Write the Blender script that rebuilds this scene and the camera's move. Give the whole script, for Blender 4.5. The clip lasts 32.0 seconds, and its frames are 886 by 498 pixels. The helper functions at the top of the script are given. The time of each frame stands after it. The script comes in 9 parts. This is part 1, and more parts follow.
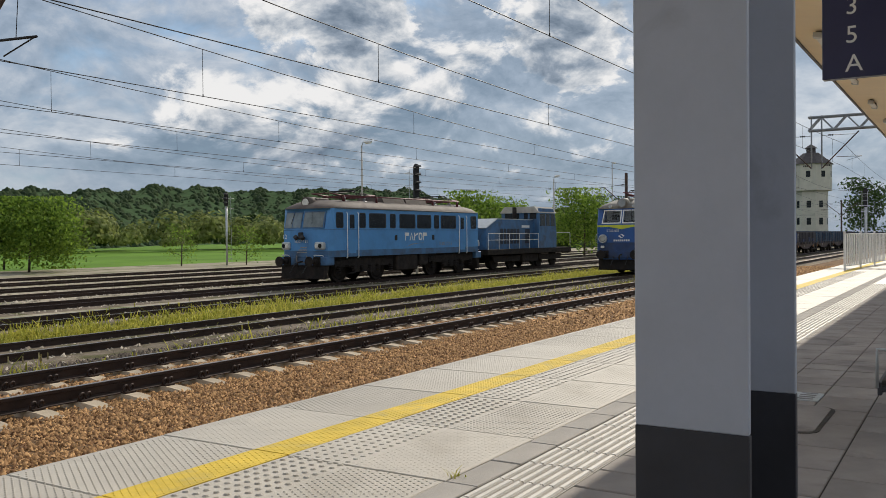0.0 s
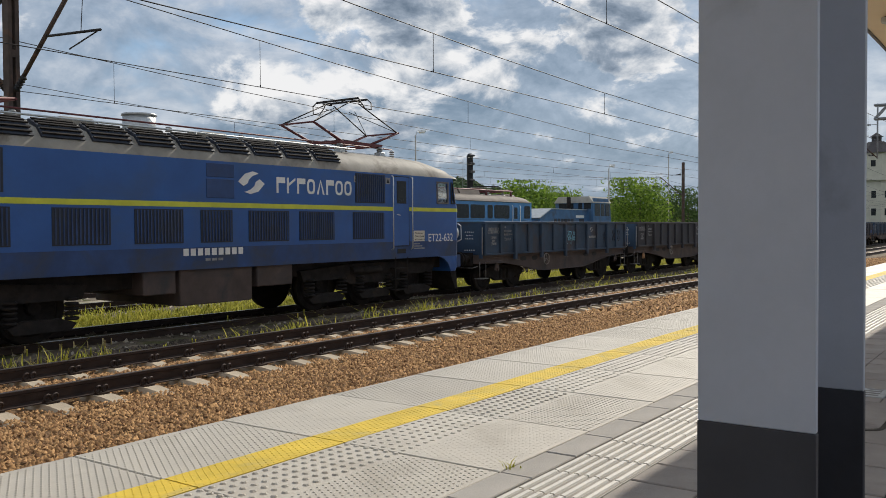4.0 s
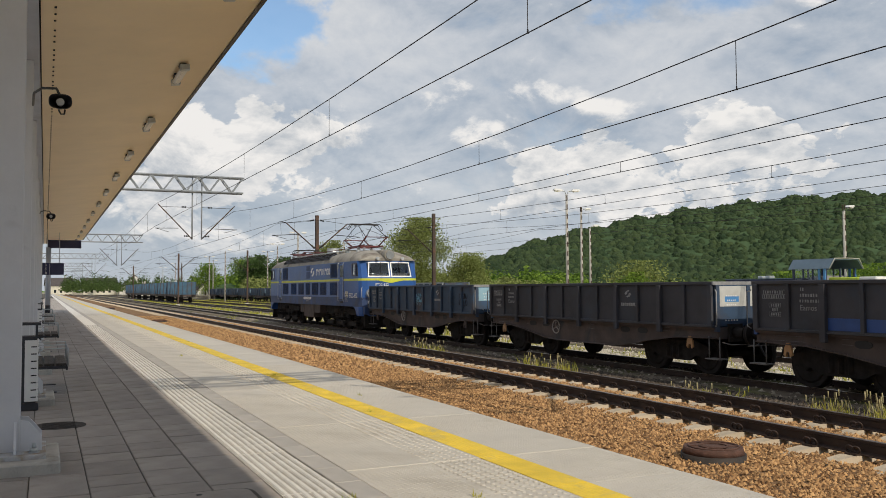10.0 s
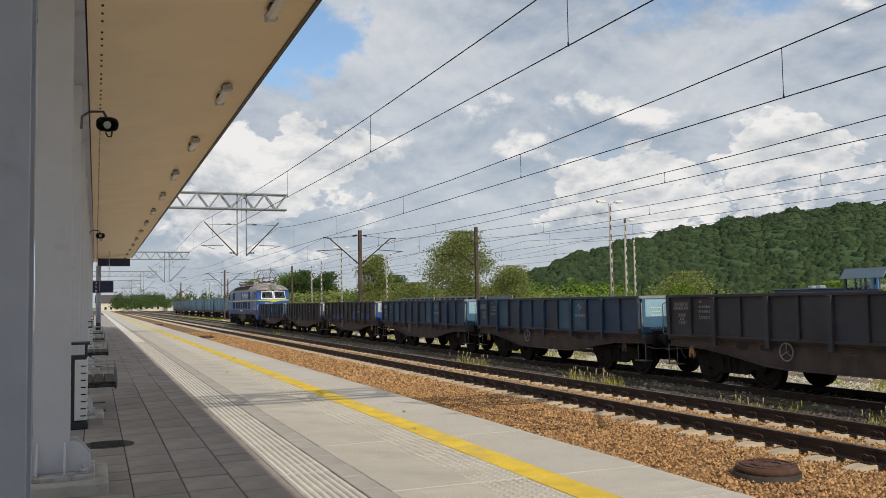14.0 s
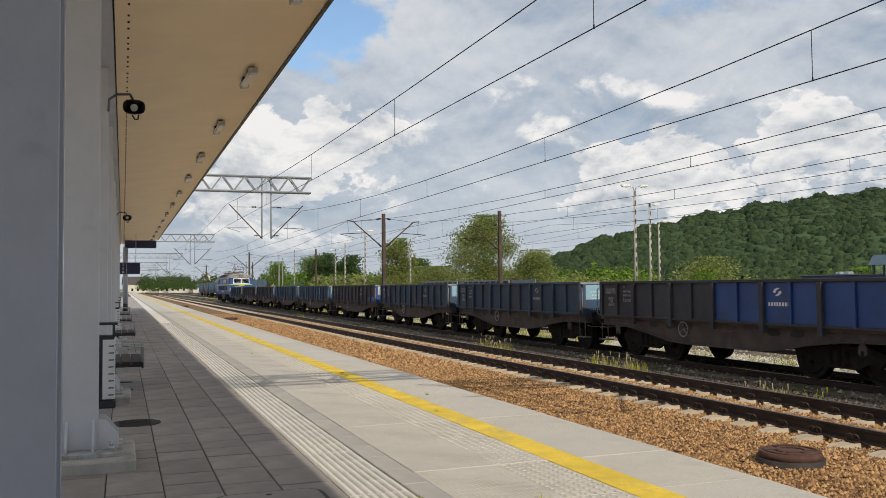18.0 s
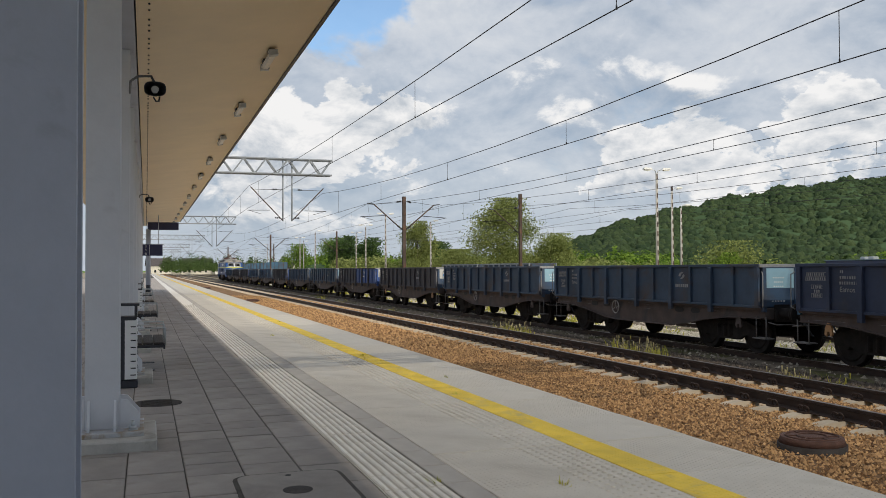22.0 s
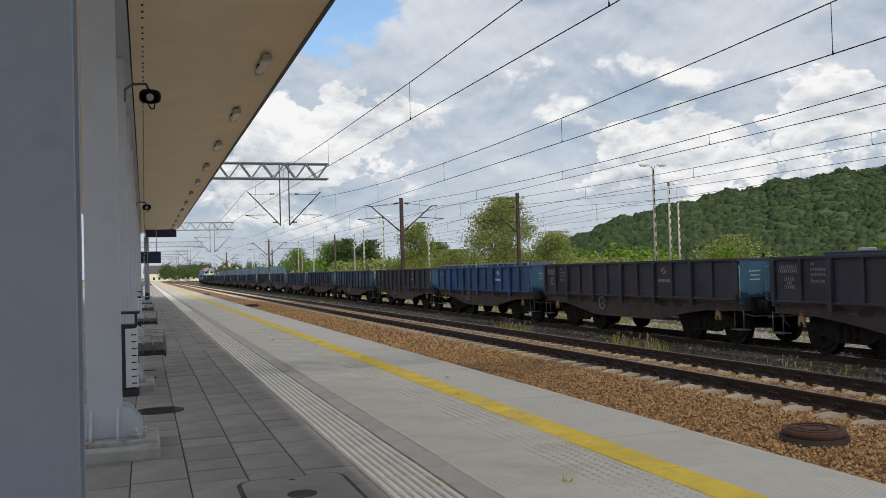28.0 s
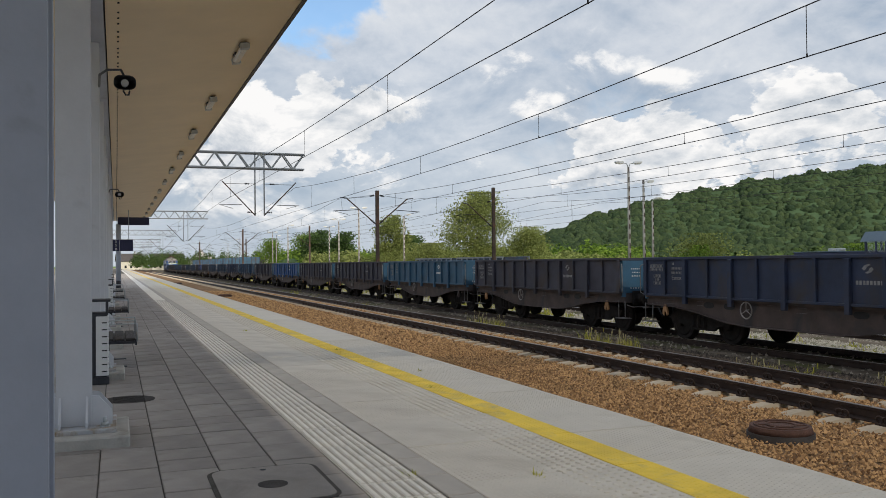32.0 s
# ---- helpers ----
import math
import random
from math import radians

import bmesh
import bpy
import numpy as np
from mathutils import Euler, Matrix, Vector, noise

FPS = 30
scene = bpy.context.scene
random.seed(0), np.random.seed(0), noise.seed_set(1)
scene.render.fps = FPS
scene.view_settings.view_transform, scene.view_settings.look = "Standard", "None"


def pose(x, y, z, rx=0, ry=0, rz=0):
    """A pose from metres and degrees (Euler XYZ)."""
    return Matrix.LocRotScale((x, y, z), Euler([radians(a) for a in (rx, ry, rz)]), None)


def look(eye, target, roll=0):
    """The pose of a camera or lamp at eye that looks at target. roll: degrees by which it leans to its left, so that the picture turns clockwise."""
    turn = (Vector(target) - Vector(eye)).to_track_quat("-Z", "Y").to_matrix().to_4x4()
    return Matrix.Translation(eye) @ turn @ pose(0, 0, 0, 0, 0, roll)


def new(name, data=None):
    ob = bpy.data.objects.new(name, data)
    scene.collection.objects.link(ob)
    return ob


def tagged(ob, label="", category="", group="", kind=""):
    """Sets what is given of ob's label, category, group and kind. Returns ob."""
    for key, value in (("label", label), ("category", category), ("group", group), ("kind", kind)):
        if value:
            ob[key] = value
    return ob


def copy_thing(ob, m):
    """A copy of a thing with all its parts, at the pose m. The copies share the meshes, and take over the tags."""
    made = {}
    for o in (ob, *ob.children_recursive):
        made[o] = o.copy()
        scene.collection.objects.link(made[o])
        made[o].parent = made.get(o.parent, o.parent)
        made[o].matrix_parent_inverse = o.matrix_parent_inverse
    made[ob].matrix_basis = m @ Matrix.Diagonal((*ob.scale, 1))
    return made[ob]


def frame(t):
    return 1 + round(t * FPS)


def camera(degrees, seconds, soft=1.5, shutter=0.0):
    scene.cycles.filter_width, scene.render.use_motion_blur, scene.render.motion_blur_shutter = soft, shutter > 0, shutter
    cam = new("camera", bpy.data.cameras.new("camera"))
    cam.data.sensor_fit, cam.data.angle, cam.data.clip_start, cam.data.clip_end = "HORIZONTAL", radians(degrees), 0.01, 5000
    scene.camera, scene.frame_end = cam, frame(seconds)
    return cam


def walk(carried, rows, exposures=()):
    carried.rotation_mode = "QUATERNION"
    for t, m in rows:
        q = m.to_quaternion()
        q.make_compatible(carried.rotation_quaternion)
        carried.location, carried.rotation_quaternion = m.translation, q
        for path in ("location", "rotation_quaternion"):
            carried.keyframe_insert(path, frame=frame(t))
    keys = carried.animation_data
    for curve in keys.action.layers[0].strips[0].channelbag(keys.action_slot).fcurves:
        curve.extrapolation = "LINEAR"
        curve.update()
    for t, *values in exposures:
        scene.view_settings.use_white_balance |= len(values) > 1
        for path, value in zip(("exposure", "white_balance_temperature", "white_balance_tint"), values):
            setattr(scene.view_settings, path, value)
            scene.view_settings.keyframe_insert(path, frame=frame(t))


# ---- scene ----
cam = camera(54.45, 32.0, 0.66)
PATH = [
    (0, pose(7.093, -9.617, 1.686, 89.20, 0.56, -58.35)),
    (0.5, pose(7.090, -9.614, 1.690, 88.99, 0.51, -57.97)),
    (1, pose(7.087, -9.611, 1.694, 88.89, 0.46, -57.70)),
    (1.5, pose(7.079, -9.613, 1.692, 88.81, 0.50, -57.18)),
    (2, pose(7.070, -9.615, 1.689, 88.73, 0.45, -56.67)),
    (2.5, pose(7.065, -9.613, 1.692, 88.65, 0.17, -56.00)),
    (4.5, pose(7.088, -9.579, 1.693, 88.41, 0.66, -53.46)),
    (5, pose(7.076, -9.539, 1.694, 88.37, 1.02, -45.47)),
    (5.5, pose(6.949, -9.459, 1.714, 88.59, 1.50, -28.96)),
    (6, pose(6.755, -9.183, 1.665, 89.15, 2.11, -11.88)),
    (6.5, pose(6.528, -9.062, 1.657, 89.09, 1.02, 8.55)),
    (7, pose(6.343, -8.974, 1.666, 89.70, 0.85, 28.74)),
    (7.5, pose(6.158, -9.033, 1.689, 90.31, 0.68, 44.14)),
    (8, pose(6.045, -9.262, 1.753, 90.14, 1.04, 56.80)),
    (8.5, pose(5.974, -9.207, 1.732, 90.41, 0.64, 61.31)),
    (9, pose(5.973, -9.206, 1.731, 90.92, 0.60, 63.08)),
    (9.5, pose(5.969, -9.196, 1.735, 91.56, 0.48, 64.41)),
    (10, pose(5.965, -9.190, 1.738, 92.60, 0.32, 65.21)),
    (10.5, pose(5.957, -9.179, 1.746, 93.00, 0.21, 65.06)),
    (11, pose(5.950, -9.167, 1.754, 93.40, 0.09, 64.91)),
    (11.5, pose(5.942, -9.164, 1.761, 93.56, 0.26, 65.11)),
    (12, pose(5.935, -9.161, 1.768, 93.72, 0.43, 65.31)),
    (12.5, pose(5.927, -9.164, 1.770, 94.32, 0.69, 65.86)),
    (13, pose(5.919, -9.167, 1.773, 94.91, 0.95, 66.40)),
    (13.5, pose(5.913, -9.165, 1.776, 94.20, 0.94, 67.24)),
    (14, pose(5.907, -9.164, 1.778, 93.50, 0.92, 68.08)),
    (14.5, pose(5.904, -9.164, 1.778, 93.43, 0.93, 68.31)),
    (16.5, pose(5.921, -9.163, 1.779, 93.36, 1.33, 69.14)),
    (17, pose(5.921, -9.164, 1.779, 93.25, 1.20, 69.30)),
    (17.5, pose(5.921, -9.166, 1.775, 92.85, 0.87, 69.46)),
    (18, pose(5.920, -9.167, 1.771, 92.44, 0.53, 69.62)),
    (18.5, pose(5.919, -9.164, 1.771, 92.36, 0.44, 69.81)),
    (19, pose(5.917, -9.161, 1.772, 92.29, 0.34, 70.00)),
    (19.5, pose(5.911, -9.155, 1.772, 92.13, 0.30, 70.19)),
    (20, pose(5.904, -9.150, 1.772, 91.98, 0.25, 70.38)),
    (20.5, pose(5.905, -9.149, 1.771, 91.85, 0.35, 70.57)),
    (21, pose(5.905, -9.147, 1.769, 91.73, 0.45, 70.76)),
    (21.5, pose(5.901, -9.148, 1.769, 91.52, 0.34, 70.87)),
    (22, pose(5.896, -9.148, 1.769, 91.32, 0.24, 70.97)),
    (22.5, pose(5.888, -9.147, 1.774, 91.48, 0.55, 71.09)),
    (23, pose(5.879, -9.146, 1.779, 91.64, 0.85, 71.21)),
    (23.5, pose(5.884, -9.148, 1.775, 91.68, 0.85, 71.22)),
    (24, pose(5.888, -9.150, 1.770, 91.73, 0.85, 71.23)),
    (24.5, pose(5.890, -9.151, 1.772, 91.89, 1.45, 71.15)),
    (25, pose(5.891, -9.152, 1.774, 92.05, 2.04, 71.07)),
    (25.5, pose(5.892, -9.158, 1.771, 91.98, 2.19, 70.89)),
    (27.5, pose(5.906, -9.155, 1.776, 91.77, 1.68, 70.84)),
    (28, pose(5.907, -9.153, 1.772, 91.36, 1.58, 70.89)),
    (28.5, pose(5.906, -9.148, 1.771, 91.17, 1.28, 70.69)),
    (29, pose(5.905, -9.143, 1.770, 90.97, 0.97, 70.49)),
    (29.5, pose(5.902, -9.149, 1.769, 90.98, 0.80, 69.99)),
    (30, pose(5.900, -9.154, 1.769, 90.98, 0.63, 69.49)),
    (30.5, pose(5.905, -9.158, 1.769, 91.02, 0.59, 69.19)),
    (31, pose(5.911, -9.162, 1.769, 91.05, 0.55, 68.90)),
    (31.5, pose(5.915, -9.160, 1.768, 90.98, 0.56, 69.05)),
    (32, pose(5.920, -9.159, 1.767, 90.90, 0.56, 69.21)),
]
EXPOSURES = [(t, e, k, 11) for t, e, k in ((0.0, -0.15, 6500), (4.5, -0.10, 6380), (6.0, -0.14, 6300), (7.0, 0.04, 6520), (8.0, -0.20, 6640), (9.0, -0.15, 6700), (12.0, -0.18, 6600), (18.5, -0.12, 6590), (20.0, -0.18, 6530), (22.0, -0.08, 6500), (25.0, -0.07, 6480), (32.0, 0.02, 6520))]
walk(cam, PATH, EXPOSURES)


# ---- light: late-afternoon sun from the far end of the platform, broken cumulus ----
SUN_ELEVATION, SUN_AZIMUTH = 36.0, 7.0          # degrees; azimuth from +x towards +y


def make_world():
    w = bpy.data.worlds.new("sky")
    scene.world = w
    w.use_nodes = True
    nt = w.node_tree
    nt.nodes.clear()
    L = nt.links.new

    def N(kind, **kw):
        n = nt.nodes.new(kind)
        for k, val in kw.items():
            n.inputs[k].default_value = val
        return n

    def M(op, a, b=None):
        n = nt.nodes.new("ShaderNodeMath")
        n.operation = op
        for i, q in enumerate((a, b)):
            if q is None:
                continue
            if isinstance(q, (int, float)):
                n.inputs[i].default_value = q
            else:
                L(q, n.inputs[i])
        return n.outputs[0]

    def ramp(value, stops):
        n = nt.nodes.new("ShaderNodeValToRGB")
        cr = n.color_ramp
        while len(cr.elements) < len(stops):
            cr.elements.new(0.5)
        for e, (p, c) in zip(cr.elements, stops):
            e.position, e.color = p, (*c, 1) if len(c) == 3 else c
        L(value, n.inputs[0])
        return n.outputs[0]

    out = N("ShaderNodeOutputWorld")
    bg = N("ShaderNodeBackground", Strength=0.11)
    sky = nt.nodes.new("ShaderNodeTexSky")
    sky.sky_type = "NISHITA"
    sky.sun_disc = False
    sky.sun_elevation = radians(SUN_ELEVATION)
    sky.sun_rotation = radians(90 - SUN_AZIMUTH)
    sky.air_density, sky.dust_density, sky.ozone_density = 1.0, 0.6, 1.5
    tc = nt.nodes.new("ShaderNodeTexCoord")
    sep = nt.nodes.new("ShaderNodeSeparateXYZ")
    L(tc.outputs["Generated"], sep.inputs[0])
    dx, dy, dz = sep.outputs
    high = M("POWER", M("MAXIMUM", dz, 0.0), 0.85)
    field = nt.nodes.new("ShaderNodeCombineXYZ")
    L(dx, field.inputs[0])
    L(dy, field.inputs[1])
    L(M("MULTIPLY", high, 1.55), field.inputs[2])

    def clouds(scale, detail, offset, warp=0.2, rough=0.55):
        mp = nt.nodes.new("ShaderNodeMapping")
        mp.inputs["Location"].default_value = offset
        L(field.outputs[0], mp.inputs["Vector"])
        n = N("ShaderNodeTexNoise", Scale=scale, Detail=detail, Roughness=rough, Distortion=warp)
        L(mp.outputs[0], n.inputs["Vector"])
        return n.outputs["Fac"]

    def remap(v, lo, hi, a=0.0, c=1.0):
        n = nt.nodes.new("ShaderNodeMapRange")
        n.interpolation_type = "SMOOTHSTEP"
        for sock, q in (("From Min", lo), ("From Max", hi), ("To Min", a), ("To Max", c)):
            n.inputs[sock].default_value = q
        L(v, n.inputs["Value"])
        return n.outputs[0]

    bearing = M("MULTIPLY", M("ARCTAN2", dy, M("MULTIPLY", dx, -1.0)), 180 / math.pi)      # from -x towards +y
    height = M("MULTIPLY", M("ARCSINE", dz), 180 / math.pi)

    torn = clouds(13.0, 7.0, (3.1, 8.3, 0.9), 0.2, 0.58)
    bearing = M("ADD", bearing, M("MULTIPLY", M("SUBTRACT", torn, 0.5), 15.0))
    height = M("ADD", height, M("MULTIPLY", M("SUBTRACT", clouds(11.0, 7.0, (6.1, 1.7, 4.4), 0.2, 0.58), 0.5), 9.0))

    def bank(a, e, wa, we):
        """A single cloud (or a gap between clouds) in the sky: 1 in its middle, 0 at its rim."""
        u = M("MULTIPLY", M("SUBTRACT", bearing, a), 1.0 / wa)
        v = M("MULTIPLY", M("SUBTRACT", height, e), 1.0 / we)
        return M("MAXIMUM", M("SUBTRACT", 1.0, M("ADD", M("MULTIPLY", u, u), M("MULTIPLY", v, v))), 0.0)

    def total(rows):
        out = None
        for w, *r in rows:
            q = M("MULTIPLY", bank(*r), w)
            out = q if out is None else M("ADD", out, q)
        return out

    # towering cumulus and the blue gaps between the clouds
    towers = total(((0.20, 32.5, 6.6, 3.6, 2.6), (0.20, 36.0, 7.2, 3.4, 3.0), (0.20, 41.5, 7.6, 2.6, 3.4), (0.20, 45.5, 8.6, 3.6, 3.6), (0.20, 57.0, 7.5, 3.2, 2.6), (0.20, 68.0, 7.4, 3.6, 3.0),
                    (0.20, 8.0, 8.0, 5.5, 3.8), (0.20, 14.5, 9.4, 4.0, 3.2), (0.17, 93.0, 13.0, 4.5, 2.8), (0.18, 112.0, 15.0, 7.0, 3.4), (0.16, 141.0, 15.5, 7.0, 4.0), (0.18, 158.0, 13.5, 6.0, 4.5)))
    gaps = total(((0.34, 11.0, 17.0, 8.0, 4.6), (0.20, 40.0, 19.0, 7.0, 3.0), (0.34, 76.0, 16.0, 10.0, 3.4), (0.42, 92.0, 16.5, 17.0, 4.6), (0.22, 139.0, 18.5, 7.0, 3.0), (0.16, 4.0, 14.0, 4.0, 3.0), (0.20, 58.0, 20.0, 9.0, 4.0)))

    at = (4.37, 2.21, 0.63)
    lift = 0.020
    form = clouds(2.7, 5.0, at, 0.35, 0.50)
    form_up = clouds(2.7, 5.0, (at[0], at[1], at[2] + 0.06), 0.35, 0.50)
    curl = clouds(9.0, 12.0, (1.9, 0.3, 5.2), 0.25, 0.60)
    curl_up = clouds(9.0, 12.0, (1.9, 0.3, 5.2 + lift), 0.25, 0.60)
    crisp = M("ADD", M("ADD", M("MULTIPLY", form, 0.55), M("MULTIPLY", curl, 0.45)), M("SUBTRACT", towers, gaps))
    cumulus = remap(crisp, 0.545, 0.60)
    sheet = remap(M("SUBTRACT", M("ADD", M("MULTIPLY", clouds(1.6, 9.0, (7.7, 0.4, 2.0), 0.5, 0.55), 0.6), M("MULTIPLY", curl, 0.4)), M("MULTIPLY", gaps, 1.1)), 0.22, 0.46, 0.10, 0.95)
    low = remap(dz, 0.015, 0.12, 1.0, 0.0)

    toward = remap(dx, -0.35, 0.75)                                # 0: clouds lit from in front, 1: clouds before the sun
    slope = M("MULTIPLY", M("ADD", M("MULTIPLY", M("SUBTRACT", curl, curl_up), 2.6), M("MULTIPLY", M("SUBTRACT", form, form_up), 2.8)), M("ADD", M("MULTIPLY", toward, 0.5), 0.62))
    depth = M("SUBTRACT", crisp, 0.60)
    lit = M("SUBTRACT", M("ADD", 0.70, slope), M("MULTIPLY", depth, M("ADD", M("MULTIPLY", toward, 3.4), 0.35)))
    lit = M("SUBTRACT", lit, M("MULTIPLY", toward, 0.16))
    tone = ramp(lit, [(0.05, (1.4, 1.9, 2.55)), (0.33, (2.9, 3.5, 4.25)), (0.56, (5.5, 5.9, 6.3)), (0.82, (8.6, 8.6, 8.5))])
    soft_lit = M("SUBTRACT", M("ADD", M("ADD", 0.52, M("MULTIPLY", slope, 0.45)), M("MULTIPLY", M("SUBTRACT", form, 0.5), -0.9)), M("MULTIPLY", toward, 0.17))
    soft_tone = ramp(soft_lit, [(0.10, (1.8, 2.45, 3.25)), (0.36, (3.4, 4.1, 5.0)), (0.58, (5.6, 6.0, 6.5)), (0.85, (7.6, 7.7, 7.7))])

    def blend(fac, a, c):
        n = nt.nodes.new("ShaderNodeMix")
        n.data_type = "RGBA"
        L(fac, n.inputs["Factor"])
        for sock, q in ((6, a), (7, c)):
            if isinstance(q, tuple):
                n.inputs[sock].default_value = (*q, 1)
            else:
                L(q, n.inputs[sock])
        return n.outputs[2]

    clear = nt.nodes.new("ShaderNodeMix")
    clear.data_type, clear.blend_type = "RGBA", "MULTIPLY"
    clear.inputs["Factor"].default_value = 1.0
    L(sky.outputs[0], clear.inputs[6])
    clear.inputs[7].default_value = (1.22, 1.42, 1.50, 1)
    veiled = blend(sheet, clear.outputs[2], soft_tone)
    murk = ramp(toward, [(0.0, (4.6, 5.2, 5.9)), (1.0, (2.6, 3.3, 4.2))])
    veiled = blend(M("MULTIPLY", low, 0.62), veiled, murk)
    final = blend(M("MULTIPLY", cumulus, remap(dz, 0.01, 0.07)), veiled, tone)
    L(final, bg.inputs[0])
    L(bg.outputs[0], out.inputs[0])


make_world()
sun = new("sun", bpy.data.lights.new("sun", "SUN"))
sun.data.energy, sun.data.angle, sun.data.color = 3.6, radians(0.53), (1.0, 0.92, 0.78)
_el, _az = radians(SUN_ELEVATION), radians(SUN_AZIMUTH)
SUN_DIR = Vector((math.cos(_el) * math.cos(_az), math.cos(_el) * math.sin(_az), math.sin(_el)))
sun.matrix_world = look(SUN_DIR * 100, (0, 0, 0))


# the cumulus that drifts across the sun in the second half
def make_cloud():
    m = bpy.data.materials.new("cloud_vapour")
    m.use_nodes = True
    nt = m.node_tree
    b = nt.nodes["Principled BSDF"]
    n = nt.nodes.new("ShaderNodeTexNoise")
    n.inputs["Scale"].default_value = 0.02
    cr = nt.nodes.new("ShaderNodeValToRGB")
    cr.color_ramp.elements[0].color, cr.color_ramp.elements[1].color = (0.80, 0.81, 0.83, 1), (0.92, 0.92, 0.92, 1)
    nt.links.new(n.outputs["Fac"], cr.inputs[0])
    nt.links.new(cr.outputs[0], b.inputs["Base Color"])
    b.inputs["Roughness"].default_value = 1.0
    t = nt.nodes.new("ShaderNodeBsdfTransparent")
    mx = nt.nodes.new("ShaderNodeMixShader")
    mx.inputs[0].default_value = 0.27
    nt.links.new(t.outputs[0], mx.inputs[1])
    nt.links.new(b.outputs[0], mx.inputs[2])
    nt.links.new(mx.outputs[0], nt.nodes["Material Output"].inputs[0])
    c = tagged(new("cloud"), "white cumulus cloud drifting across the sun", "cloud", kind="structure")
    for k in range(2):
        bm = bmesh.new()
        bmesh.ops.create_icosphere(bm, subdivisions=5, radius=1.0)
        for v in bm.verts:
            d = 1 + 0.10 * noise.noise(v.co * 2.2 + Vector((k, 0, 0))) + 0.06 * noise.noise(v.co * 6 + Vector((k, 3, 0))) + 0.03 * noise.noise(v.co * 15)
            x, y, z = v.co * d
            v.co = (x * (172 - 22 * k), y * (150 - 14 * k), (z if z > 0 else z * 0.3) * (24 + 16 * k))
        for f in bm.faces:
            f.smooth = True
        me = bpy.data.meshes.new("puff")
        bm.to_mesh(me)
        bm.free()
        me.materials.append(m)
        o = new("puff", me)
        o.parent = c
    return c


cloud = make_cloud()
CLOUD_AT, CLOUD_SPEED, CLOUD_TIME = SUN_DIR * 430 + Vector((182.0, -4.0, 0.0)), 9.0, 19.8


# ---- materials ----
def mat(name, color, rough=0.6, metal=0.0, scale=3.0, var=0.25, bump=0.15, fine=None, tint=None, dirt=None, dirt_at=(0.52, 0.7), stretch=(1, 1, 1), each=0.0, spec=0.5):
    """Base colour with two scales of variation, fine relief, stains (dirt) and, with each, a shift from piece to piece."""
    m = bpy.data.materials.new(name)
    m.use_nodes = True
    nt = m.node_tree
    b = nt.nodes["Principled BSDF"]
    L = nt.links.new
    tc = nt.nodes.new("ShaderNodeTexCoord")
    mp = nt.nodes.new("ShaderNodeMapping")
    mp.inputs["Scale"].default_value = stretch
    L(tc.outputs["Object"], mp.inputs["Vector"])

    def noise_of(sc, detail=6.0, distort=0.0):
        n = nt.nodes.new("ShaderNodeTexNoise")
        n.inputs["Scale"].default_value, n.inputs["Detail"].default_value = sc, detail
        n.inputs["Roughness"].default_value, n.inputs["Distortion"].default_value = 0.6, distort
        L(mp.outputs[0], n.inputs["Vector"])
        return n.outputs["Fac"]

    def mixed(fac, a, c):
        n = nt.nodes.new("ShaderNodeMix")
        n.data_type = "RGBA"
        L(fac, n.inputs["Factor"])
        for sock, q in ((6, a), (7, c)):
            if isinstance(q, tuple):
                n.inputs[sock].default_value = (*q, 1)
            else:
                L(q, n.inputs[sock])
        return n.outputs[2]

    def ramped(v, lo, hi):
        n = nt.nodes.new("ShaderNodeMapRange")
        n.inputs["From Min"].default_value, n.inputs["From Max"].default_value = lo, hi
        L(v, n.inputs["Value"])
        return n.outputs[0]

    light = tuple(min(1, c * (1 + var)) for c in (tint or color))
    dark = tuple(c * (1 - var) for c in color)
    f2 = fine or scale * 9
    col = mixed(ramped(noise_of(scale), 0.32, 0.68), dark, light)
    grain = noise_of(f2, 4.0)
    hsv = nt.nodes.new("ShaderNodeHueSaturation")
    L(col, hsv.inputs["Color"])
    val = nt.nodes.new("ShaderNodeMath")
    val.operation = "MULTIPLY_ADD"
    L(grain, val.inputs[0])
    val.inputs[1].default_value, val.inputs[2].default_value = var * 1.2, 1 - var * 0.6
    L(val.outputs[0], hsv.inputs["Value"])
    col = hsv.outputs[0]
    if each:
        oi = nt.nodes.new("ShaderNodeObjectInfo")
        h2 = nt.nodes.new("ShaderNodeHueSaturation")
        e = nt.nodes.new("ShaderNodeMath")
        e.operation = "MULTIPLY_ADD"
        L(oi.outputs["Random"], e.inputs[0])
        e.inputs[1].default_value, e.inputs[2].default_value = 2 * each, 1 - each
        L(e.outputs[0], h2.inputs["Value"])
        L(col, h2.inputs["Color"])
        col = h2.outputs[0]
    if dirt:
        col = mixed(ramped(noise_of(scale * 0.7 + 0.13, 8.0, 0.8), *dirt_at), col, dirt)
    L(col, b.inputs["Base Color"])
    b.inputs["Metallic"].default_value = metal
    b.inputs["Specular IOR Level"].default_value = spec
    r = nt.nodes.new("ShaderNodeMath")
    r.operation = "MULTIPLY_ADD"
    L(grain, r.inputs[0])
    r.inputs[1].default_value, r.inputs[2].default_value = 0.2, rough - 0.1
    L(r.outputs[0], b.inputs["Roughness"])
    if bump:
        bp = nt.nodes.new("ShaderNodeBump")
        bp.inputs["Strength"].default_value, bp.inputs["Distance"].default_value = bump, 0.02
        L(grain, bp.inputs["Height"])
        L(bp.outputs[0], b.inputs["Normal"])
    return m


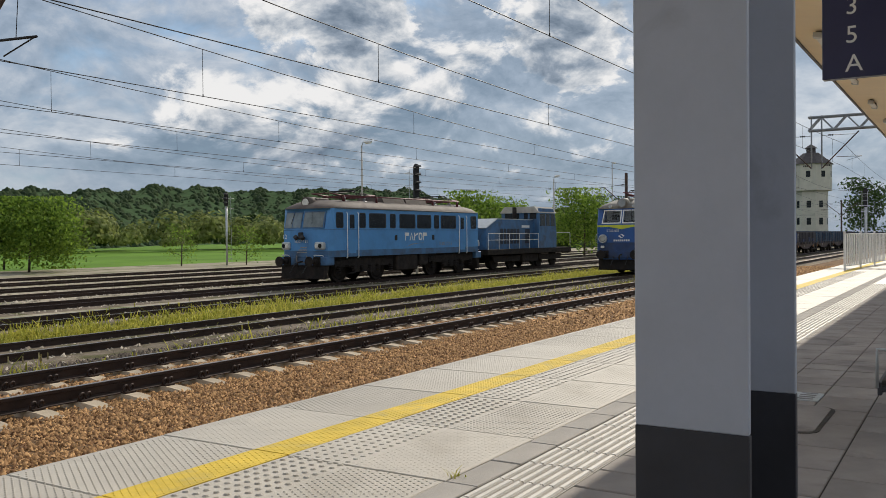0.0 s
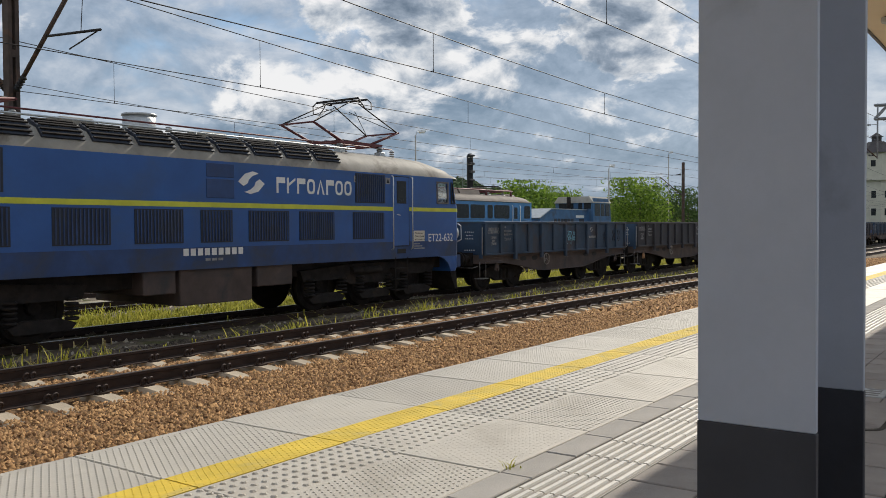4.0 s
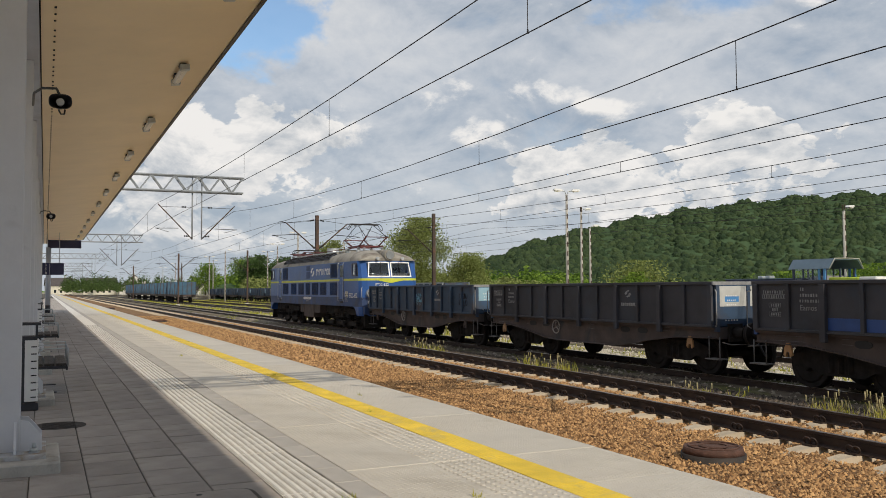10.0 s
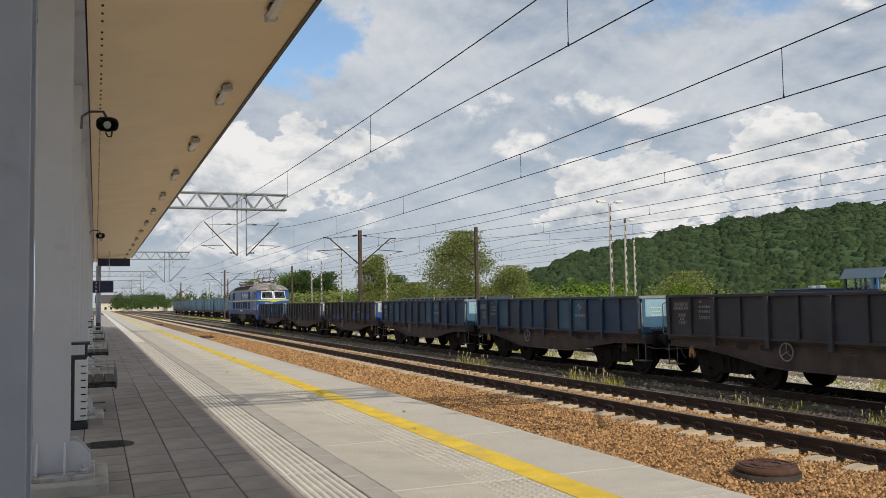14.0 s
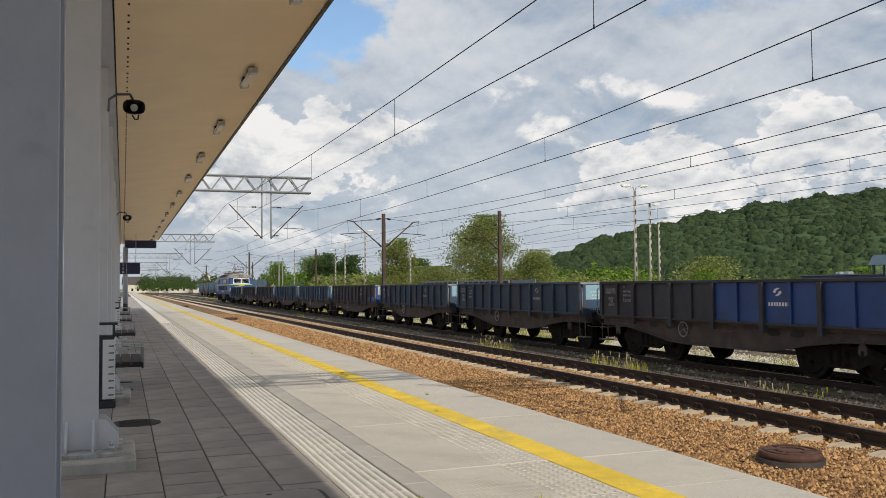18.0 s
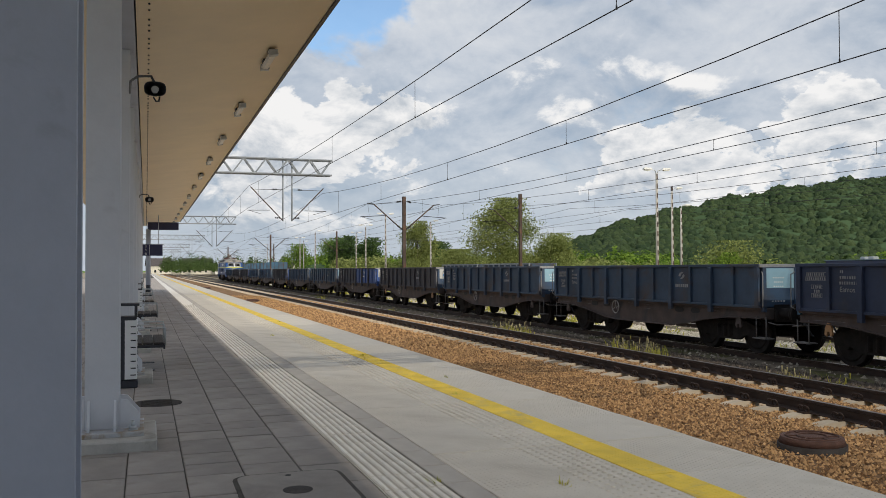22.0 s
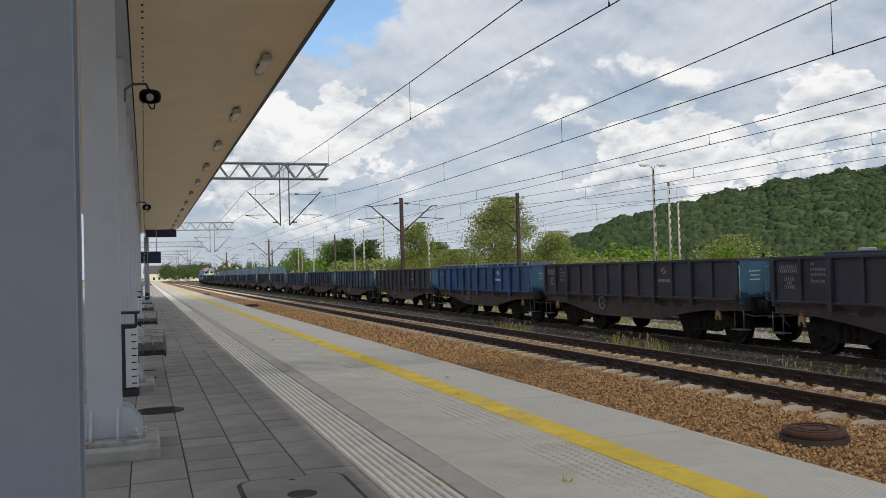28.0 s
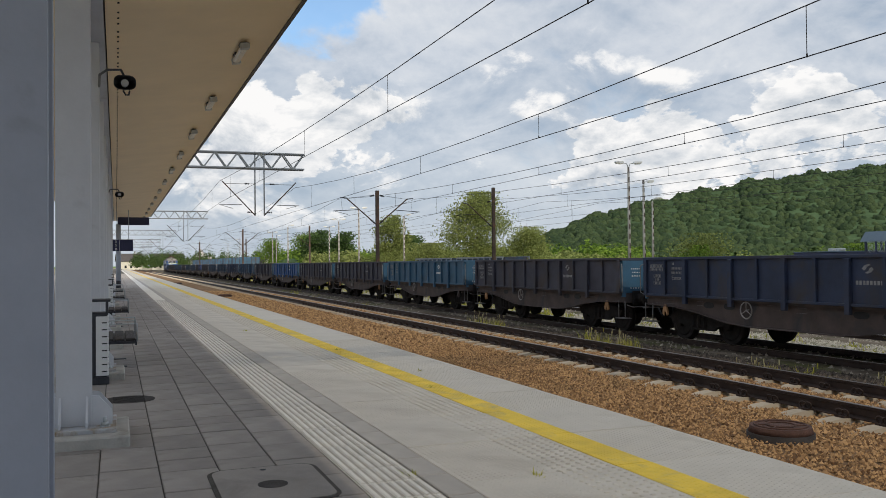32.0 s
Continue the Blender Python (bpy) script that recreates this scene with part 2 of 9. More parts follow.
def islands(name, a, c, rough=0.8, rough_var=0.0, thin=0.0):
    """Colour that shifts from loose piece to loose piece of one mesh: gravel, leaves, grass."""
    m = bpy.data.materials.new(name)
    m.use_nodes = True
    nt = m.node_tree
    b = nt.nodes["Principled BSDF"]
    g = nt.nodes.new("ShaderNodeNewGeometry")
    r = nt.nodes.new("ShaderNodeValToRGB")
    r.color_ramp.elements[0].color, r.color_ramp.elements[1].color = (*a, 1), (*c, 1)
    nt.links.new(g.outputs["Random Per Island"], r.inputs[0])
    nt.links.new(r.outputs[0], b.inputs["Base Color"])
    b.inputs["Roughness"].default_value = rough
    b.inputs["Specular IOR Level"].default_value = 0.25
    if thin:
        t = nt.nodes.new("ShaderNodeBsdfTranslucent")
        nt.links.new(r.outputs[0], t.inputs["Color"])
        mx = nt.nodes.new("ShaderNodeMixShader")
        mx.inputs[0].default_value = thin
        o = nt.nodes["Material Output"]
        nt.links.new(b.outputs[0], mx.inputs[1])
        nt.links.new(t.outputs[0], mx.inputs[2])
        nt.links.new(mx.outputs[0], o.inputs[0])
    return m


def glass(name, color=(0.9, 0.95, 0.95), rough=0.02):
    m = bpy.data.materials.new(name)
    m.use_nodes = True
    b = m.node_tree.nodes["Principled BSDF"]
    b.inputs["Base Color"].default_value = (*color, 1)
    b.inputs["Roughness"].default_value = rough
    b.inputs["Transmission Weight"].default_value = 1.0
    b.inputs["IOR"].default_value = 1.45
    return m


M_BALLAST = mat("ballast_ground", (0.22, 0.135, 0.075), 0.95, 0, 2.2, 0.35, 0.8, 38, spec=0.1)
M_BALLAST_OLD = mat("old_ballast", (0.19, 0.155, 0.12), 0.95, 0, 0.9, 0.35, 0.8, 24, dirt=(0.10, 0.10, 0.045), dirt_at=(0.5, 0.62), spec=0.1)
M_STONE = islands("ballast_stone", (0.14, 0.068, 0.030), (0.60, 0.355, 0.160), 0.9)
M_STONE_OLD = islands("grey_ballast_stone", (0.16, 0.13, 0.10), (0.52, 0.46, 0.37), 0.9)
M_GRAVEL_PALE = islands("pale_gravel_stone", (0.28, 0.25, 0.19), (0.66, 0.61, 0.50), 0.9)
M_STONE_DARK = islands("oily_stone", (0.045, 0.036, 0.030), (0.17, 0.135, 0.105), 0.9)
M_RAIL = mat("rusty_rail", (0.045, 0.028, 0.022), 0.62, 0.35, 4, 0.3, 0.15)
M_RAILTOP = mat("polished_rail_head", (0.30, 0.27, 0.25), 0.32, 0.9, 6, 0.2, 0.05)
M_SLEEPER = mat("concrete_sleeper", (0.48, 0.395, 0.29), 0.9, 0, 3, 0.18, 0.3, 40, each=0.1)
M_SLEEPER_OLD = mat("wooden_sleeper", (0.06, 0.048, 0.038), 0.95, 0, 4, 0.35, 0.4)
M_SLAB = mat("platform_slab_concrete", (0.52, 0.48, 0.415), 0.60, 0, 1.3, 0.10, 0.2, 60, dirt=(0.40, 0.36, 0.30), each=0.05)
M_YELLOW = mat("yellow_line_paint", (0.72, 0.51, 0.045), 0.75, 0, 3, 0.16, 0.2, 60, dirt=(0.52, 0.41, 0.13))
M_PAVER = mat("grey_paver", (0.335, 0.30, 0.272), 0.9, 0, 1.6, 0.18, 0.25, 70, dirt=(0.235, 0.21, 0.19), each=0.11)
M_PAVER_LIGHT = mat("light_grey_paver", (0.40, 0.375, 0.345), 0.9, 0, 1.6, 0.12, 0.25, 70, each=0.05)
M_RIB = mat("white_ribbed_paver", (0.66, 0.63, 0.58), 0.58, 0, 2.0, 0.10, 0.2, 60, each=0.04)
M_GROOVE = mat("dirty_tile_groove", (0.36, 0.335, 0.295), 0.95, 0, 3.0, 0.2, 0.3, 60, each=0.08)
M_JOINT = mat("dark_joint_sand", (0.075, 0.066, 0.055), 0.95, 0, 6, 0.3, 0.4)
M_CONC = mat("rough_concrete", (0.47, 0.45, 0.41), 0.92, 0, 2.5, 0.2, 0.4, 50, dirt=(0.25, 0.22, 0.18))
M_STEEL_GREY = mat("blue_grey_steel", (0.42, 0.45, 0.52), 0.5, 0, 2.0, 0.06, 0.04, 30, dirt=(0.29, 0.30, 0.34), dirt_at=(0.6, 0.75))
M_STEEL_PALE = mat("pale_grey_steel", (0.68, 0.69, 0.72), 0.5, 0, 2.0, 0.05, 0.04, 30, dirt=(0.52, 0.52, 0.54), dirt_at=(0.6, 0.75))
M_PLATE = mat("rust_stained_grey_steel", (0.50, 0.51, 0.53), 0.6, 0, 5.0, 0.12, 0.08, 40, dirt=(0.30, 0.22, 0.13), dirt_at=(0.48, 0.66))
M_ANTHRACITE = mat("anthracite_paint", (0.035, 0.036, 0.045), 0.5, 0, 3, 0.2, 0.05)
M_SOFFIT = mat("cream_soffit_sheet", (0.84, 0.68, 0.45), 0.5, 0, 0.8, 0.05, 0.03, 8)
M_NAVY = mat("navy_enamel", (0.022, 0.024, 0.075), 0.35, 0, 3, 0.1, 0.02)
M_WHITE = mat("white_enamel", (0.80, 0.80, 0.78), 0.45, 0, 3, 0.05, 0.02)
M_BLACK = mat("black_rubber", (0.018, 0.018, 0.019), 0.7, 0, 5, 0.2, 0.1)
M_GALV = mat("galvanised_steel", (0.48, 0.50, 0.51), 0.45, 0.6, 5, 0.15, 0.05)
M_MAST = mat("rusty_mast_steel", (0.075, 0.052, 0.042), 0.8, 0.2, 2.5, 0.35, 0.3, dirt=(0.16, 0.075, 0.04))
M_WIRE = mat("dark_copper_wire", (0.03, 0.028, 0.028), 0.6, 0.5, 5, 0.1, 0)
M_LAMPCONC = mat("spun_concrete_pole", (0.42, 0.40, 0.36), 0.9, 0, 3, 0.15, 0.2)
M_LAMPGLASS = mat("lamp_diffuser", (0.72, 0.70, 0.64), 0.3, 0, 3, 0.05, 0)
M_WOODSLAT = mat("dark_bench_slat", (0.05, 0.043, 0.04), 0.7, 0, 8, 0.3, 0.3, stretch=(1, 8, 8))
M_CASTIRON = mat("rusty_cast_iron", (0.105, 0.054, 0.040), 0.85, 0.3, 8, 0.3, 0.4)
M_BLUE = mat("royal_blue_loco_paint", (0.022, 0.092, 0.31), 0.40, 0, 1.1, 0.12, 0.02, 14, dirt=(0.040, 0.080, 0.170), dirt_at=(0.48, 0.85))
M_LENS = mat("headlight_glass", (0.30, 0.31, 0.31), 0.08, 0.3, 3, 0.2, 0)
M_BLUE_DARK = mat("dusty_dark_blue_skirt", (0.023, 0.057, 0.165), 0.6, 0, 1.5, 0.25, 0.08, 14, dirt=(0.045, 0.050, 0.060), dirt_at=(0.45, 0.75))
M_ROOF = mat("brown_grey_roof", (0.27, 0.25, 0.215), 0.7, 0, 1.2, 0.22, 0.1, 12, dirt=(0.105, 0.08, 0.06))
M_LIME = mat("lime_stripe", (0.55, 0.58, 0.05), 0.5, 0, 3, 0.1, 0.02)
M_BOGIE = mat("grimy_bogie_steel", (0.022, 0.019, 0.018), 0.9, 0.05, 4, 0.4, 0.4, dirt=(0.038, 0.029, 0.024), spec=0.25)
M_GRILLE = mat("dark_grille", (0.018, 0.024, 0.04), 0.6, 0, 4, 0.2, 0.1)
M_RED = mat("red_pantograph_paint", (0.115, 0.026, 0.028), 0.55, 0.1, 4, 0.25, 0.1)
M_GLASS = glass("window_glass")
M_CABGLASS = mat("cab_glass", (0.16, 0.19, 0.20), 0.06, 0, 0.8, 0.5, 0, 3)
M_CABIN = mat("cab_interior", (0.25, 0.25, 0.24), 0.8, 0, 2, 0.2, 0)
M_LETTER = mat("white_lettering", (0.72, 0.72, 0.70), 0.5, 0, 5, 0.08, 0)
M_LETTER_WORN = mat("worn_white_stencil", (0.25, 0.25, 0.25), 0.7, 0, 9, 0.25, 0)
M_WAGON = mat("worn_blue_grey_wagon_paint", (0.034, 0.060, 0.100), 0.7, 0, 0.9, 0.3, 0.1, 12, dirt=(0.060, 0.042, 0.034), dirt_at=(0.5, 0.7), each=0.12)
M_WAGON_B = mat("bright_blue_wagon_paint", (0.024, 0.066, 0.22), 0.55, 0, 0.9, 0.2, 0.06, 12, dirt=(0.04, 0.055, 0.10), dirt_at=(0.55, 0.75), each=0.06)
M_WAGON_C = mat("light_blue_wagon_paint", (0.036, 0.105, 0.175), 0.6, 0, 0.9, 0.25, 0.06, 12, dirt=(0.05, 0.065, 0.085), dirt_at=(0.52, 0.75), each=0.06)
M_WAGON_D = mat("brown_grimy_wagon_paint", (0.046, 0.045, 0.053), 0.75, 0, 0.9, 0.3, 0.12, 12, dirt=(0.040, 0.050, 0.068), dirt_at=(0.5, 0.7), each=0.12)
M_WAGON_E = mat("worn_blue_wagon_paint", (0.027, 0.058, 0.110), 0.65, 0, 0.9, 0.3, 0.1, 12, dirt=(0.050, 0.046, 0.050), dirt_at=(0.46, 0.66), each=0.10)
M_WAGON_B2 = mat("cobalt_wagon_paint", (0.026, 0.085, 0.235), 0.58, 0, 1.3, 0.22, 0.06, 12, dirt=(0.035, 0.050, 0.085), dirt_at=(0.50, 0.70), each=0.06)
M_WAGON_F = mat("navy_wagon_paint", (0.026, 0.038, 0.075), 0.7, 0, 0.9, 0.3, 0.1, 12, dirt=(0.050, 0.042, 0.040), dirt_at=(0.5, 0.7), each=0.12)
M_WAGON_G = mat("violet_brown_wagon_paint", (0.048, 0.048, 0.066), 0.72, 0, 0.9, 0.3, 0.12, 12, dirt=(0.056, 0.042, 0.037), dirt_at=(0.48, 0.68), each=0.12)
M_CREAM = mat("cream_end_panel", (0.50, 0.50, 0.47), 0.6, 0, 2, 0.12, 0.05, dirt=(0.33, 0.33, 0.31))
M_LETTER_FAINT = mat("faint_chalk_grey", (0.15, 0.14, 0.135), 0.8, 0, 9, 0.3, 0)
M_FRAME = mat("brown_underframe", (0.080, 0.058, 0.051), 0.82, 0, 1.6, 0.3, 0.15, dirt=(0.046, 0.043, 0.045))
M_PANEL = mat("pale_blue_end_panel", (0.26, 0.43, 0.52), 0.6, 0, 2, 0.1, 0.05, dirt=(0.36, 0.38, 0.38))
M_TANK = mat("dusty_pink_tank", (0.28, 0.17, 0.145), 0.65, 0, 0.6, 0.15, 0.05, 6, dirt=(0.20, 0.15, 0.13))
M_EU = mat("sky_blue_loco_paint", (0.075, 0.255, 0.54), 0.42, 0, 1.0, 0.1, 0.02, dirt=(0.06, 0.17, 0.36), dirt_at=(0.5, 0.8))
M_FIELD = mat("meadow_grass", (0.105, 0.205, 0.022), 0.95, 0, 0.05, 0.32, 0.1, 2.2, dirt=(0.14, 0.24, 0.04), spec=0.1)
M_DIRT = mat("dry_yard_soil", (0.33, 0.29, 0.22), 0.95, 0, 0.35, 0.3, 0.6, 9, dirt=(0.13, 0.15, 0.05), dirt_at=(0.52, 0.66), spec=0.1)
M_LEAF = islands("fresh_leaf", (0.065, 0.13, 0.018), (0.26, 0.38, 0.055), 0.7, thin=0.5)
M_LEAF_DARK = islands("dark_leaf", (0.036, 0.070, 0.020), (0.10, 0.165, 0.045), 0.75, thin=0.35)
M_LEAF_OLIVE = islands("olive_leaf", (0.12, 0.15, 0.040), (0.33, 0.37, 0.12), 0.75, thin=0.45)
M_FOREST = islands("forest_crown", (0.036, 0.066, 0.030), (0.082, 0.122, 0.050), 0.95, thin=0.35)
_nt = M_FOREST.node_tree                   # fine leafy relief on the crowns
_n, _b = _nt.nodes.new("ShaderNodeTexNoise"), _nt.nodes.new("ShaderNodeBump")
_n.inputs["Scale"].default_value, _n.inputs["Detail"].default_value = 0.9, 6.0
_b.inputs["Strength"].default_value, _b.inputs["Distance"].default_value = 1.0, 1.2
_nt.links.new(_n.outputs["Fac"], _b.inputs["Height"])
_nt.links.new(_b.outputs[0], _nt.nodes["Principled BSDF"].inputs["Normal"])
_tc = _nt.nodes.new("ShaderNodeTexCoord")
_nt.links.new(_tc.outputs["Object"], _n.inputs["Vector"])
M_FOREST_NEAR = islands("near_forest_crown", (0.036, 0.068, 0.020), (0.095, 0.145, 0.040), 0.95, thin=0.25)
M_BARK = mat("bark", (0.09, 0.07, 0.05), 0.95, 0, 5, 0.3, 0.6)
M_GRASS = islands("track_grass", (0.24, 0.27, 0.035), (0.62, 0.56, 0.12), 0.8, thin=0.5)
M_STRAW = islands("dry_seed_stalk", (0.26, 0.22, 0.10), (0.55, 0.50, 0.30), 0.85, thin=0.3)
M_WALL = mat("cream_render_wall", (0.60, 0.57, 0.48), 0.9, 0, 0.6, 0.08, 0.1)
M_WALL_W = mat("pale_house_wall", (0.70, 0.68, 0.64), 0.9, 0, 0.6, 0.06, 0.1)
M_TILE_ROOF = mat("dark_roof", (0.075, 0.065, 0.065), 0.8, 0, 1.2, 0.2, 0.2)
M_DARKGLASS = mat("dark_window", (0.016, 0.02, 0.024), 0.25, 0, 2, 0.2, 0, spec=0.25)
M_SIGRED = mat("signal_red_band", (0.50, 0.05, 0.03), 0.5, 0, 3, 0.1, 0)
M_SHUNTER = mat("navy_shunter_paint", (0.022, 0.032, 0.085), 0.5, 0, 1.0, 0.15, 0.02, dirt=(0.035, 0.045, 0.075))
M_ROOF_DARK = mat("sooty_dark_roof", (0.042, 0.034, 0.030), 0.8, 0, 1.2, 0.3, 0.1, 12, dirt=(0.075, 0.058, 0.05), spec=0.2)
M_EU_DARK = mat("faded_blue_loco_trim", (0.050, 0.140, 0.285), 0.55, 0, 1.4, 0.2, 0.04, dirt=(0.05, 0.075, 0.12), dirt_at=(0.45, 0.7))
M_ROOF_WARM = mat("rusty_grey_roof", (0.13, 0.105, 0.09), 0.75, 0, 1.2, 0.3, 0.1, 12, dirt=(0.07, 0.05, 0.042))
M_LIMEGREEN = mat("lime_nose_paint", (0.46, 0.56, 0.06), 0.5, 0, 3, 0.1, 0.02)
M_SHUNTROOF = mat("blue_grey_cab_roof", (0.10, 0.15, 0.20), 0.5, 0, 1.5, 0.12, 0.03)
M_SCRAWL = mat("pale_blue_spray_paint", (0.27, 0.56, 0.70), 0.6, 0, 5, 0.1, 0)
M_WHEELRIM = mat("worn_grey_wheel", (0.30, 0.27, 0.25), 0.7, 0, 4, 0.2, 0.1)
M_LATTICE = mat("weathered_zinc_steel", (0.25, 0.27, 0.29), 0.6, 0, 4, 0.15, 0.05)
M_MANHOLE = mat("dark_cast_iron", (0.05, 0.042, 0.038), 0.8, 0.3, 8, 0.3, 0.3)
M_ORANGE = mat("orange_hook", (0.36, 0.19, 0.08), 0.6, 0, 4, 0.2, 0.1)


# ---- mesh helpers ----
def bm_new():
    return bmesh.new()


def box(bm, x0, x1, y0, y1, z0, z1, bevel=0.0):
    vs = [bm.verts.new((x, y, z)) for z in (z0, z1) for x, y in ((x0, y0), (x1, y0), (x1, y1), (x0, y1))]
    fs = [bm.faces.new([vs[i] for i in q]) for q in ((3, 2, 1, 0), (4, 5, 6, 7), (0, 1, 5, 4), (1, 2, 6, 5), (2, 3, 7, 6), (3, 0, 4, 7))]
    if bevel:
        es = list({e for f in fs for e in f.edges})
        bmesh.ops.bevel(bm, geom=es, offset=bevel, segments=1, affect="EDGES")
    return bm


def rod(bm, a, b, r0, r1=None, seg=8, caps=True):
    a, b = Vector(a), Vector(b)
    r1 = r0 if r1 is None else r1
    d = (b - a).normalized()
    u = d.orthogonal().normalized()
    w = d.cross(u)
    rings = []
    for p, r in ((a, r0), (b, r1)):
        rings.append([bm.verts.new(p + (u * math.cos(2 * math.pi * i / seg) + w * math.sin(2 * math.pi * i / seg)) * r) for i in range(seg)])
    for i in range(seg):
        f = bm.faces.new((rings[0][i], rings[0][(i + 1) % seg], rings[1][(i + 1) % seg], rings[1][i]))
        f.smooth = seg > 5
    if caps:
        bm.faces.new(rings[0][::-1])
        bm.faces.new(rings[1])
    return bm


def bent(bm, pts, r, seg=6):
    """One tube along a line of points."""
    pts = [Vector(p) for p in pts]
    dirs = [(b - a).normalized() for a, b in zip(pts, pts[1:])]
    u = dirs[0].orthogonal().normalized()
    rings = []
    for i, p in enumerate(pts):
        d = dirs[0] if i == 0 else dirs[-1] if i == len(pts) - 1 else (dirs[i - 1] + dirs[i]).normalized()
        u = (u - d * u.dot(d)).normalized()
        w = d.cross(u)
        rings.append([bm.verts.new(p + (u * math.cos(2 * math.pi * k / seg) + w * math.sin(2 * math.pi * k / seg)) * r) for k in range(seg)])
    for a, b in zip(rings, rings[1:]):
        for k in range(seg):
            bm.faces.new((a[k], a[(k + 1) % seg], b[(k + 1) % seg], b[k])).smooth = True
    bm.faces.new(rings[0][::-1])
    bm.faces.new(rings[-1])
    return bm


def prism(bm, outline, axis, lo, hi):
    """A flat outline drawn out along an axis: 'x': (y, z), 'y': (x, z), 'z': (x, y)."""
    def at(p, h):
        return {"x": (h, p[0], p[1]), "y": (p[0], h, p[1]), "z": (p[0], p[1], h)}[axis]
    a = [bm.verts.new(at(p, lo)) for p in outline]
    b = [bm.verts.new(at(p, hi)) for p in outline]
    n = len(outline)
    for i in range(n):
        bm.faces.new((a[i], a[(i + 1) % n], b[(i + 1) % n], b[i]))
    bm.faces.new(a[::-1])
    bm.faces.new(b)
    return bm


def torus(bm, c, axis, R, r, seg=20, sub=6):
    c, axis = Vector(c), Vector(axis).normalized()
    u = axis.orthogonal().normalized()
    w = axis.cross(u)
    rings = []
    for i in range(seg):
        a = 2 * math.pi * i / seg
        d = u * math.cos(a) + w * math.sin(a)
        rings.append([bm.verts.new(c + d * (R + r * math.cos(2 * math.pi * j / sub)) + axis * r * math.sin(2 * math.pi * j / sub)) for j in range(sub)])
    for i in range(seg):
        for j in range(sub):
            f = bm.faces.new((rings[i][j], rings[(i + 1) % seg][j], rings[(i + 1) % seg][(j + 1) % sub], rings[i][(j + 1) % sub]))
            f.smooth = True
    return bm


def finish(bm, name, material):
    bmesh.ops.recalc_face_normals(bm, faces=bm.faces)
    me = bpy.data.meshes.new(name)
    bm.to_mesh(me)
    bm.free()
    me.materials.append(material)
    return me


def thing(name, label, category, at=(0, 0, 0), rz=0.0, group="", kind=""):
    ob = tagged(new(name), label, category, group, kind)
    ob.matrix_basis = pose(*at, 0, 0, rz)
    return ob


def part(name, bm, material, parent, label="", m=None):
    ob = new(name, finish(bm, name, material))
    ob.parent = parent
    if m is not None:
        ob.matrix_basis = m
    return tagged(ob, label)


def again(name, ob, parent, m):
    """Another piece on the same mesh."""
    o = new(name, ob.data)
    o.parent = parent
    o.matrix_basis = m
    return o


def solo(name, bm, material, label, category, group="", kind=""):
    return tagged(new(name, finish(bm, name, material)), label, category, group, kind)


def raw(name, verts, faces, material):
    me = bpy.data.meshes.new(name)
    me.from_pydata(verts, [], faces)
    me.materials.append(material)
    return me


def letters(text, size, material, name="lettering", parent=None, m=None, label="", thick=0.002, align="LEFT"):
    cu = bpy.data.curves.new(name, "FONT")
    cu.body, cu.size, cu.extrude, cu.align_x = text, size, thick, align
    ob = bpy.data.objects.new(name, cu)
    scene.collection.objects.link(ob)
    bpy.context.view_layer.update()
    me = bpy.data.meshes.new_from_object(ob.evaluated_get(bpy.context.evaluated_depsgraph_get()))
    bpy.data.objects.remove(ob)
    me.materials.clear()
    me.materials.append(material)
    o = new(name, me)
    o.parent = parent
    if m is not None:
        o.matrix_basis = m
    return tagged(o, label)


# ---- plan: x along the tracks, y across them away from the platform, z = 0 at the rail head of track 1 ----
PLAT = 0.145                 # platform level
EDGE = -4.16                 # platform edge
SLAB = 1.30                  # slab pitch along the edge
TRACKS = [(0.0, 0.0), (5.5, -0.28), (11.2, -0.34), (16.4, -0.38), (21.6, -0.42), (26.6, -0.45), (31.6, -0.45), (36.8, -0.45)]
X0, X1 = -420.0, 420.0

# ground
bm = bm_new()
prism(bm, [(-3000, -3000), (3000, -3000), (3000, 3000), (-3000, 3000)], "z", -3.0, -0.86)
solo("ground", bm, M_FIELD, "wide green meadow reaching to the hills", "ground", kind="structure")
bm = bm_new()
box(bm, -1000.0, X1, -70.0, 52.0, -1.2, -0.56)
solo("yard_ground", bm, M_DIRT, "dusty weedy soil of the railway yard", "ground", kind="structure")
bm = bm_new()
prism(bm, [(-4.4, -0.17), (-3.4, -0.19), (-1.75, -0.215), (-1.35, -0.245), (1.35, -0.255), (2.2, -0.44), (3.4, -0.62), (3.4, -1.0), (-4.4, -1.0)], "x", X0, X1)
solo("ballast_bed", bm, M_BALLAST, "brown crushed-stone ballast between platform and track", "ballast", kind="structure")
for i, (yc, zc) in enumerate(TRACKS[1:]):
    bm = bm_new()
    prism(bm, [(yc - 2.1, -0.7), (yc - 1.4, zc - 0.15), (yc + 1.4, zc - 0.15), (yc + 2.1, -0.7)], "x", X0, X1)
    solo("old_ballast_bed", bm, M_BALLAST_OLD, "grey weedy old ballast under a yard track", "ballast", kind="structure")


def rail_outline(yc, zc):
    o = [(-0.075, -0.172), (0.075, -0.172), (0.075, -0.16), (0.012, -0.135), (0.012, -0.045), (0.036, -0.034), (0.036, -0.004), (-0.036, -0.004), (-0.036, -0.034), (-0.012, -0.045), (-0.012, -0.135), (-0.075, -0.16)]
    return [(yc + a, zc + b) for a, b in o]


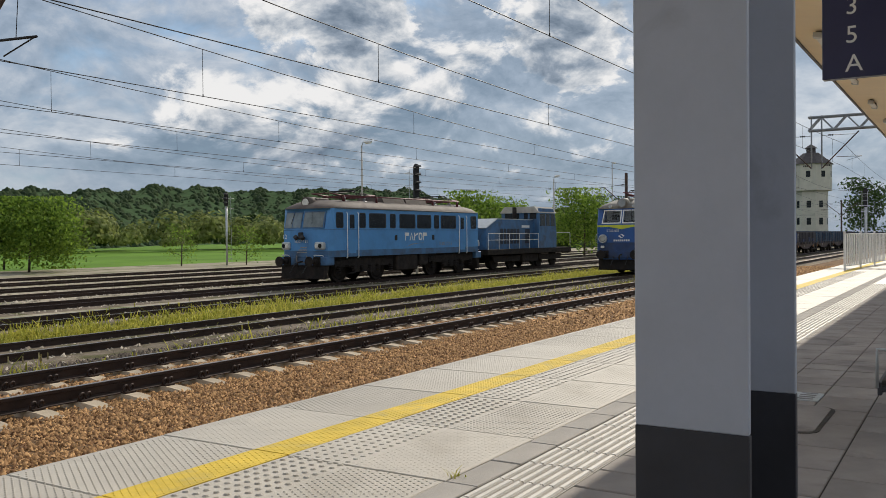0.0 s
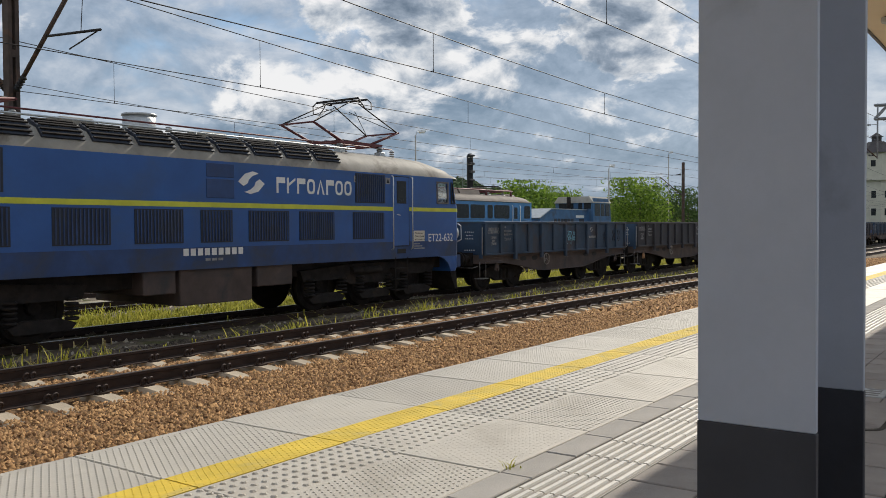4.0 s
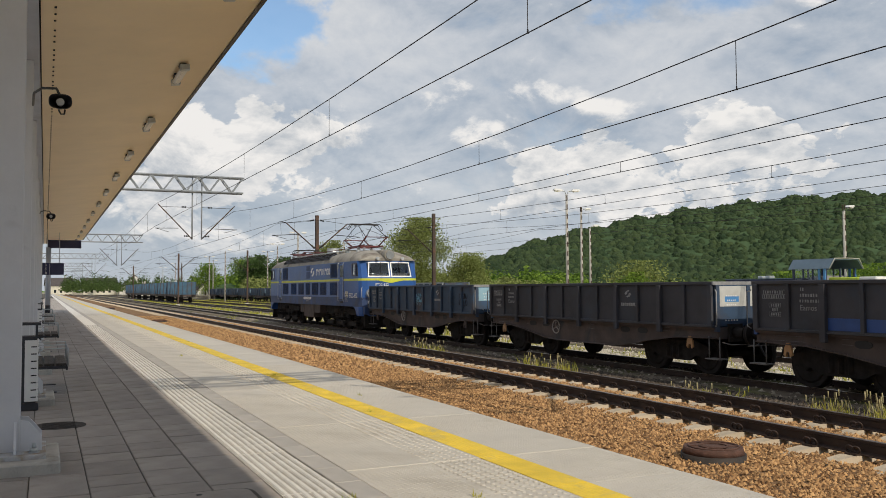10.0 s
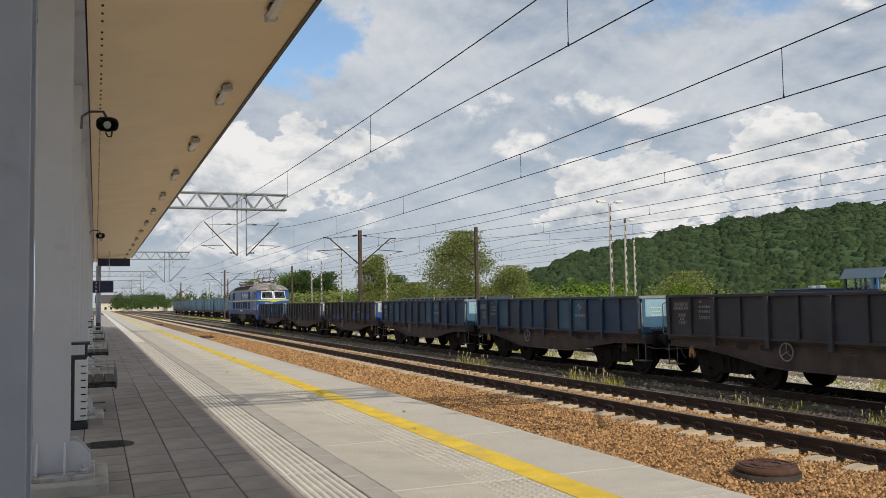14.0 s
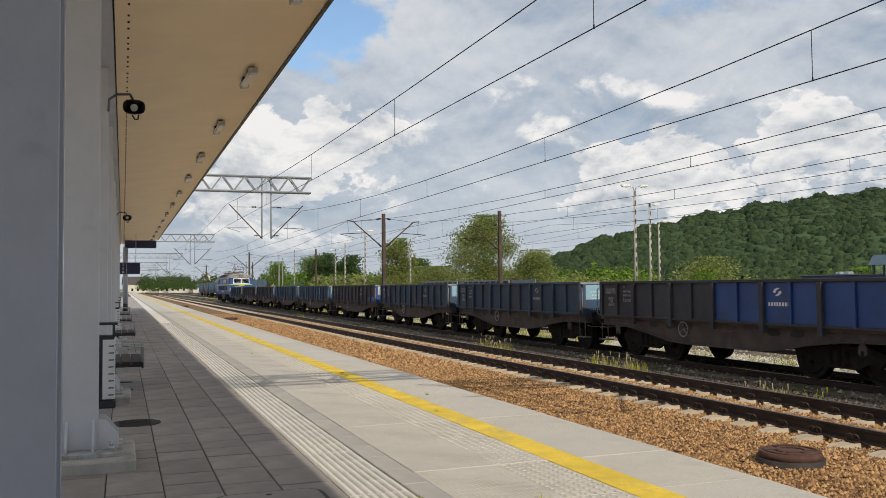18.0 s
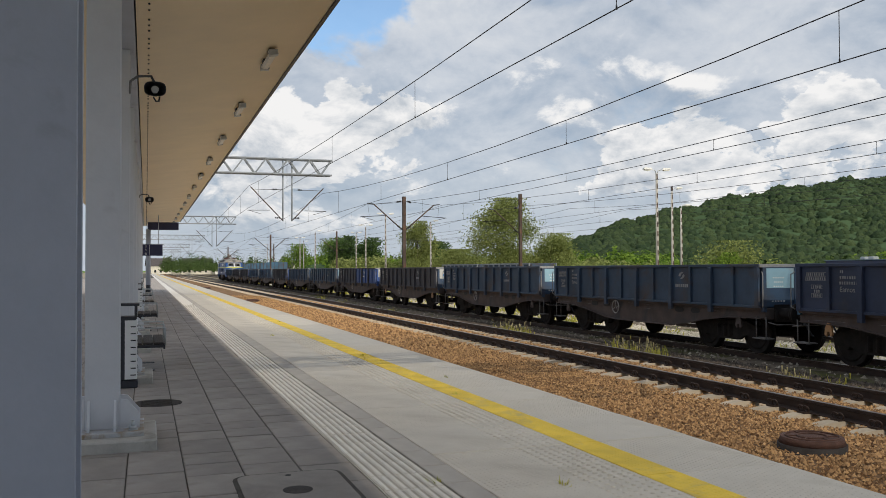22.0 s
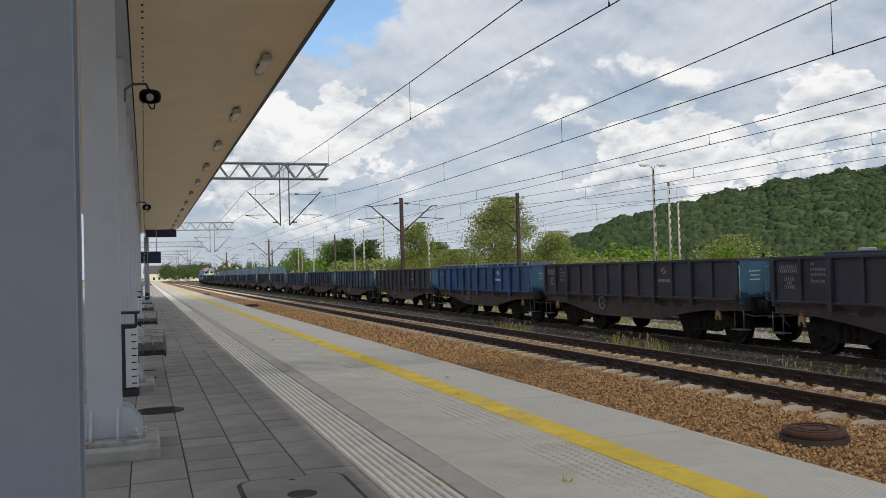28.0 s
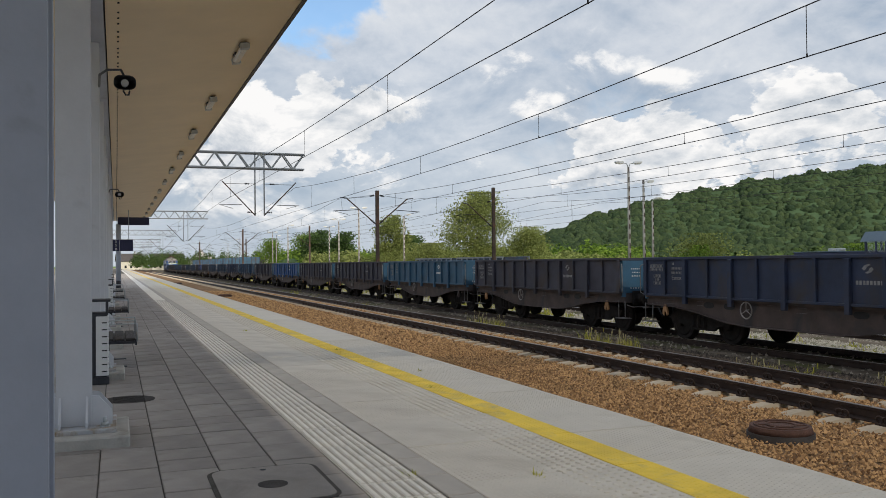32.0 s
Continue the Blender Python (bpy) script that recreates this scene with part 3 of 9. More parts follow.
def make_track(n, yc, zc):
    t = thing("railway_track", "brown steel rails on ballasted sleepers" if n else "main-line rails clipped to pale concrete sleepers", "railway track", group="yard tracks", kind="structure")
    for s in (-0.7525, 0.7525):
        bm = bm_new()
        prism(bm, rail_outline(yc + s, zc), "x", X0, X1)
        r = part("rail", bm, M_RAIL, t, "rusty flat-bottom rail")
        bm = bm_new()
        box(bm, X0, X1, yc + s - 0.030, yc + s + 0.030, zc - 0.0045, zc)
        part("rail_head", bm, M_RAILTOP if n < 3 else M_RAIL, r, "worn running surface")
    return t


TRACK_OBS = [make_track(i, yc, zc) for i, (yc, zc) in enumerate(TRACKS)]

# platform body, its edge wall and the sub-base under the paving
bm = bm_new()
box(bm, X0, 150.0, -22.0, EDGE + 0.02, -1.2, PLAT - 0.009)
platform = solo("platform", bm, M_JOINT, "long paved island platform with slab edge", "platform", kind="structure")

# canopy: soffit sheet, edge fascia and roof above, on a row of steel columns
CAN_X0, CAN_X1 = -62.0, 62.0
SEAM_Y, SEAM_Z, CEDGE_Y, CEDGE_Z = -9.28, 5.06, -6.75, 5.40
canopy = thing("platform_canopy", "long cream-soffit platform roof with a dark fascia", "canopy", kind="structure")
bm = bm_new()
prism(bm, [(SEAM_Y, SEAM_Z), (CEDGE_Y, CEDGE_Z), (CEDGE_Y, CEDGE_Z + 0.03), (SEAM_Y, SEAM_Z + 0.03)], "x", CAN_X0, CAN_X1)
part("soffit", bm, M_SOFFIT, canopy, "smooth cream sheet-metal soffit")
bm = bm_new()
prism(bm, [(CEDGE_Y, CEDGE_Z - 0.03), (CEDGE_Y + 0.05, CEDGE_Z - 0.03), (CEDGE_Y + 0.09, CEDGE_Z + 0.30), (CEDGE_Y, CEDGE_Z + 0.30)], "x", CAN_X0, CAN_X1)
part("fascia", bm, M_ANTHRACITE, canopy, "dark grey edge fascia")
bm = bm_new()
prism(bm, [(CEDGE_Y, CEDGE_Z + 0.22), (CEDGE_Y, CEDGE_Z + 0.28), (-9.55, SEAM_Z + 0.30), (-12.35, CEDGE_Z + 0.28), (-12.35, CEDGE_Z + 0.22), (-9.55, SEAM_Z + 0.22)], "x", CAN_X0, CAN_X1)
part("roof_deck", bm, M_ANTHRACITE, canopy, "dark butterfly roof deck")
bm = bm_new()
prism(bm, [(-9.82, SEAM_Z), (-12.35, CEDGE_Z), (-12.35, CEDGE_Z + 0.03), (-9.82, SEAM_Z + 0.03)], "x", CAN_X0, CAN_X1)
part("soffit", bm, M_SOFFIT, canopy, "smooth cream sheet-metal soffit")
bm = bm_new()
box(bm, CAN_X0, CAN_X1, -9.80, -9.30, SEAM_Z - 0.02, SEAM_Z + 0.24)
part("gutter_beam", bm, M_STEEL_GREY, canopy, "grey spine beam over the columns")
bm = bm_new()
x = CAN_X0 + 0.4
while x < CAN_X1:
    for d in (0.0, 0.28, 0.56):
        rod(bm, (x + d, SEAM_Y + 0.16, SEAM_Z + 0.004), (x + d, SEAM_Y + 0.16, SEAM_Z + 0.03), 0.014, 0.014, 6)
    x += 1.0
part("rivets", bm, M_BLACK, canopy)["kind"] = "stuff"

COL_X = [-2.76 + 4.83 * k for k in range(-12, 2)]     # front faces, seen from the far end
COL_Y = -9.53


def make_column(paint):
    """Steel H column on a bolted foot with gussets, on a concrete block. Local: front face at x = 0, the web runs to -x."""
    c = thing("canopy_column", "painted steel H-section column bolted to concrete", "column", group="canopy columns")
    w, d, t = 0.152, 0.34, 0.022
    z0, z1 = 0.182, SEAM_Z - PLAT + 0.02
    for nm, x0, x1 in (("flange", -t, 0.0), ("flange", -d, -d + t)):
        bm = bm_new()
        box(bm, x0, x1, -w, w, z0, z1, 0.004)
        part(nm, bm, paint, c)
    bm = bm_new()
    box(bm, -d + t, -t, -0.008, 0.008, z0, z1)
    part("web", bm, paint, c)
    bm = bm_new()
    box(bm, -d - 0.20, 0.24, -0.36, 0.37, 0.143, 0.184, 0.005)
    plate = part("base_plate", bm, M_PLATE, c, "rust-stained base plate")
    bm = bm_new()
    box(bm, -d - 0.30, 0.44, -0.46, 0.485, 0.0, 0.145, 0.014)
    part("concrete_block", bm, M_CONC, c, "weathered concrete plinth")
    for x in (-0.012, -d + 0.012):
        for q in (-1, 1):
            bm = bm_new()
            prism(bm, [(q * w, z0), (q * 0.335, z0), (q * 0.335, z0 + 0.13), (q * 0.22, z0 + 0.27), (q * w, z0 + 0.28)], "x", x - 0.011, x + 0.011)
            part("gusset", bm, paint, c)
    for q in (-1, 1):
        bm = bm_new()
        prism(bm, [(0.0, z0), (0.15, z0), (0.15, z0 + 0.05), (0.02, z0 + 0.27), (0.0, z0 + 0.27)], "y", q * 0.115 - 0.01, q * 0.115 + 0.01)
        part("gusset", bm, paint, c)
    for x in (0.10, -d - 0.09):
        for q in (-1, 1):
            bm = bm_new()
            rod(bm, (x, q * 0.27, 0.184), (x, q * 0.27, 0.192), 0.048, 0.048, 14)
            rod(bm, (x, q * 0.27, 0.192), (x, q * 0.27, 0.224), 0.036, 0.036, 6)
            rod(bm, (x, q * 0.27, 0.224), (x, q * 0.27, 0.270), 0.017, 0.017, 8)
            part("anchor_bolt", bm, M_GALV, plate)
    return c


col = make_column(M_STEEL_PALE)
col.matrix_basis = pose(COL_X[0], COL_Y, PLAT - 0.045)
for x in COL_X[1:-1]:
    copy_thing(col, pose(x, COL_Y, PLAT - 0.045))
# the nearest column takes the darker blue-grey, the rest of the row the pale grey
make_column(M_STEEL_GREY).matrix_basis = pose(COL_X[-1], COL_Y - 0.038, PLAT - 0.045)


def make_portal():
    """The deep column with the dark kick zone, seen at the start."""
    c = thing("portal_column", "deep grey steel column with anthracite painted foot", "column", (9.68, -8.89, PLAT - 0.045))
    w, d, t = 0.170, 0.80, 0.030
    zp = 0.997
    for x0, x1 in ((0.0, t), (d - t, d)):
        bm = bm_new()
        box(bm, x0, x1, -w, w, zp, 5.2, 0.003)
        f = part("flange", bm, M_STEEL_GREY, c, "scuffed grey painted flange")
        bm = bm_new()
        box(bm, x0 - 0.0015, x1 + 0.0015, -w - 0.0015, w + 0.0015, 0.0, zp, 0.003)
        part("painted_foot", bm, M_ANTHRACITE, f, "black kick-zone paint")
    bm = bm_new()
    box(bm, t, d - t, 0.045, 0.065, zp, 5.2)
    web = part("web", bm, M_STEEL_GREY, c)
    bm = bm_new()
    box(bm, t, d - t, 0.0435, 0.0665, 0.0, zp)
    part("painted_foot", bm, M_ANTHRACITE, web)
    bm = bm_new()
    prism(bm, [(t, 2.02), (0.50, 1.70), (0.56, 1.62), (0.52, 1.55), (t, 1.28)], "y", -0.02, 0.0)
    part("gusset", bm, M_STEEL_GREY, c, "triangular stiffener plate")
    return c


make_portal()


# ---- the freight train on track 2 ----
TY, TZ = TRACKS[1]
SPEED_ROWS = [(0.0, 67.9), (2.5, 43.4), (5.0, 18.88), (7.0, -0.9), (9.0, -20.63), (19.0, -118.35), (23.0, -157.33), (28.0, -206.10), (31.0, -235.20), (32.0, -244.60)]   # s, x of the first wagon's leading end
PITCH = 11.55
COUPLED = 0.18               # the wagons stand this much closer to the locomotive


def wheelset(parent, x, r, y=0.75, dark=M_BOGIE):
    for s in (-1, 1):
        bm = bm_new()
        rod(bm, (0, s * (y - 0.06), 0), (0, s * (y + 0.075), 0), r, r, 24)
        rod(bm, (0, s * (y - 0.09), 0), (0, s * (y - 0.06), 0), r + 0.028, r + 0.028, 24)
        rod(bm, (0, s * (y + 0.075), 0), (0, s * (y + 0.085), 0), r * 0.8, r * 0.7, 24)
        w = part("wheel", bm, dark, parent, "", Matrix.Translation((x, 0, r)))
        if s < 0:
            bm = bm_new()
            rod(bm, (0, s * (y + 0.08), 0), (0, s * (y + 0.22), 0), 0.13, 0.12, 12)
            part("axle_box", bm, dark, w)
    bm = bm_new()
    rod(bm, (x, -y, r), (x, y, r), 0.08, 0.08, 8)
    part("axle", bm, dark, parent)


def buffers(parent, x, sgn, z=1.06, length=0.55, label=""):
    for s in (-1, 1):
        bm = bm_new()
        box(bm, min(x, x + sgn * 0.06), max(x, x + sgn * 0.06), s * 0.875 - 0.20, s * 0.875 + 0.20, z - 0.2, z + 0.2, 0.01)
        rod(bm, (x + sgn * 0.05, s * 0.875, z), (x + sgn * 0.34, s * 0.875, z), 0.125, 0.115, 14)
        rod(bm, (x + sgn * 0.30, s * 0.875, z), (x + sgn * (length - 0.05), s * 0.875, z), 0.085, 0.085, 12)
        rod(bm, (x + sgn * (length - 0.05), s * 0.875, z), (x + sgn * length, s * 0.875, z), 0.235, 0.225, 18)
        part("buffer", bm, M_BOGIE, parent, label)
    bm = bm_new()
    bent(bm, [(x, 0, z), (x + sgn * 0.3, 0, z - 0.04), (x + sgn * 0.38, 0, z - 0.18), (x + sgn * 0.26, 0, z - 0.24)], 0.04, 6)
    part("coupling_hook", bm, M_BOGIE, parent)
    for s in (-0.35, 0.4):
        bm = bm_new()
        bent(bm, [(x, s, z - 0.1), (x + sgn * 0.2, s, z - 0.28), (x + sgn * 0.32, s + 0.04, z - 0.5), (x + sgn * 0.42, s + 0.02, z - 0.52)], 0.024, 6)
        part("brake_hose", bm, M_BLACK, parent)


def emblem(parent, c, size, material, m=None):
    """Company mark as a plain shape: a tilted lens split in two curls."""
    bm = bm_new()
    for s in (1, -1):
        pts = [(-0.55, 0.02), (-0.28, 0.27), (0.05, 0.36), (0.30, 0.30), (0.05, 0.22), (-0.12, 0.10), (-0.16, -0.02), (-0.34, -0.12)]
        prism(bm, [(c[0] + s * a * size, c[2] + s * b * size) for a, b in pts], "y", c[1] - 0.003, c[1] + 0.003)
    return part("emblem", bm, material, parent, "company mark as a plain shape")


def bar(parent, x0, x1, y, z0, z1, material, name="stencil_bar"):
    bm = bm_new()
    box(bm, x0, x1, y - 0.003, y + 0.003, z0, z1)
    return part(name, bm, material, parent)


W_LEN, W_HALF = 10.45, 1.40


def make_wagon(paint, lower, end_panel, seed, patch=None, patches=(), ends=None, mark_mat=None):
    rnd = random.Random(seed)
    g = thing("open_wagon", "", "freight wagon", group="open wagons of the train")
    L2, z0, z1 = W_LEN / 2, 1.13, 2.13
    bm = bm_new()
    box(bm, -L2 + 0.05, L2 - 0.05, -W_HALF, W_HALF, z0 - 0.06, z0)
    part("floor", bm, M_FRAME, g)
    for s in (-1, 1):
        bm = bm_new()
        box(bm, -L2 + 0.10, L2 - 0.10, s * W_HALF - 0.012, s * W_HALF + 0.012, z0, z1 - 0.04)
        side = part("side_wall", bm, paint, g, "ribbed steel side")
        bm = bm_new()
        box(bm, -L2 + 0.04, L2 - 0.04, s * (W_HALF + 0.01) - 0.055, s * (W_HALF + 0.01) + 0.055, z1 - 0.07, z1, 0.008)
        part("top_rail", bm, paint, side)
        bm = bm_new()
        box(bm, -L2 + 0.04, L2 - 0.04, s * (W_HALF + 0.01) - 0.05, s * (W_HALF + 0.01) + 0.05, z0 - 0.01, z0 + 0.045, 0.006)
        part("bottom_rail", bm, paint, side)
        for i0, i1, za, zb, pm in patches if s < 0 else ():
            for i in range(i0, i1):
                xa = -L2 + 0.12 + (W_LEN - 0.24) * i / 12
                bm = bm_new()
                box(bm, xa + 0.05, xa + (W_LEN - 0.24) / 12 - 0.05, -W_HALF - 0.017, -W_HALF - 0.012, za, zb)
                part("repainted_panel", bm, pm, side, "bright blue repainted side panel")
        n = 12
        far_posts = bm_new()
        for i in range(n + 1):
            x = -L2 + 0.12 + (W_LEN - 0.24) * i / n
            main = i % 2 == 0 and 0 < i < n
            hw = 0.065 if main or i in (0, n) else 0.042
            zb = z0 - 0.17 if main else z0 + 0.02
            y0, y1 = s * (W_HALF + 0.012), s * (W_HALF + (0.105 if main else 0.075))
            bm = bm_new() if s < 0 else far_posts
            box(bm, x - hw, x + hw, min(y0, y1), max(y0, y1), zb, z1 - 0.07, 0.008)
            if s < 0:
                part("post", bm, patch if patch and x > 0.7 and not main else paint, side)
        if s > 0:
            part("posts", far_posts, paint, side)["kind"] = "stuff"
        # fish-bellied side sill with slots
        o = [(-L2 + 0.05, z0 - 0.06), (-L2 + 0.05, 0.88), (-3.9, 0.85), (-3.0, 0.74), (-1.9, 0.56), (-1.3, 0.52), (1.3, 0.52), (1.9, 0.56), (3.0, 0.74), (3.9, 0.85), (L2 - 0.05, 0.88), (L2 - 0.05, z0 - 0.06)]
        bm = bm_new()
        prism(bm, o, "y", s * 1.30 - 0.012, s * 1.30 + 0.012)
        sill = part("side_sill", bm, lower, g, "fish-bellied side sill")
        bm = bm_new()
        lip = o[1:-1]
        prism(bm, lip + [(xa, za + 0.02) for xa, za in lip[::-1]], "y", min(s * 1.30, s * 1.40), max(s * 1.30, s * 1.40))
        part("flange", bm, lower, sill)
        for xs in (-2.66, -1.92, 1.88, 2.58) if s < 0 else ():
            bm = bm_new()
            pts = [(xs + 0.19 * math.copysign(abs(math.cos(a)) ** 0.6, math.cos(a)), 0.955 + 0.072 * math.sin(a)) for a in [2 * math.pi * k / 14 for k in range(14)]]
            prism(bm, pts, "y", s * 1.318 - 0.004, s * 1.318 + 0.004)
            part("slot", bm, M_BLACK, sill, "dark oval opening")
        bm = bm_new()
        c = (-1.25, s * 1.40, 0.90)
        torus(bm, c, (0, 1, 0), 0.185, 0.016, 22, 6)
        for k in range(3):
            a = radians(90 + 120 * k)
            rod(bm, c, (c[0] + 0.18 * math.cos(a), c[1], c[2] + 0.18 * math.sin(a)), 0.011, 0.011, 6)
        rod(bm, (c[0], s * 1.30, c[2]), c, 0.022, 0.022, 8)
        part("handwheel", bm, M_WHEELRIM, g, "spoked parking-brake wheel")
        for xs in (-4.35, 4.35):
            bm = bm_new()
            prism(bm, [(xs - 0.09, 0.80), (xs - 0.11, 0.66), (xs - 0.05, 0.62), (xs - 0.03, 0.72), (xs + 0.03, 0.72), (xs + 0.05, 0.62), (xs + 0.11, 0.66), (xs + 0.09, 0.80), (xs + 0.035, 0.90), (xs - 0.035, 0.90)], "y", s * 1.36 - 0.02, s * 1.36 + 0.02)
            part("towing_hook", bm, M_ORANGE if rnd.random() < 0.6 else lower, g, "anchor-shaped rope hook")
        for xs in (-0.35, 0.62) if s < 0 else ():
            bm = bm_new()
            box(bm, xs - 0.13, xs + 0.13, s * 1.312 - 0.006, s * 1.312 + 0.006, 0.80 + 0.06 * rnd.random(), 0.95, 0.003)
            part("data_plate", bm, lower, sill)
        yl = s * (W_HALF + 0.016)
        bm = bm_new()
        for xs, zs, w, n in ((-4.62, 1.90, 0.50, 8), (-4.62, 1.81, 0.56, 9), (-4.60, 1.64, 0.24, 4), (-4.60, 1.55, 0.18, 3), (-4.60, 1.46, 0.24, 4), (-3.92, 1.96, 0.10, 2), (-3.76, 1.84, 0.44, 7), (-3.74, 1.73, 0.50, 8)):
            w0 = w / n
            for k in range(n):
                h = 0.026 + 0.006 * rnd.random()
                xa = xs - w / 2 + k * w0
                box(bm, xa, xa + w0 * rnd.uniform(0.35, 0.62), yl - 0.003, yl + 0.003, zs - h, zs + h)
        for zs, w in ((1.90, 0.58), (1.81, 0.64), (1.64, 0.30), (1.46, 0.30)):       # thin frames round the data
            for zz in (zs - 0.042, zs + 0.038):
                box(bm, -4.62 - w / 2, -4.62 + w / 2, yl - 0.003, yl + 0.003, zz, zz + 0.006)
            for xx in (-4.62 - w / 2, -4.62 + w / 2):
                box(bm, xx - 0.003, xx + 0.003, yl - 0.003, yl + 0.003, zs - 0.042, zs + 0.044)
        part("stencil_text", bm, M_LETTER_WORN, side, "worn white stencilled data")["kind"] = "stuff"
        if s < 0:
            letters("Eamos", 0.155, M_LETTER_WORN, "type_letters", side, pose(-3.99, yl - 0.003, 1.55, 90, 0, 0), "worn white type letters", 0.001)
        emblem(side, (2.14, yl, 1.85), 0.25, mark_mat or M_LETTER_WORN)
        bm = bm_new()
        for k in range(8):
            box(bm, 1.86 + 0.083 * k, 1.915 + 0.083 * k, yl - 0.003, yl + 0.003, 1.545, 1.625)
        part("company_mark_bar", bm, mark_mat or M_LETTER_WORN, side)["kind"] = "stuff"
        bm = bm_new()
        for xs, w, h in ((-4.4, 0.9, 0.0), (-3.0, 0.24, 0.0), (-0.55, 0.26, 0.1), (0.35, 0.30, -0.02), (3.4, 0.4, 0.05)):       # faint chalk and stencil frames on the sill
            for zz in (0.93 + h, 1.03 + h * 0.5):
                box(bm, xs - w / 2, xs + w / 2, s * 1.3155 - 0.003, s * 1.3155 + 0.003, zz, zz + 0.007)
        part("stencil_frame", bm, M_LETTER_FAINT, sill)["kind"] = "stuff"
    for s in (-1, 1):
        bm = bm_new()
        box(bm, s * (L2 - 0.09) - 0.012, s * (L2 - 0.09) + 0.012, -W_HALF, W_HALF, z0, z1 - 0.04)
        e = part("end_wall", bm, ends or paint, g, "ribbed end wall")
        bm = bm_new()
        box(bm, s * (L2 - 0.06) - 0.05, s * (L2 - 0.06) + 0.05, -W_HALF - 0.05, W_HALF + 0.05, z1 - 0.08, z1 - 0.002, 0.008)
        part("top_rail", bm, M_LETTER_WORN if end_panel and s > 0 else paint, e)
        for yy in (-1.33, -0.45, 0.45, 1.33):
            bm = bm_new()
            box(bm, s * (L2 - 0.03) - 0.045, s * (L2 - 0.03) + 0.045, yy - 0.05, yy + 0.05, z0 - 0.1, z1 - 0.08, 0.006)
            part("post", bm, ends or paint, e)
        bm = bm_new()
        for k in range(4):
            w = (0.34, 0.26, 0.30, 0.40)[k]
            zk = 1.80 - 0.10 * k if k < 3 else 1.26
            for q in range(5):
                box(bm, s * (L2 - 0.005) - 0.003, s * (L2 - 0.005) + 0.003, -0.92 - w / 2 + w / 5 * q, -0.92 - w / 2 + w / 5 * (q + 0.45), zk, zk + 0.03)
        part("stencil_text", bm, M_LETTER, e)["kind"] = "stuff"
        bm = bm_new()
        box(bm, min(s * (L2 - 0.078), s * (L2 - 0.01)), max(s * (L2 - 0.078), s * (L2 - 0.01)), -1.28, 1.28, 1.15, 2.05)
        part("end_sheet", bm, ends or paint, e)
        # pale sheets over the upper half of the +x end only
        if s > 0 and end_panel:
            for ya, yb in ((-1.28, -0.50), (-0.40, 0.40), (0.50, 1.28)):
                bm = bm_new()
                box(bm, L2 - 0.0095, L2 - 0.0065, ya, yb, 1.58, 2.03)
                part("end_panel", bm, M_PANEL if end_panel == 1 else M_CREAM, e, "pale upper end panel")
            if end_panel == 2:
                bm = bm_new()
                box(bm, L2 - 0.0066, L2 - 0.0056, -1.12, -0.72, 1.68, 1.80)
                part("blue_patch", bm, M_EU, e, "light blue patch on the end")
        bm = bm_new()
        rod(bm, (s * (L2 + 0.05), -1.34, 0.92), (s * (L2 + 0.05), -1.34, 0.44), 0.014, 0.014, 6)
        rod(bm, (s * (L2 - 0.28), -1.34, 0.92), (s * (L2 - 0.28), -1.34, 0.44), 0.014, 0.014, 6)
        box(bm, s * (L2 - 0.115) - 0.22, s * (L2 - 0.115) + 0.22, -1.42, -1.16, 0.42, 0.445)
        part("step", bm, M_LETTER_FAINT, g, "hanging shunter's step")
        bm = bm_new()
        bent(bm, [(s * (L2 + 0.02), -1.25, 0.80), (s * (L2 + 0.30), -1.25, 0.76), (s * (L2 + 0.38), -0.55, 0.76), (s * (L2 + 0.02), -0.50, 0.80)], 0.014, 6)
        part("coupler_rail", bm, M_LETTER_FAINT, g, "dull bent rail under the buffers")
        bm = bm_new()
        bent(bm, [(s * (L2 + 0.03), -1.42, 1.15), (s * (L2 + 0.10), -1.46, 1.2), (s * (L2 + 0.10), -1.46, 1.9), (s * (L2 + 0.02), -1.42, 1.95)], 0.014, 6)
        part("grab_rail", bm, M_LETTER_WORN, e, "pale grab rail")
        bm = bm_new()
        box(bm, min(s * (L2 - 0.12), s * L2), max(s * (L2 - 0.12), s * L2), -1.32, 1.32, 0.86, 1.12, 0.01)
        part("headstock", bm, lower, g)
        buffers(g, s * L2, s, 1.0, 0.55)
    for xb in (-3.4, 3.4):
        b = tagged(new("bogie"), "two-axle cast-steel bogie")
        b.parent = g
        b.matrix_basis = Matrix.Translation((xb, 0, 0))
        for xw in (-0.92, 0.92):
            wheelset(b, xw, 0.46)
        for s in (-1, 1):
            bm = bm_new()
            prism(bm, [(-1.22, 0.62), (-1.1, 0.42), (-0.72, 0.42), (-0.5, 0.30), (0.5, 0.30), (0.72, 0.42), (1.1, 0.42), (1.22, 0.62), (0.8, 0.76), (-0.8, 0.76)], "y", s * 0.98 - 0.05, s * 0.98 + 0.05)
            part("side_frame", bm, M_BOGIE, b)
            bm = bm_new()
            for k in (-0.22, 0.0, 0.22):
                rod(bm, (k, s * 1.0, 0.36), (k, s * 1.0, 0.66), 0.075, 0.075, 10)
            part("spring_nest", bm, M_BOGIE, b)
    return g


def box_side(bm, x0, x1, z0, z1, y=-1.452, th=0.006):
    return box(bm, x0, x1, y - th, y + th, z0, z1)


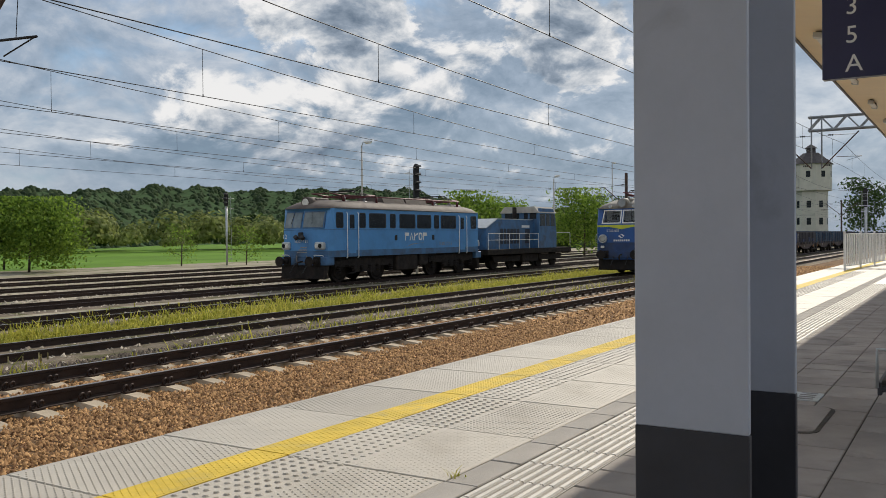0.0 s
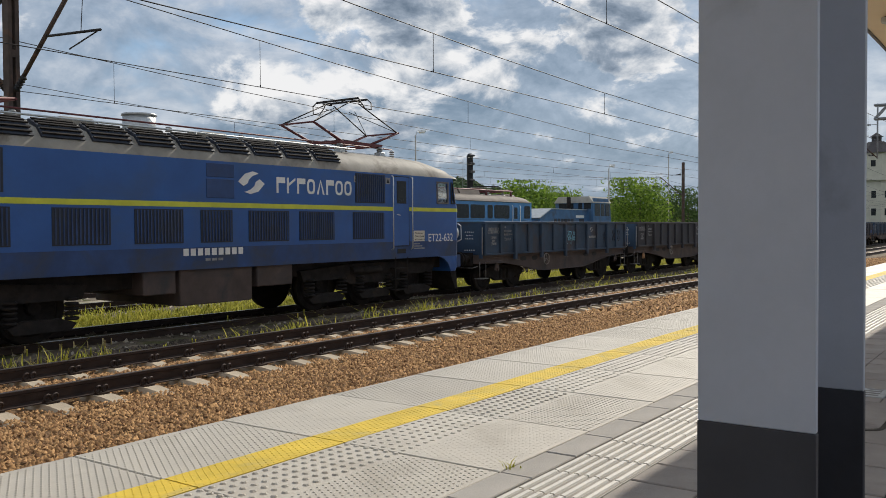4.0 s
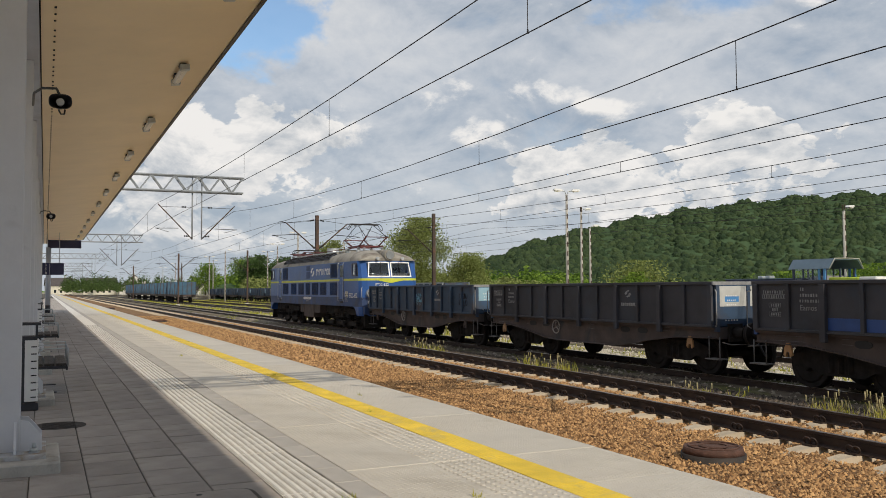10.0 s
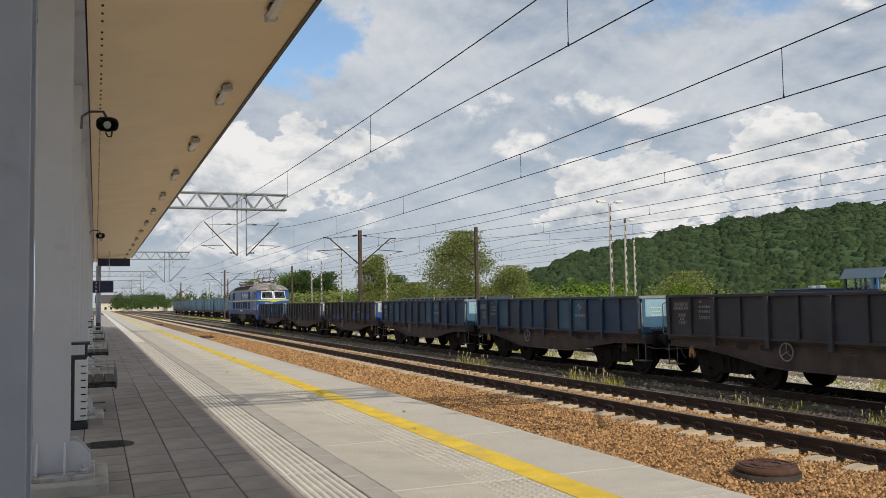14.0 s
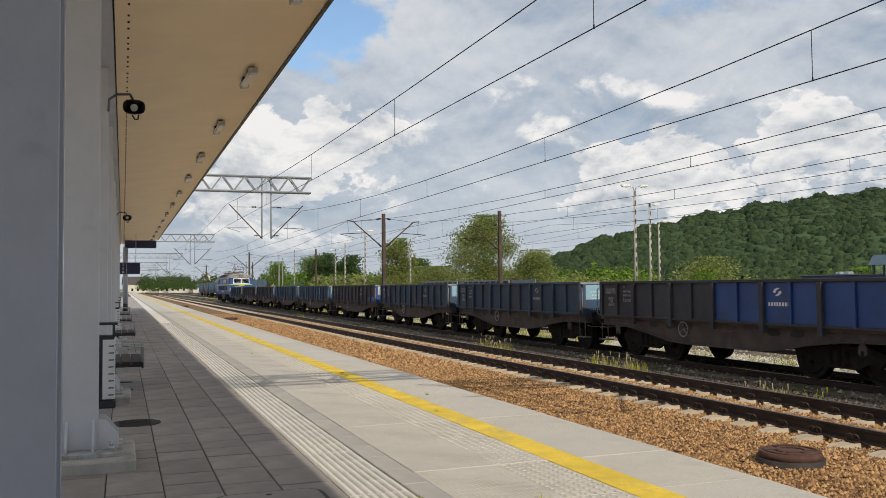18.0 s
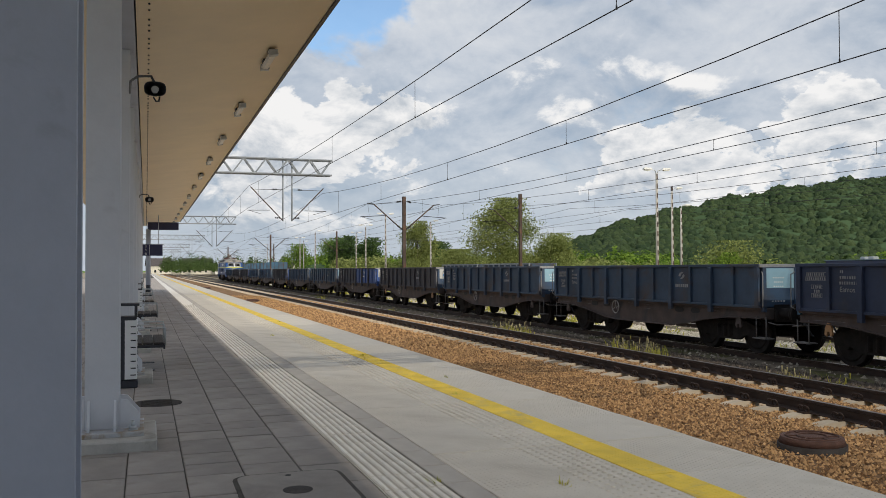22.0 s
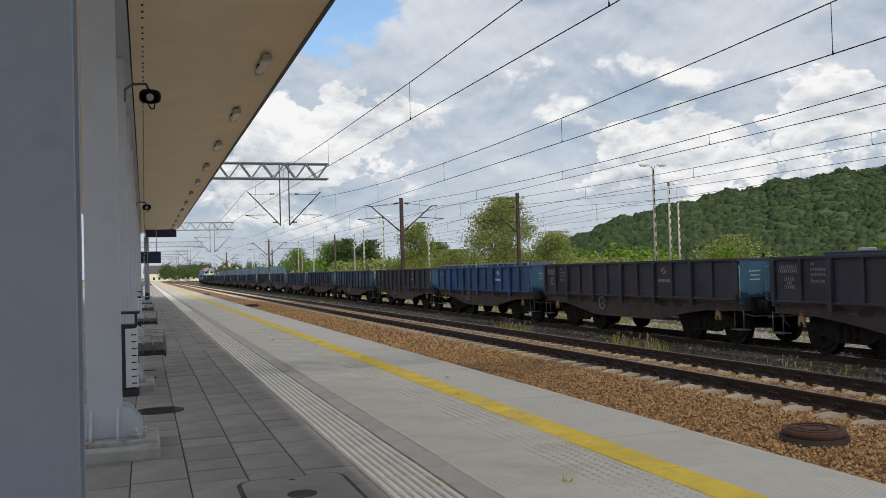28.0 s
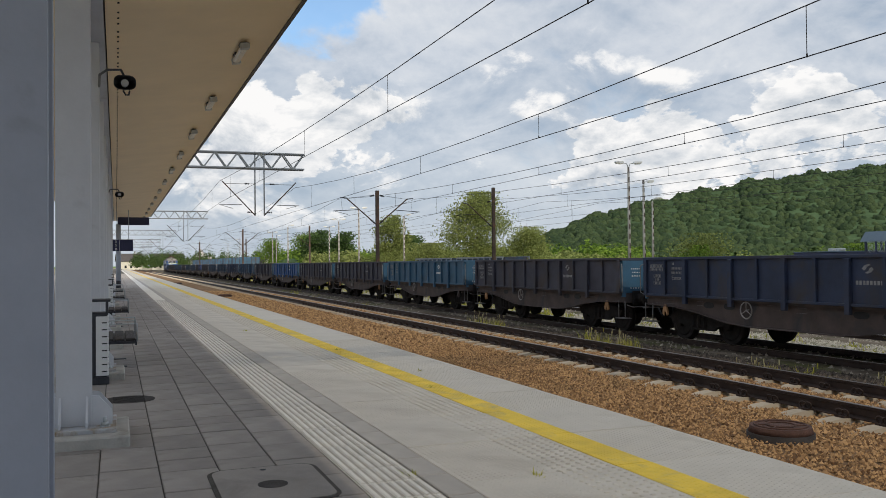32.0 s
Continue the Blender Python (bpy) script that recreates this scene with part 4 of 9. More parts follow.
def make_loco():
    g = thing("electric_locomotive", "blue six-axle electric freight locomotive with lime stripe", "locomotive")
    S, H = 8.60, 1.45                     # half length of the flat sides, half width
    zb, zs0, zs1, ze = 1.17, 2.39, 2.49, 3.32

    def ring(z):
        """Half plan of the nose at a height: side corner, rounded to the raked front."""
        rake = 0.0 if z < 2.5 else (z - 2.5) * 0.30
        fx = S + 0.38 - rake
        return [(S - 0.05 - rake * 0.7, H), (S + 0.14 - rake, H - 0.10), (S + 0.26 - rake, H - 0.34), (fx - 0.02, H - 0.75), (fx, 0.0)]

    def shell(z0, z1, name, material, grow=0.0, label=""):
        bm = bm_new()
        rings = []
        for z in (z0, z1):
            q = ring(z)
            right = [(x + grow, y + grow) for x, y in q]
            loop = right + [(x, -y) for x, y in right[-2::-1]]
            loop = loop + [(-x, -y) for x, y in loop]
            rings.append([bm.verts.new((x, y, z)) for x, y in loop])
        n = len(rings[0])
        for i in range(n):
            bm.faces.new((rings[0][i], rings[0][(i + 1) % n], rings[1][(i + 1) % n], rings[1][i]))
        bm.faces.new(rings[0][::-1])
        bm.faces.new(rings[1])
        return part(name, bm, material, g, label)

    shell(zb, 1.60, "lower_body", M_BLUE_DARK, 0.0, "dusty dark blue lower body")
    shell(1.60, zs0, "body", M_BLUE, 0.002, "blue painted body side")
    shell(zs0, zs1, "stripe", M_LIME, 0.006, "lime waist stripe")
    bm = bm_new()
    box(bm, -7.35, 7.35, -H - 0.001, H + 0.001, zs1, ze)
    part("upper_body", bm, M_BLUE, g, "blue upper body")
    for e in (-1, 1):
        for z0, z1 in ((zs1, 2.60), (3.215, ze)):            # wall below and above the cab windows
            bm = bm_new()
            rings = []
            for z in (z0, z1):
                half = [(7.35, H)] + ring(z)
                rings.append([bm.verts.new((e * x, y, z)) for x, y in half + [(x, -y) for x, y in half[-2::-1]]])
            n = len(rings[0])
            for i in range(n):
                bm.faces.new((rings[0][i], rings[0][(i + 1) % n], rings[1][(i + 1) % n], rings[1][i]))
            bm.faces.new(rings[0][::-1])
            bm.faces.new(rings[1])
            part("cab_wall", bm, M_BLUE, g, "blue cab wall")
        for s in (-1, 1):
            for xa, xb, ta, tb in ((7.35, 7.61, 7.35, 7.61), (8.17, 8.28, 8.17, 8.28)):
                bm = bm_new()
                prism(bm, [(e * xa, 2.60), (e * xb, 2.60), (e * tb, 3.215), (e * ta, 3.215)], "y", min(s * H, s * (H - 0.06)), max(s * H, s * (H - 0.06)))
                part("cab_pillar", bm, M_BLUE, g)
            bm = bm_new()                                    # rounded corner pillar
            lo, hi = ring(2.60), ring(3.215)
            a = [[bm.verts.new((e * x, s * y, z)) for x, y in q[:3]] + [bm.verts.new((e * (x - 0.07), s * (y - 0.05), z)) for x, y in q[2::-1]] for q, z in ((lo, 2.60), (hi, 3.215))]
            for i in range(6):
                bm.faces.new((a[0][i], a[0][(i + 1) % 6], a[1][(i + 1) % 6], a[1][i]))
            bm.faces.new(a[0][::-1])
            bm.faces.new(a[1])
            part("corner_pillar", bm, M_BLUE, g, "rounded cab corner pillar")
        bm = bm_new()
        prism(bm, [(e * (S + 0.36), 2.60), (e * (S + 0.28), 2.60), (e * (S + 0.09), 3.215), (e * (S + 0.17), 3.215)], "y", -0.09, 0.09)
        part("centre_pillar", bm, M_BLUE, g)
        bm = bm_new()
        box(bm, min(e * 7.355, e * 7.37), max(e * 7.355, e * 7.37), -1.38, 1.38, 2.605, 3.21)
        part("cab_back_wall", bm, M_CABIN, g, "pale cab interior wall")
        bm = bm_new()
        box(bm, min(e * 8.25, e * 8.62), max(e * 8.25, e * 8.62), -1.15, 1.15, 2.602, 2.74, 0.03)
        part("driver_desk", bm, M_BLACK, g)
        for s in (-1, 1):
            bm = bm_new()
            box(bm, min(e * 7.62, e * 7.74), max(e * 7.62, e * 7.74), s * 0.75 - 0.22, s * 0.75 + 0.22, 2.602, 3.05, 0.05)
            part("driver_seat", bm, M_BOGIE, g)
    # roof, domed, with raised louvre hood in the middle
    bm = bm_new()
    secs = []
    for x, w, h in ((-8.75, 0.55, 0.10), (-8.3, 0.86, 0.30), (-7.6, 1.0, 0.46), (-6.5, 1.0, 0.50), (6.5, 1.0, 0.50), (7.6, 1.0, 0.46), (8.3, 0.86, 0.30), (8.75, 0.55, 0.10)):
        prof = [(-1.45, 0.0), (-1.40, 0.16), (-1.22, 0.36), (-0.85, 0.50), (-0.4, 0.57), (0, 0.59), (0.4, 0.57), (0.85, 0.50), (1.22, 0.36), (1.40, 0.16), (1.45, 0.0)]
        secs.append([bm.verts.new((x, y * (0.93 if abs(x) > 8.5 else 1.0), ze + z * h / 0.5)) for y, z in prof])
    for a, b in zip(secs, secs[1:]):
        for i in range(10):
            f = bm.faces.new((a[i], a[i + 1], b[i + 1], b[i]))
            f.smooth = True
    bm.faces.new(secs[0][::-1])
    bm.faces.new(secs[-1])
    part("roof", bm, M_ROOF, g, "weathered brown-grey domed roof")
    for s in (-1, 1):
        for i in range(10):
            x = -5.45 + i * 0.94
            bm = bm_new()
            prism(bm, [(s * 1.36, ze + 0.17), (s * 1.42, ze + 0.20), (s * 1.26, ze + 0.40), (s * 0.98, ze + 0.53), (s * 0.95, ze + 0.46)], "x", x, x + 0.80)
            hood = part("roof_louvre", bm, M_GRILLE, g, "dark roof louvre")
            bm = bm_new()
            for k in range(5):
                u = (k + 0.5) / 5
                y, z = (1.425 - 0.32 * u, ze + 0.205 + 0.40 * u) if u < 0.5 else (1.265 - 0.56 * (u - 0.5), ze + 0.405 + 0.26 * (u - 0.5))
                prism(bm, [(s * y, z), (s * (y + 0.02), z + 0.02), (s * (y - 0.03), z + 0.045)], "x", x + 0.02, x + 0.78)
            part("slat", bm, M_BOGIE, hood)
        bm = bm_new()
        rod(bm, (-4.6, s * 0.9, ze + 0.60), (4.9, s * 0.9, ze + 0.60), 0.02, 0.02, 6)
        for x in (-4.4, -2.2, 0.0, 2.2, 4.4):
            rod(bm, (x, s * 0.9, ze + 0.45), (x, s * 0.9, ze + 0.60), 0.018, 0.018, 6)
        part("roof_rail", bm, M_GALV, g)
    bm = bm_new()
    rod(bm, (-0.55, 0.2, ze + 0.5), (-0.55, 0.2, ze + 0.96), 0.33, 0.33, 18)
    rod(bm, (-0.55, 0.2, ze + 0.96), (-0.55, 0.2, ze + 1.0), 0.35, 0.35, 18)
    part("roof_vent", bm, M_GALV, g, "grey cylindrical roof vent")
    for x0 in (-2.6, 0.6, 2.2, 3.2):
        bm = bm_new()
        box(bm, x0, x0 + 0.7, -0.35, 0.35, ze + 0.55, ze + 0.72, 0.03)
        part("roof_box", bm, M_ROOF, g)
    # insulators and bus bar
    for x in (-5.2, -3.6, -0.4, 1.5, 4.6, 6.8):
        bm = bm_new()
        for k in range(4):
            rod(bm, (x, -0.55, ze + 0.48 + 0.06 * k), (x, -0.55, ze + 0.52 + 0.06 * k), 0.075, 0.05, 10)
        part("insulator", bm, M_LETTER_WORN, g)
    bm = bm_new()
    rod(bm, (-5.2, -0.55, ze + 0.74), (6.8, -0.55, ze + 0.74), 0.018, 0.018, 6)
    part("bus_bar", bm, M_RED, g)

    # sides: doors, handrails, grilles, windows, lettering
    for s in (-1, 1):
        y = s * 1.454
        for xd in (-6.05, 6.05):
            bm = bm_new()
            box(bm, xd - 0.31, xd + 0.31, y - 0.008, y + 0.008, 1.50, 3.26, 0.006)
            d = part("cab_door", bm, M_BLUE, g, "blue cab door")
            # black plate behind the door stands in for the shaded gap round it
            bm = bm_new()
            box(bm, xd - 0.328, xd + 0.328, y - 0.004, y + 0.004, 1.482, 3.278)
            part("door_seal", bm, M_BLACK, d, "black plate showing as the dark gap round the door")
            bm = bm_new()
            box(bm, xd - 0.20, xd + 0.20, y - 0.013, y + 0.013, 2.58, 3.16, 0.006)
            fr = part("window_frame", bm, M_BLACK, d)
            bm = bm_new()
            box(bm, xd - 0.17, xd + 0.17, y - 0.016, y + 0.016, 2.61, 3.13)
            part("pane", bm, M_DARKGLASS, fr)
            bm = bm_new()
            rod(bm, (xd - 0.2, y * 1.01, 2.30), (xd - 0.08, y * 1.02, 2.28), 0.012, 0.012, 6)
            part("door_handle", bm, M_GALV, d)
            for xr in (xd - 0.40, xd + 0.40):
                bm = bm_new()
                bent(bm, [(xr, y, 3.28), (xr, y + s * 0.06, 3.24), (xr, y + s * 0.06, 1.44), (xr, y, 1.40)], 0.017, 8)
                part("handrail", bm, M_GALV, g, "polished vertical handrail")
            bm = bm_new()
            box(bm, xd - 0.17, xd + 0.17, y - 0.006, y + 0.006, 1.30, 1.42)
            part("step_recess", bm, M_BLACK, g)
            for zz in (0.35, 0.62, 0.9):
                bm = bm_new()
                box(bm, xd - 0.24, xd + 0.24, min(y, y - s * 0.2), max(y, y - s * 0.2), zz, zz + 0.025)
                part("step", bm, M_BOGIE, g)
            for xr in (xd - 0.25, xd + 0.25):
                bm = bm_new()
                box(bm, xr - 0.012, xr + 0.012, min(y, y - s * 0.02), max(y, y - s * 0.02), 0.33, 1.2)
                part("step_hanger", bm, M_BOGIE, g)
        for e in (-1, 1):
            for q, nm in (([(7.62, 2.61), (8.16, 2.61), (8.16, 3.205), (7.62, 3.205)], "side_window"), ([(8.29, 2.61), (8.50, 2.61), (8.34, 3.205), (8.29, 3.205)], "quarter_window")):
                cx, cz = sum(p[0] for p in q) / 4, sum(p[1] for p in q) / 4
                wide = max(p[0] for p in q) - min(p[0] for p in q)
                inner = [(cx + (px - cx) * (1 - 0.09 / wide), cz + (pz - cz) * 0.88) for px, pz in q]
                bm = bm_new()
                for k in range(4):
                    prism(bm, [(e * px, pz) for px, pz in (q[k], q[(k + 1) % 4], inner[(k + 1) % 4], inner[k])], "y", y - 0.020, y + 0.008)
                w = part(nm, bm, M_LETTER_FAINT if wide > 0.4 else M_BLACK, g, "rubber-framed cab window")
                bm = bm_new()
                prism(bm, [(e * px, pz) for px, pz in inner], "y", y - s * 0.010 - 0.003, y - s * 0.010 + 0.003)
                part("pane", bm, M_GLASS, w).visible_shadow = False
        for x0, x1, z0, z1 in ((4.26, 5.38, 2.57, 3.28), (-5.38, -4.26, 2.57, 3.28)):
            louvre(g, x0, x1, z0, z1, y, s)
        for x0, x1 in ((4.16, 5.34), (2.36, 3.50), (0.88, 2.04), (-0.36, 0.44), (-1.86, -0.78), (-3.45, -2.35), (-5.34, -4.16)):
            louvre(g, x0, x1, 1.69, 2.34, y, s)
        bm = bm_new()
        box(bm, -0.21, 0.50, y - 0.010, y + 0.010, 2.58, 2.96, 0.006)
        box(bm, -0.21, 0.50, y - 0.010, y + 0.010, 3.00, 3.27, 0.006)
        part("roller_shutter", bm, M_BLUE_DARK, g)
        emblem(g, (0.97, y + s * 0.004, 2.92), 0.66, M_LETTER)
        for k in range(8):
            x0 = 1.68 + k * 0.312
            mark(g, s, x0, x0 + 0.255, y, 2.68, 3.10, (3, 1, 3, 0, 2, 3, 0, 0)[k])
        # running number and data lines
        rot = pose(7.20, y - 0.004, 1.585, 90, 0, 0) if s < 0 else pose(-7.20, y + 0.004, 1.585, 90, 0, 180)
        letters("ET22-632", 0.30, M_LETTER, "running_number", g, rot, "white running number")
        for xa in (6.57,):
            x0, x1 = sorted((-s * xa, -s * (xa + 0.47)))
            bm = bm_new()
            box(bm, x0, x1, y - 0.006, y + 0.006, 1.60, 1.88)
            pl = part("depot_plate", bm, M_WALL, g, "cream lettered depot plate")
            for k, word in enumerate(("w Katowicach", "Zak\u0142ad Sp\u00f3\u0142ki", "Po\u0142udniowy")):
                letters(word, 0.078, M_BLACK, "plate_letters", pl, pose(x0 + 0.03, y - 0.0065, 1.625 + 0.083 * k, 90, 0, 0) if s < 0 else pose(x1 - 0.03, y + 0.0065, 1.625 + 0.083 * k, 90, 0, 180), "dark plate lettering", 0.001)
            for k in range(3):
                bar(g, x0, x1 - 0.1 * k, y, 1.40 + 0.06 * k, 1.43 + 0.06 * k, M_LETTER_WORN)
        for k in range(9):
            bar(g, -0.78 + k * 0.172, -0.78 + k * 0.172 + 0.12, y, 1.44, 1.58, M_LETTER)
        for k in range(3):
            bar(g, -0.25 + k * 0.16, -0.13 + k * 0.16, y, 1.33, 1.38, M_LETTER_WORN)
        for xw in (4.30, 5.50):
            bm = bm_new()
            box(bm, xw - 0.09, xw + 0.09, y - 0.006, y + 0.006, 3.06, 3.22)
            wp = part("warning_plate", bm, M_LETTER_WORN, g, "white warning plate with a black triangle")
            bm = bm_new()
            prism(bm, [(xw - 0.06, 3.085), (xw + 0.06, 3.085), (xw, 3.195)], "y", y - 0.009, y + 0.009)
            part("triangle", bm, M_BLACK, wp)
    # ends: windscreens, lamps, number, handrails, skirt, buffers, snow plough
    for e in (-1, 1):
        fx = S + 0.38
        for s in (-1, 1):
            def screen(grow, out):
                z0, z1 = 2.61 - grow, 3.205 + grow
                row = []
                for yy, z in [(0.08 - grow, z0), (0.70, z0), (1.04 + grow, z0), (0.97 + grow, z1), (0.70, z1), (0.08 - grow, z1)]:
                    xx = fx - max(0, (z - 2.5) * 0.30) - 0.02 * min(1, yy / 0.70) - max(0, yy - 0.70) * 0.24 + out
                    row.append((e * xx, s * yy, z))
                return row
            rows4 = [screen(0.05, 0.022), screen(0.0, 0.022), screen(0.0, -0.03), screen(0.05, -0.03)]
            bm = bm_new()
            vs = [[bm.verts.new(p) for p in r4] for r4 in rows4]
            for ra, rb in zip(vs, vs[1:] + vs[:1]):
                for i in range(6):
                    bm.faces.new((ra[i], ra[(i + 1) % 6], rb[(i + 1) % 6], rb[i]))
            scr = part("windscreen", bm, M_WHITE, g, "raked windscreen in a pale frame")
            bm = bm_new()
            vo, vi = [bm.verts.new(p) for p in screen(0.0, 0.008)], [bm.verts.new(p) for p in screen(0.0, 0.0)]
            for v in (vo, vi):
                bm.faces.new((v[0], v[1], v[4], v[5]))
                bm.faces.new((v[1], v[2], v[3], v[4]))
            for i in range(6):
                bm.faces.new((vo[i], vo[(i + 1) % 6], vi[(i + 1) % 6], vi[i]))
            part("pane", bm, M_GLASS, scr).visible_shadow = False
            bm = bm_new()
            rod(bm, (e * (fx - 0.20), s * 0.45, 3.25), (e * (fx - 0.06), s * 0.50, 2.72), 0.012, 0.012, 6)
            rod(bm, (e * (fx - 0.16), s * 0.36, 3.1), (e * (fx - 0.05), s * 0.62, 2.85), 0.009, 0.009, 6)
            part("wiper", bm, M_BLACK, g)
            bm = bm_new()
            rod(bm, (e * (fx - 0.14), s * 0.98, 1.80), (e * (fx + 0.09), s * 0.98, 1.80), 0.215, 0.215, 22)
            hl = part("headlight", bm, M_GALV, g, "round headlight in a grey rim")
            bm = bm_new()
            rod(bm, (e * (fx + 0.09), s * 0.98, 1.80), (e * (fx + 0.11), s * 0.98, 1.80), 0.17, 0.15, 22)
            part("lens", bm, M_LENS, hl)
            bm = bm_new()
            box(bm, min(e * (fx - 0.10), e * (fx + 0.03)), max(e * (fx - 0.10), e * (fx + 0.03)), s * 1.02 - 0.08, s * 1.02 + 0.08, 1.32, 1.44, 0.01)
            part("marker_light", bm, M_LAMPGLASS, g)
            bm = bm_new()
            bent(bm, [(e * (S + 0.16), s * 1.33, 1.55), (e * (S + 0.28), s * 1.40, 1.62), (e * (S + 0.26), s * 1.40, 2.0), (e * (S + 0.14), s * 1.34, 2.08)], 0.018, 8)
            part("grab_rail", bm, M_GALV, g)
            bm = bm_new()
            rod(bm, (e * (fx - 0.20), s * 0.62, 3.42), (e * (fx - 0.05), s * 0.62, 3.42), 0.06, 0.08, 10)
            part("horn", bm, M_GALV, g)
        bm = bm_new()
        rod(bm, (e * (fx - 0.75), 0.0, 3.60), (e * (fx - 0.12), 0, 3.58), 0.27, 0.25, 22)
        box(bm, min(e * (fx - 1.5), e * (fx - 0.6)), max(e * (fx - 1.5), e * (fx - 0.6)), -0.3, 0.3, 3.4, 3.84, 0.05)
        hl = part("roof_headlight", bm, M_ROOF, g, "large round roof headlight housing")
        bm = bm_new()
        rod(bm, (e * (fx - 0.12), 0, 3.58), (e * (fx - 0.08), 0, 3.58), 0.21, 0.19, 22)
        part("lens", bm, M_LENS, hl)
        # dipped stripe on the nose
        bm = bm_new()
        prism(bm, [(-0.62, 2.39), (0.0, 2.27), (0.62, 2.39)], "x", min(e * (fx - 0.02), e * (fx + 0.008)), max(e * (fx - 0.02), e * (fx + 0.008)))
        part("stripe", bm, M_LIME, g)
        rot = pose(fx + 0.008, -0.78, 2.14, 90, 0, 90) if e > 0 else pose(-fx - 0.008, -0.55 + 1.33, 2.14, 90, 0, -90)
        letters("ET22-632", 0.17, M_LETTER, "running_number", g, rot, "white running number")
        bm = bm_new()
        for q in (1, -1):
            prism(bm, [(q * a * 0.30, 1.93 + q * b * 0.30) for a, b in ((-0.55, 0.02), (-0.28, 0.27), (0.05, 0.36), (0.30, 0.30), (0.05, 0.22), (-0.12, 0.10), (-0.16, -0.02), (-0.34, -0.12))], "x", min(e * (fx - 0.01), e * (fx + 0.007)), max(e * (fx - 0.01), e * (fx + 0.007)))
        part("emblem", bm, M_LETTER, g, "company mark as a plain shape")
        for k in range(8):
            bm = bm_new()
            box(bm, min(e * (fx - 0.01), e * (fx + 0.007)), max(e * (fx - 0.01), e * (fx + 0.007)), -0.42 + k * 0.108, -0.42 + k * 0.108 + 0.08, 1.66, 1.75)
            part("company_mark_bar", bm, M_LETTER, g)
        bm = bm_new()
        box(bm, min(e * (S - 0.2), e * (S + 0.40)), max(e * (S - 0.2), e * (S + 0.40)), -1.30, 1.30, 0.82, 1.18, 0.02)
        part("buffer_beam", bm, M_BLUE_DARK, g)
        buffers(g, e * (S + 0.40), e, 1.0, 0.62)
        bm = bm_new()
        prism(bm, [(S - 0.1, 0.82), (S + 0.22, 0.82), (S + 0.28, 0.24), (S + 0.2, 0.2), (S + 0.02, 0.5)] if e > 0 else [(-S + 0.1, 0.82), (-S - 0.02, 0.5), (-S - 0.2, 0.2), (-S - 0.28, 0.24), (-S - 0.22, 0.82)], "y", -1.25, 1.25)
        part("rail_guard", bm, M_BOGIE, g)
        for s in (-1, 1):
            o = [(7.75, 1.17), (7.98, 1.10), (8.14, 0.98), (8.24, 0.84), (8.30, 0.74), (8.32, 1.17)]
            bm = bm_new()
            prism(bm, [(e * a, b) for a, b in o], "y", min(s * 1.38, s * 1.449), max(s * 1.38, s * 1.449))
            part("skirt_corner", bm, M_BLUE, g, "curved blue skirt corner")
        bm = bm_new()
        rings = []
        for z, inset in ((0.74, 0.05), (0.84, 0.015), (1.168, 0.0)):
            half = [(8.30, H - inset)] + [(x - inset, y - inset * 0.5) for x, y in ring(z)]
            rings.append([bm.verts.new((e * x, y, z)) for x, y in half + [(x, -y) for x, y in half[-2::-1]]])
        n = len(rings[0])
        for ra, rb in zip(rings, rings[1:]):
            for i in range(n):
                bm.faces.new((ra[i], ra[(i + 1) % n], rb[(i + 1) % n], rb[i]))
        bm.faces.new(rings[0][::-1])
        bm.faces.new(rings[-1])
        part("nose_apron", bm, M_BLUE, g, "rounded blue nose apron")
    # underframe boxes and bogies
    for x0, x1, z0 in ((-1.65, -0.92, 0.72), (-0.83, 1.01, 0.47), (1.15, 2.19, 0.73)):
        bm = bm_new()
        box(bm, x0, x1, -1.40, 1.40, z0, 1.18, 0.02)
        part("equipment_box", bm, M_FRAME, g)
    bm = bm_new()
    box(bm, -8.3, 8.3, -1.05, 1.05, 0.85, 1.18)
    part("underframe", bm, M_BOGIE, g)
    for xb in (-5.25, 5.25):
        b = tagged(new("bogie"), "three-axle bogie with coil springs")
        b.parent = g
        b.matrix_basis = Matrix.Translation((xb, 0, 0))
        for xw in (-1.75, 0.0, 1.75):
            wheelset(b, xw, 0.625)
        for s in (-1, 1):
            bm = bm_new()
            prism(bm, [(-2.6, 0.98), (-2.5, 0.74), (-1.2, 0.74), (-0.9, 0.60), (0.9, 0.60), (1.2, 0.74), (2.5, 0.74), (2.6, 0.98), (1.0, 1.08), (-1.0, 1.08)], "y", s * 1.12 - 0.06, s * 1.12 + 0.06)
            part("side_frame", bm, M_BOGIE, b)
            for xs in (-2.3, -1.2, -0.55, 0.55, 1.2, 2.3):
                bm = bm_new()
                for k in range(5):
                    torus(bm, (xs, s * 1.18, 0.42 + 0.085 * k), (0, 0, 1), 0.10, 0.028, 12, 5)
                part("coil_spring", bm, M_BOGIE, b)
            for xs in (-1.75, 0.0, 1.75):
                bm = bm_new()
                prism(bm, [(xs - 0.62, 0.34), (xs - 0.5, 0.22), (xs + 0.5, 0.22), (xs + 0.62, 0.34), (xs + 0.3, 0.44), (xs - 0.3, 0.44)], "y", s * 1.16 - 0.07, s * 1.16 + 0.07)
                part("equaliser", bm, M_BOGIE, b)
            bm = bm_new()
            rod(bm, (-0.9, s * 1.22, 0.92), (0.2, s * 1.22, 0.92), 0.09, 0.09, 12)
            part("brake_cylinder", bm, M_BOGIE, b)
    return g


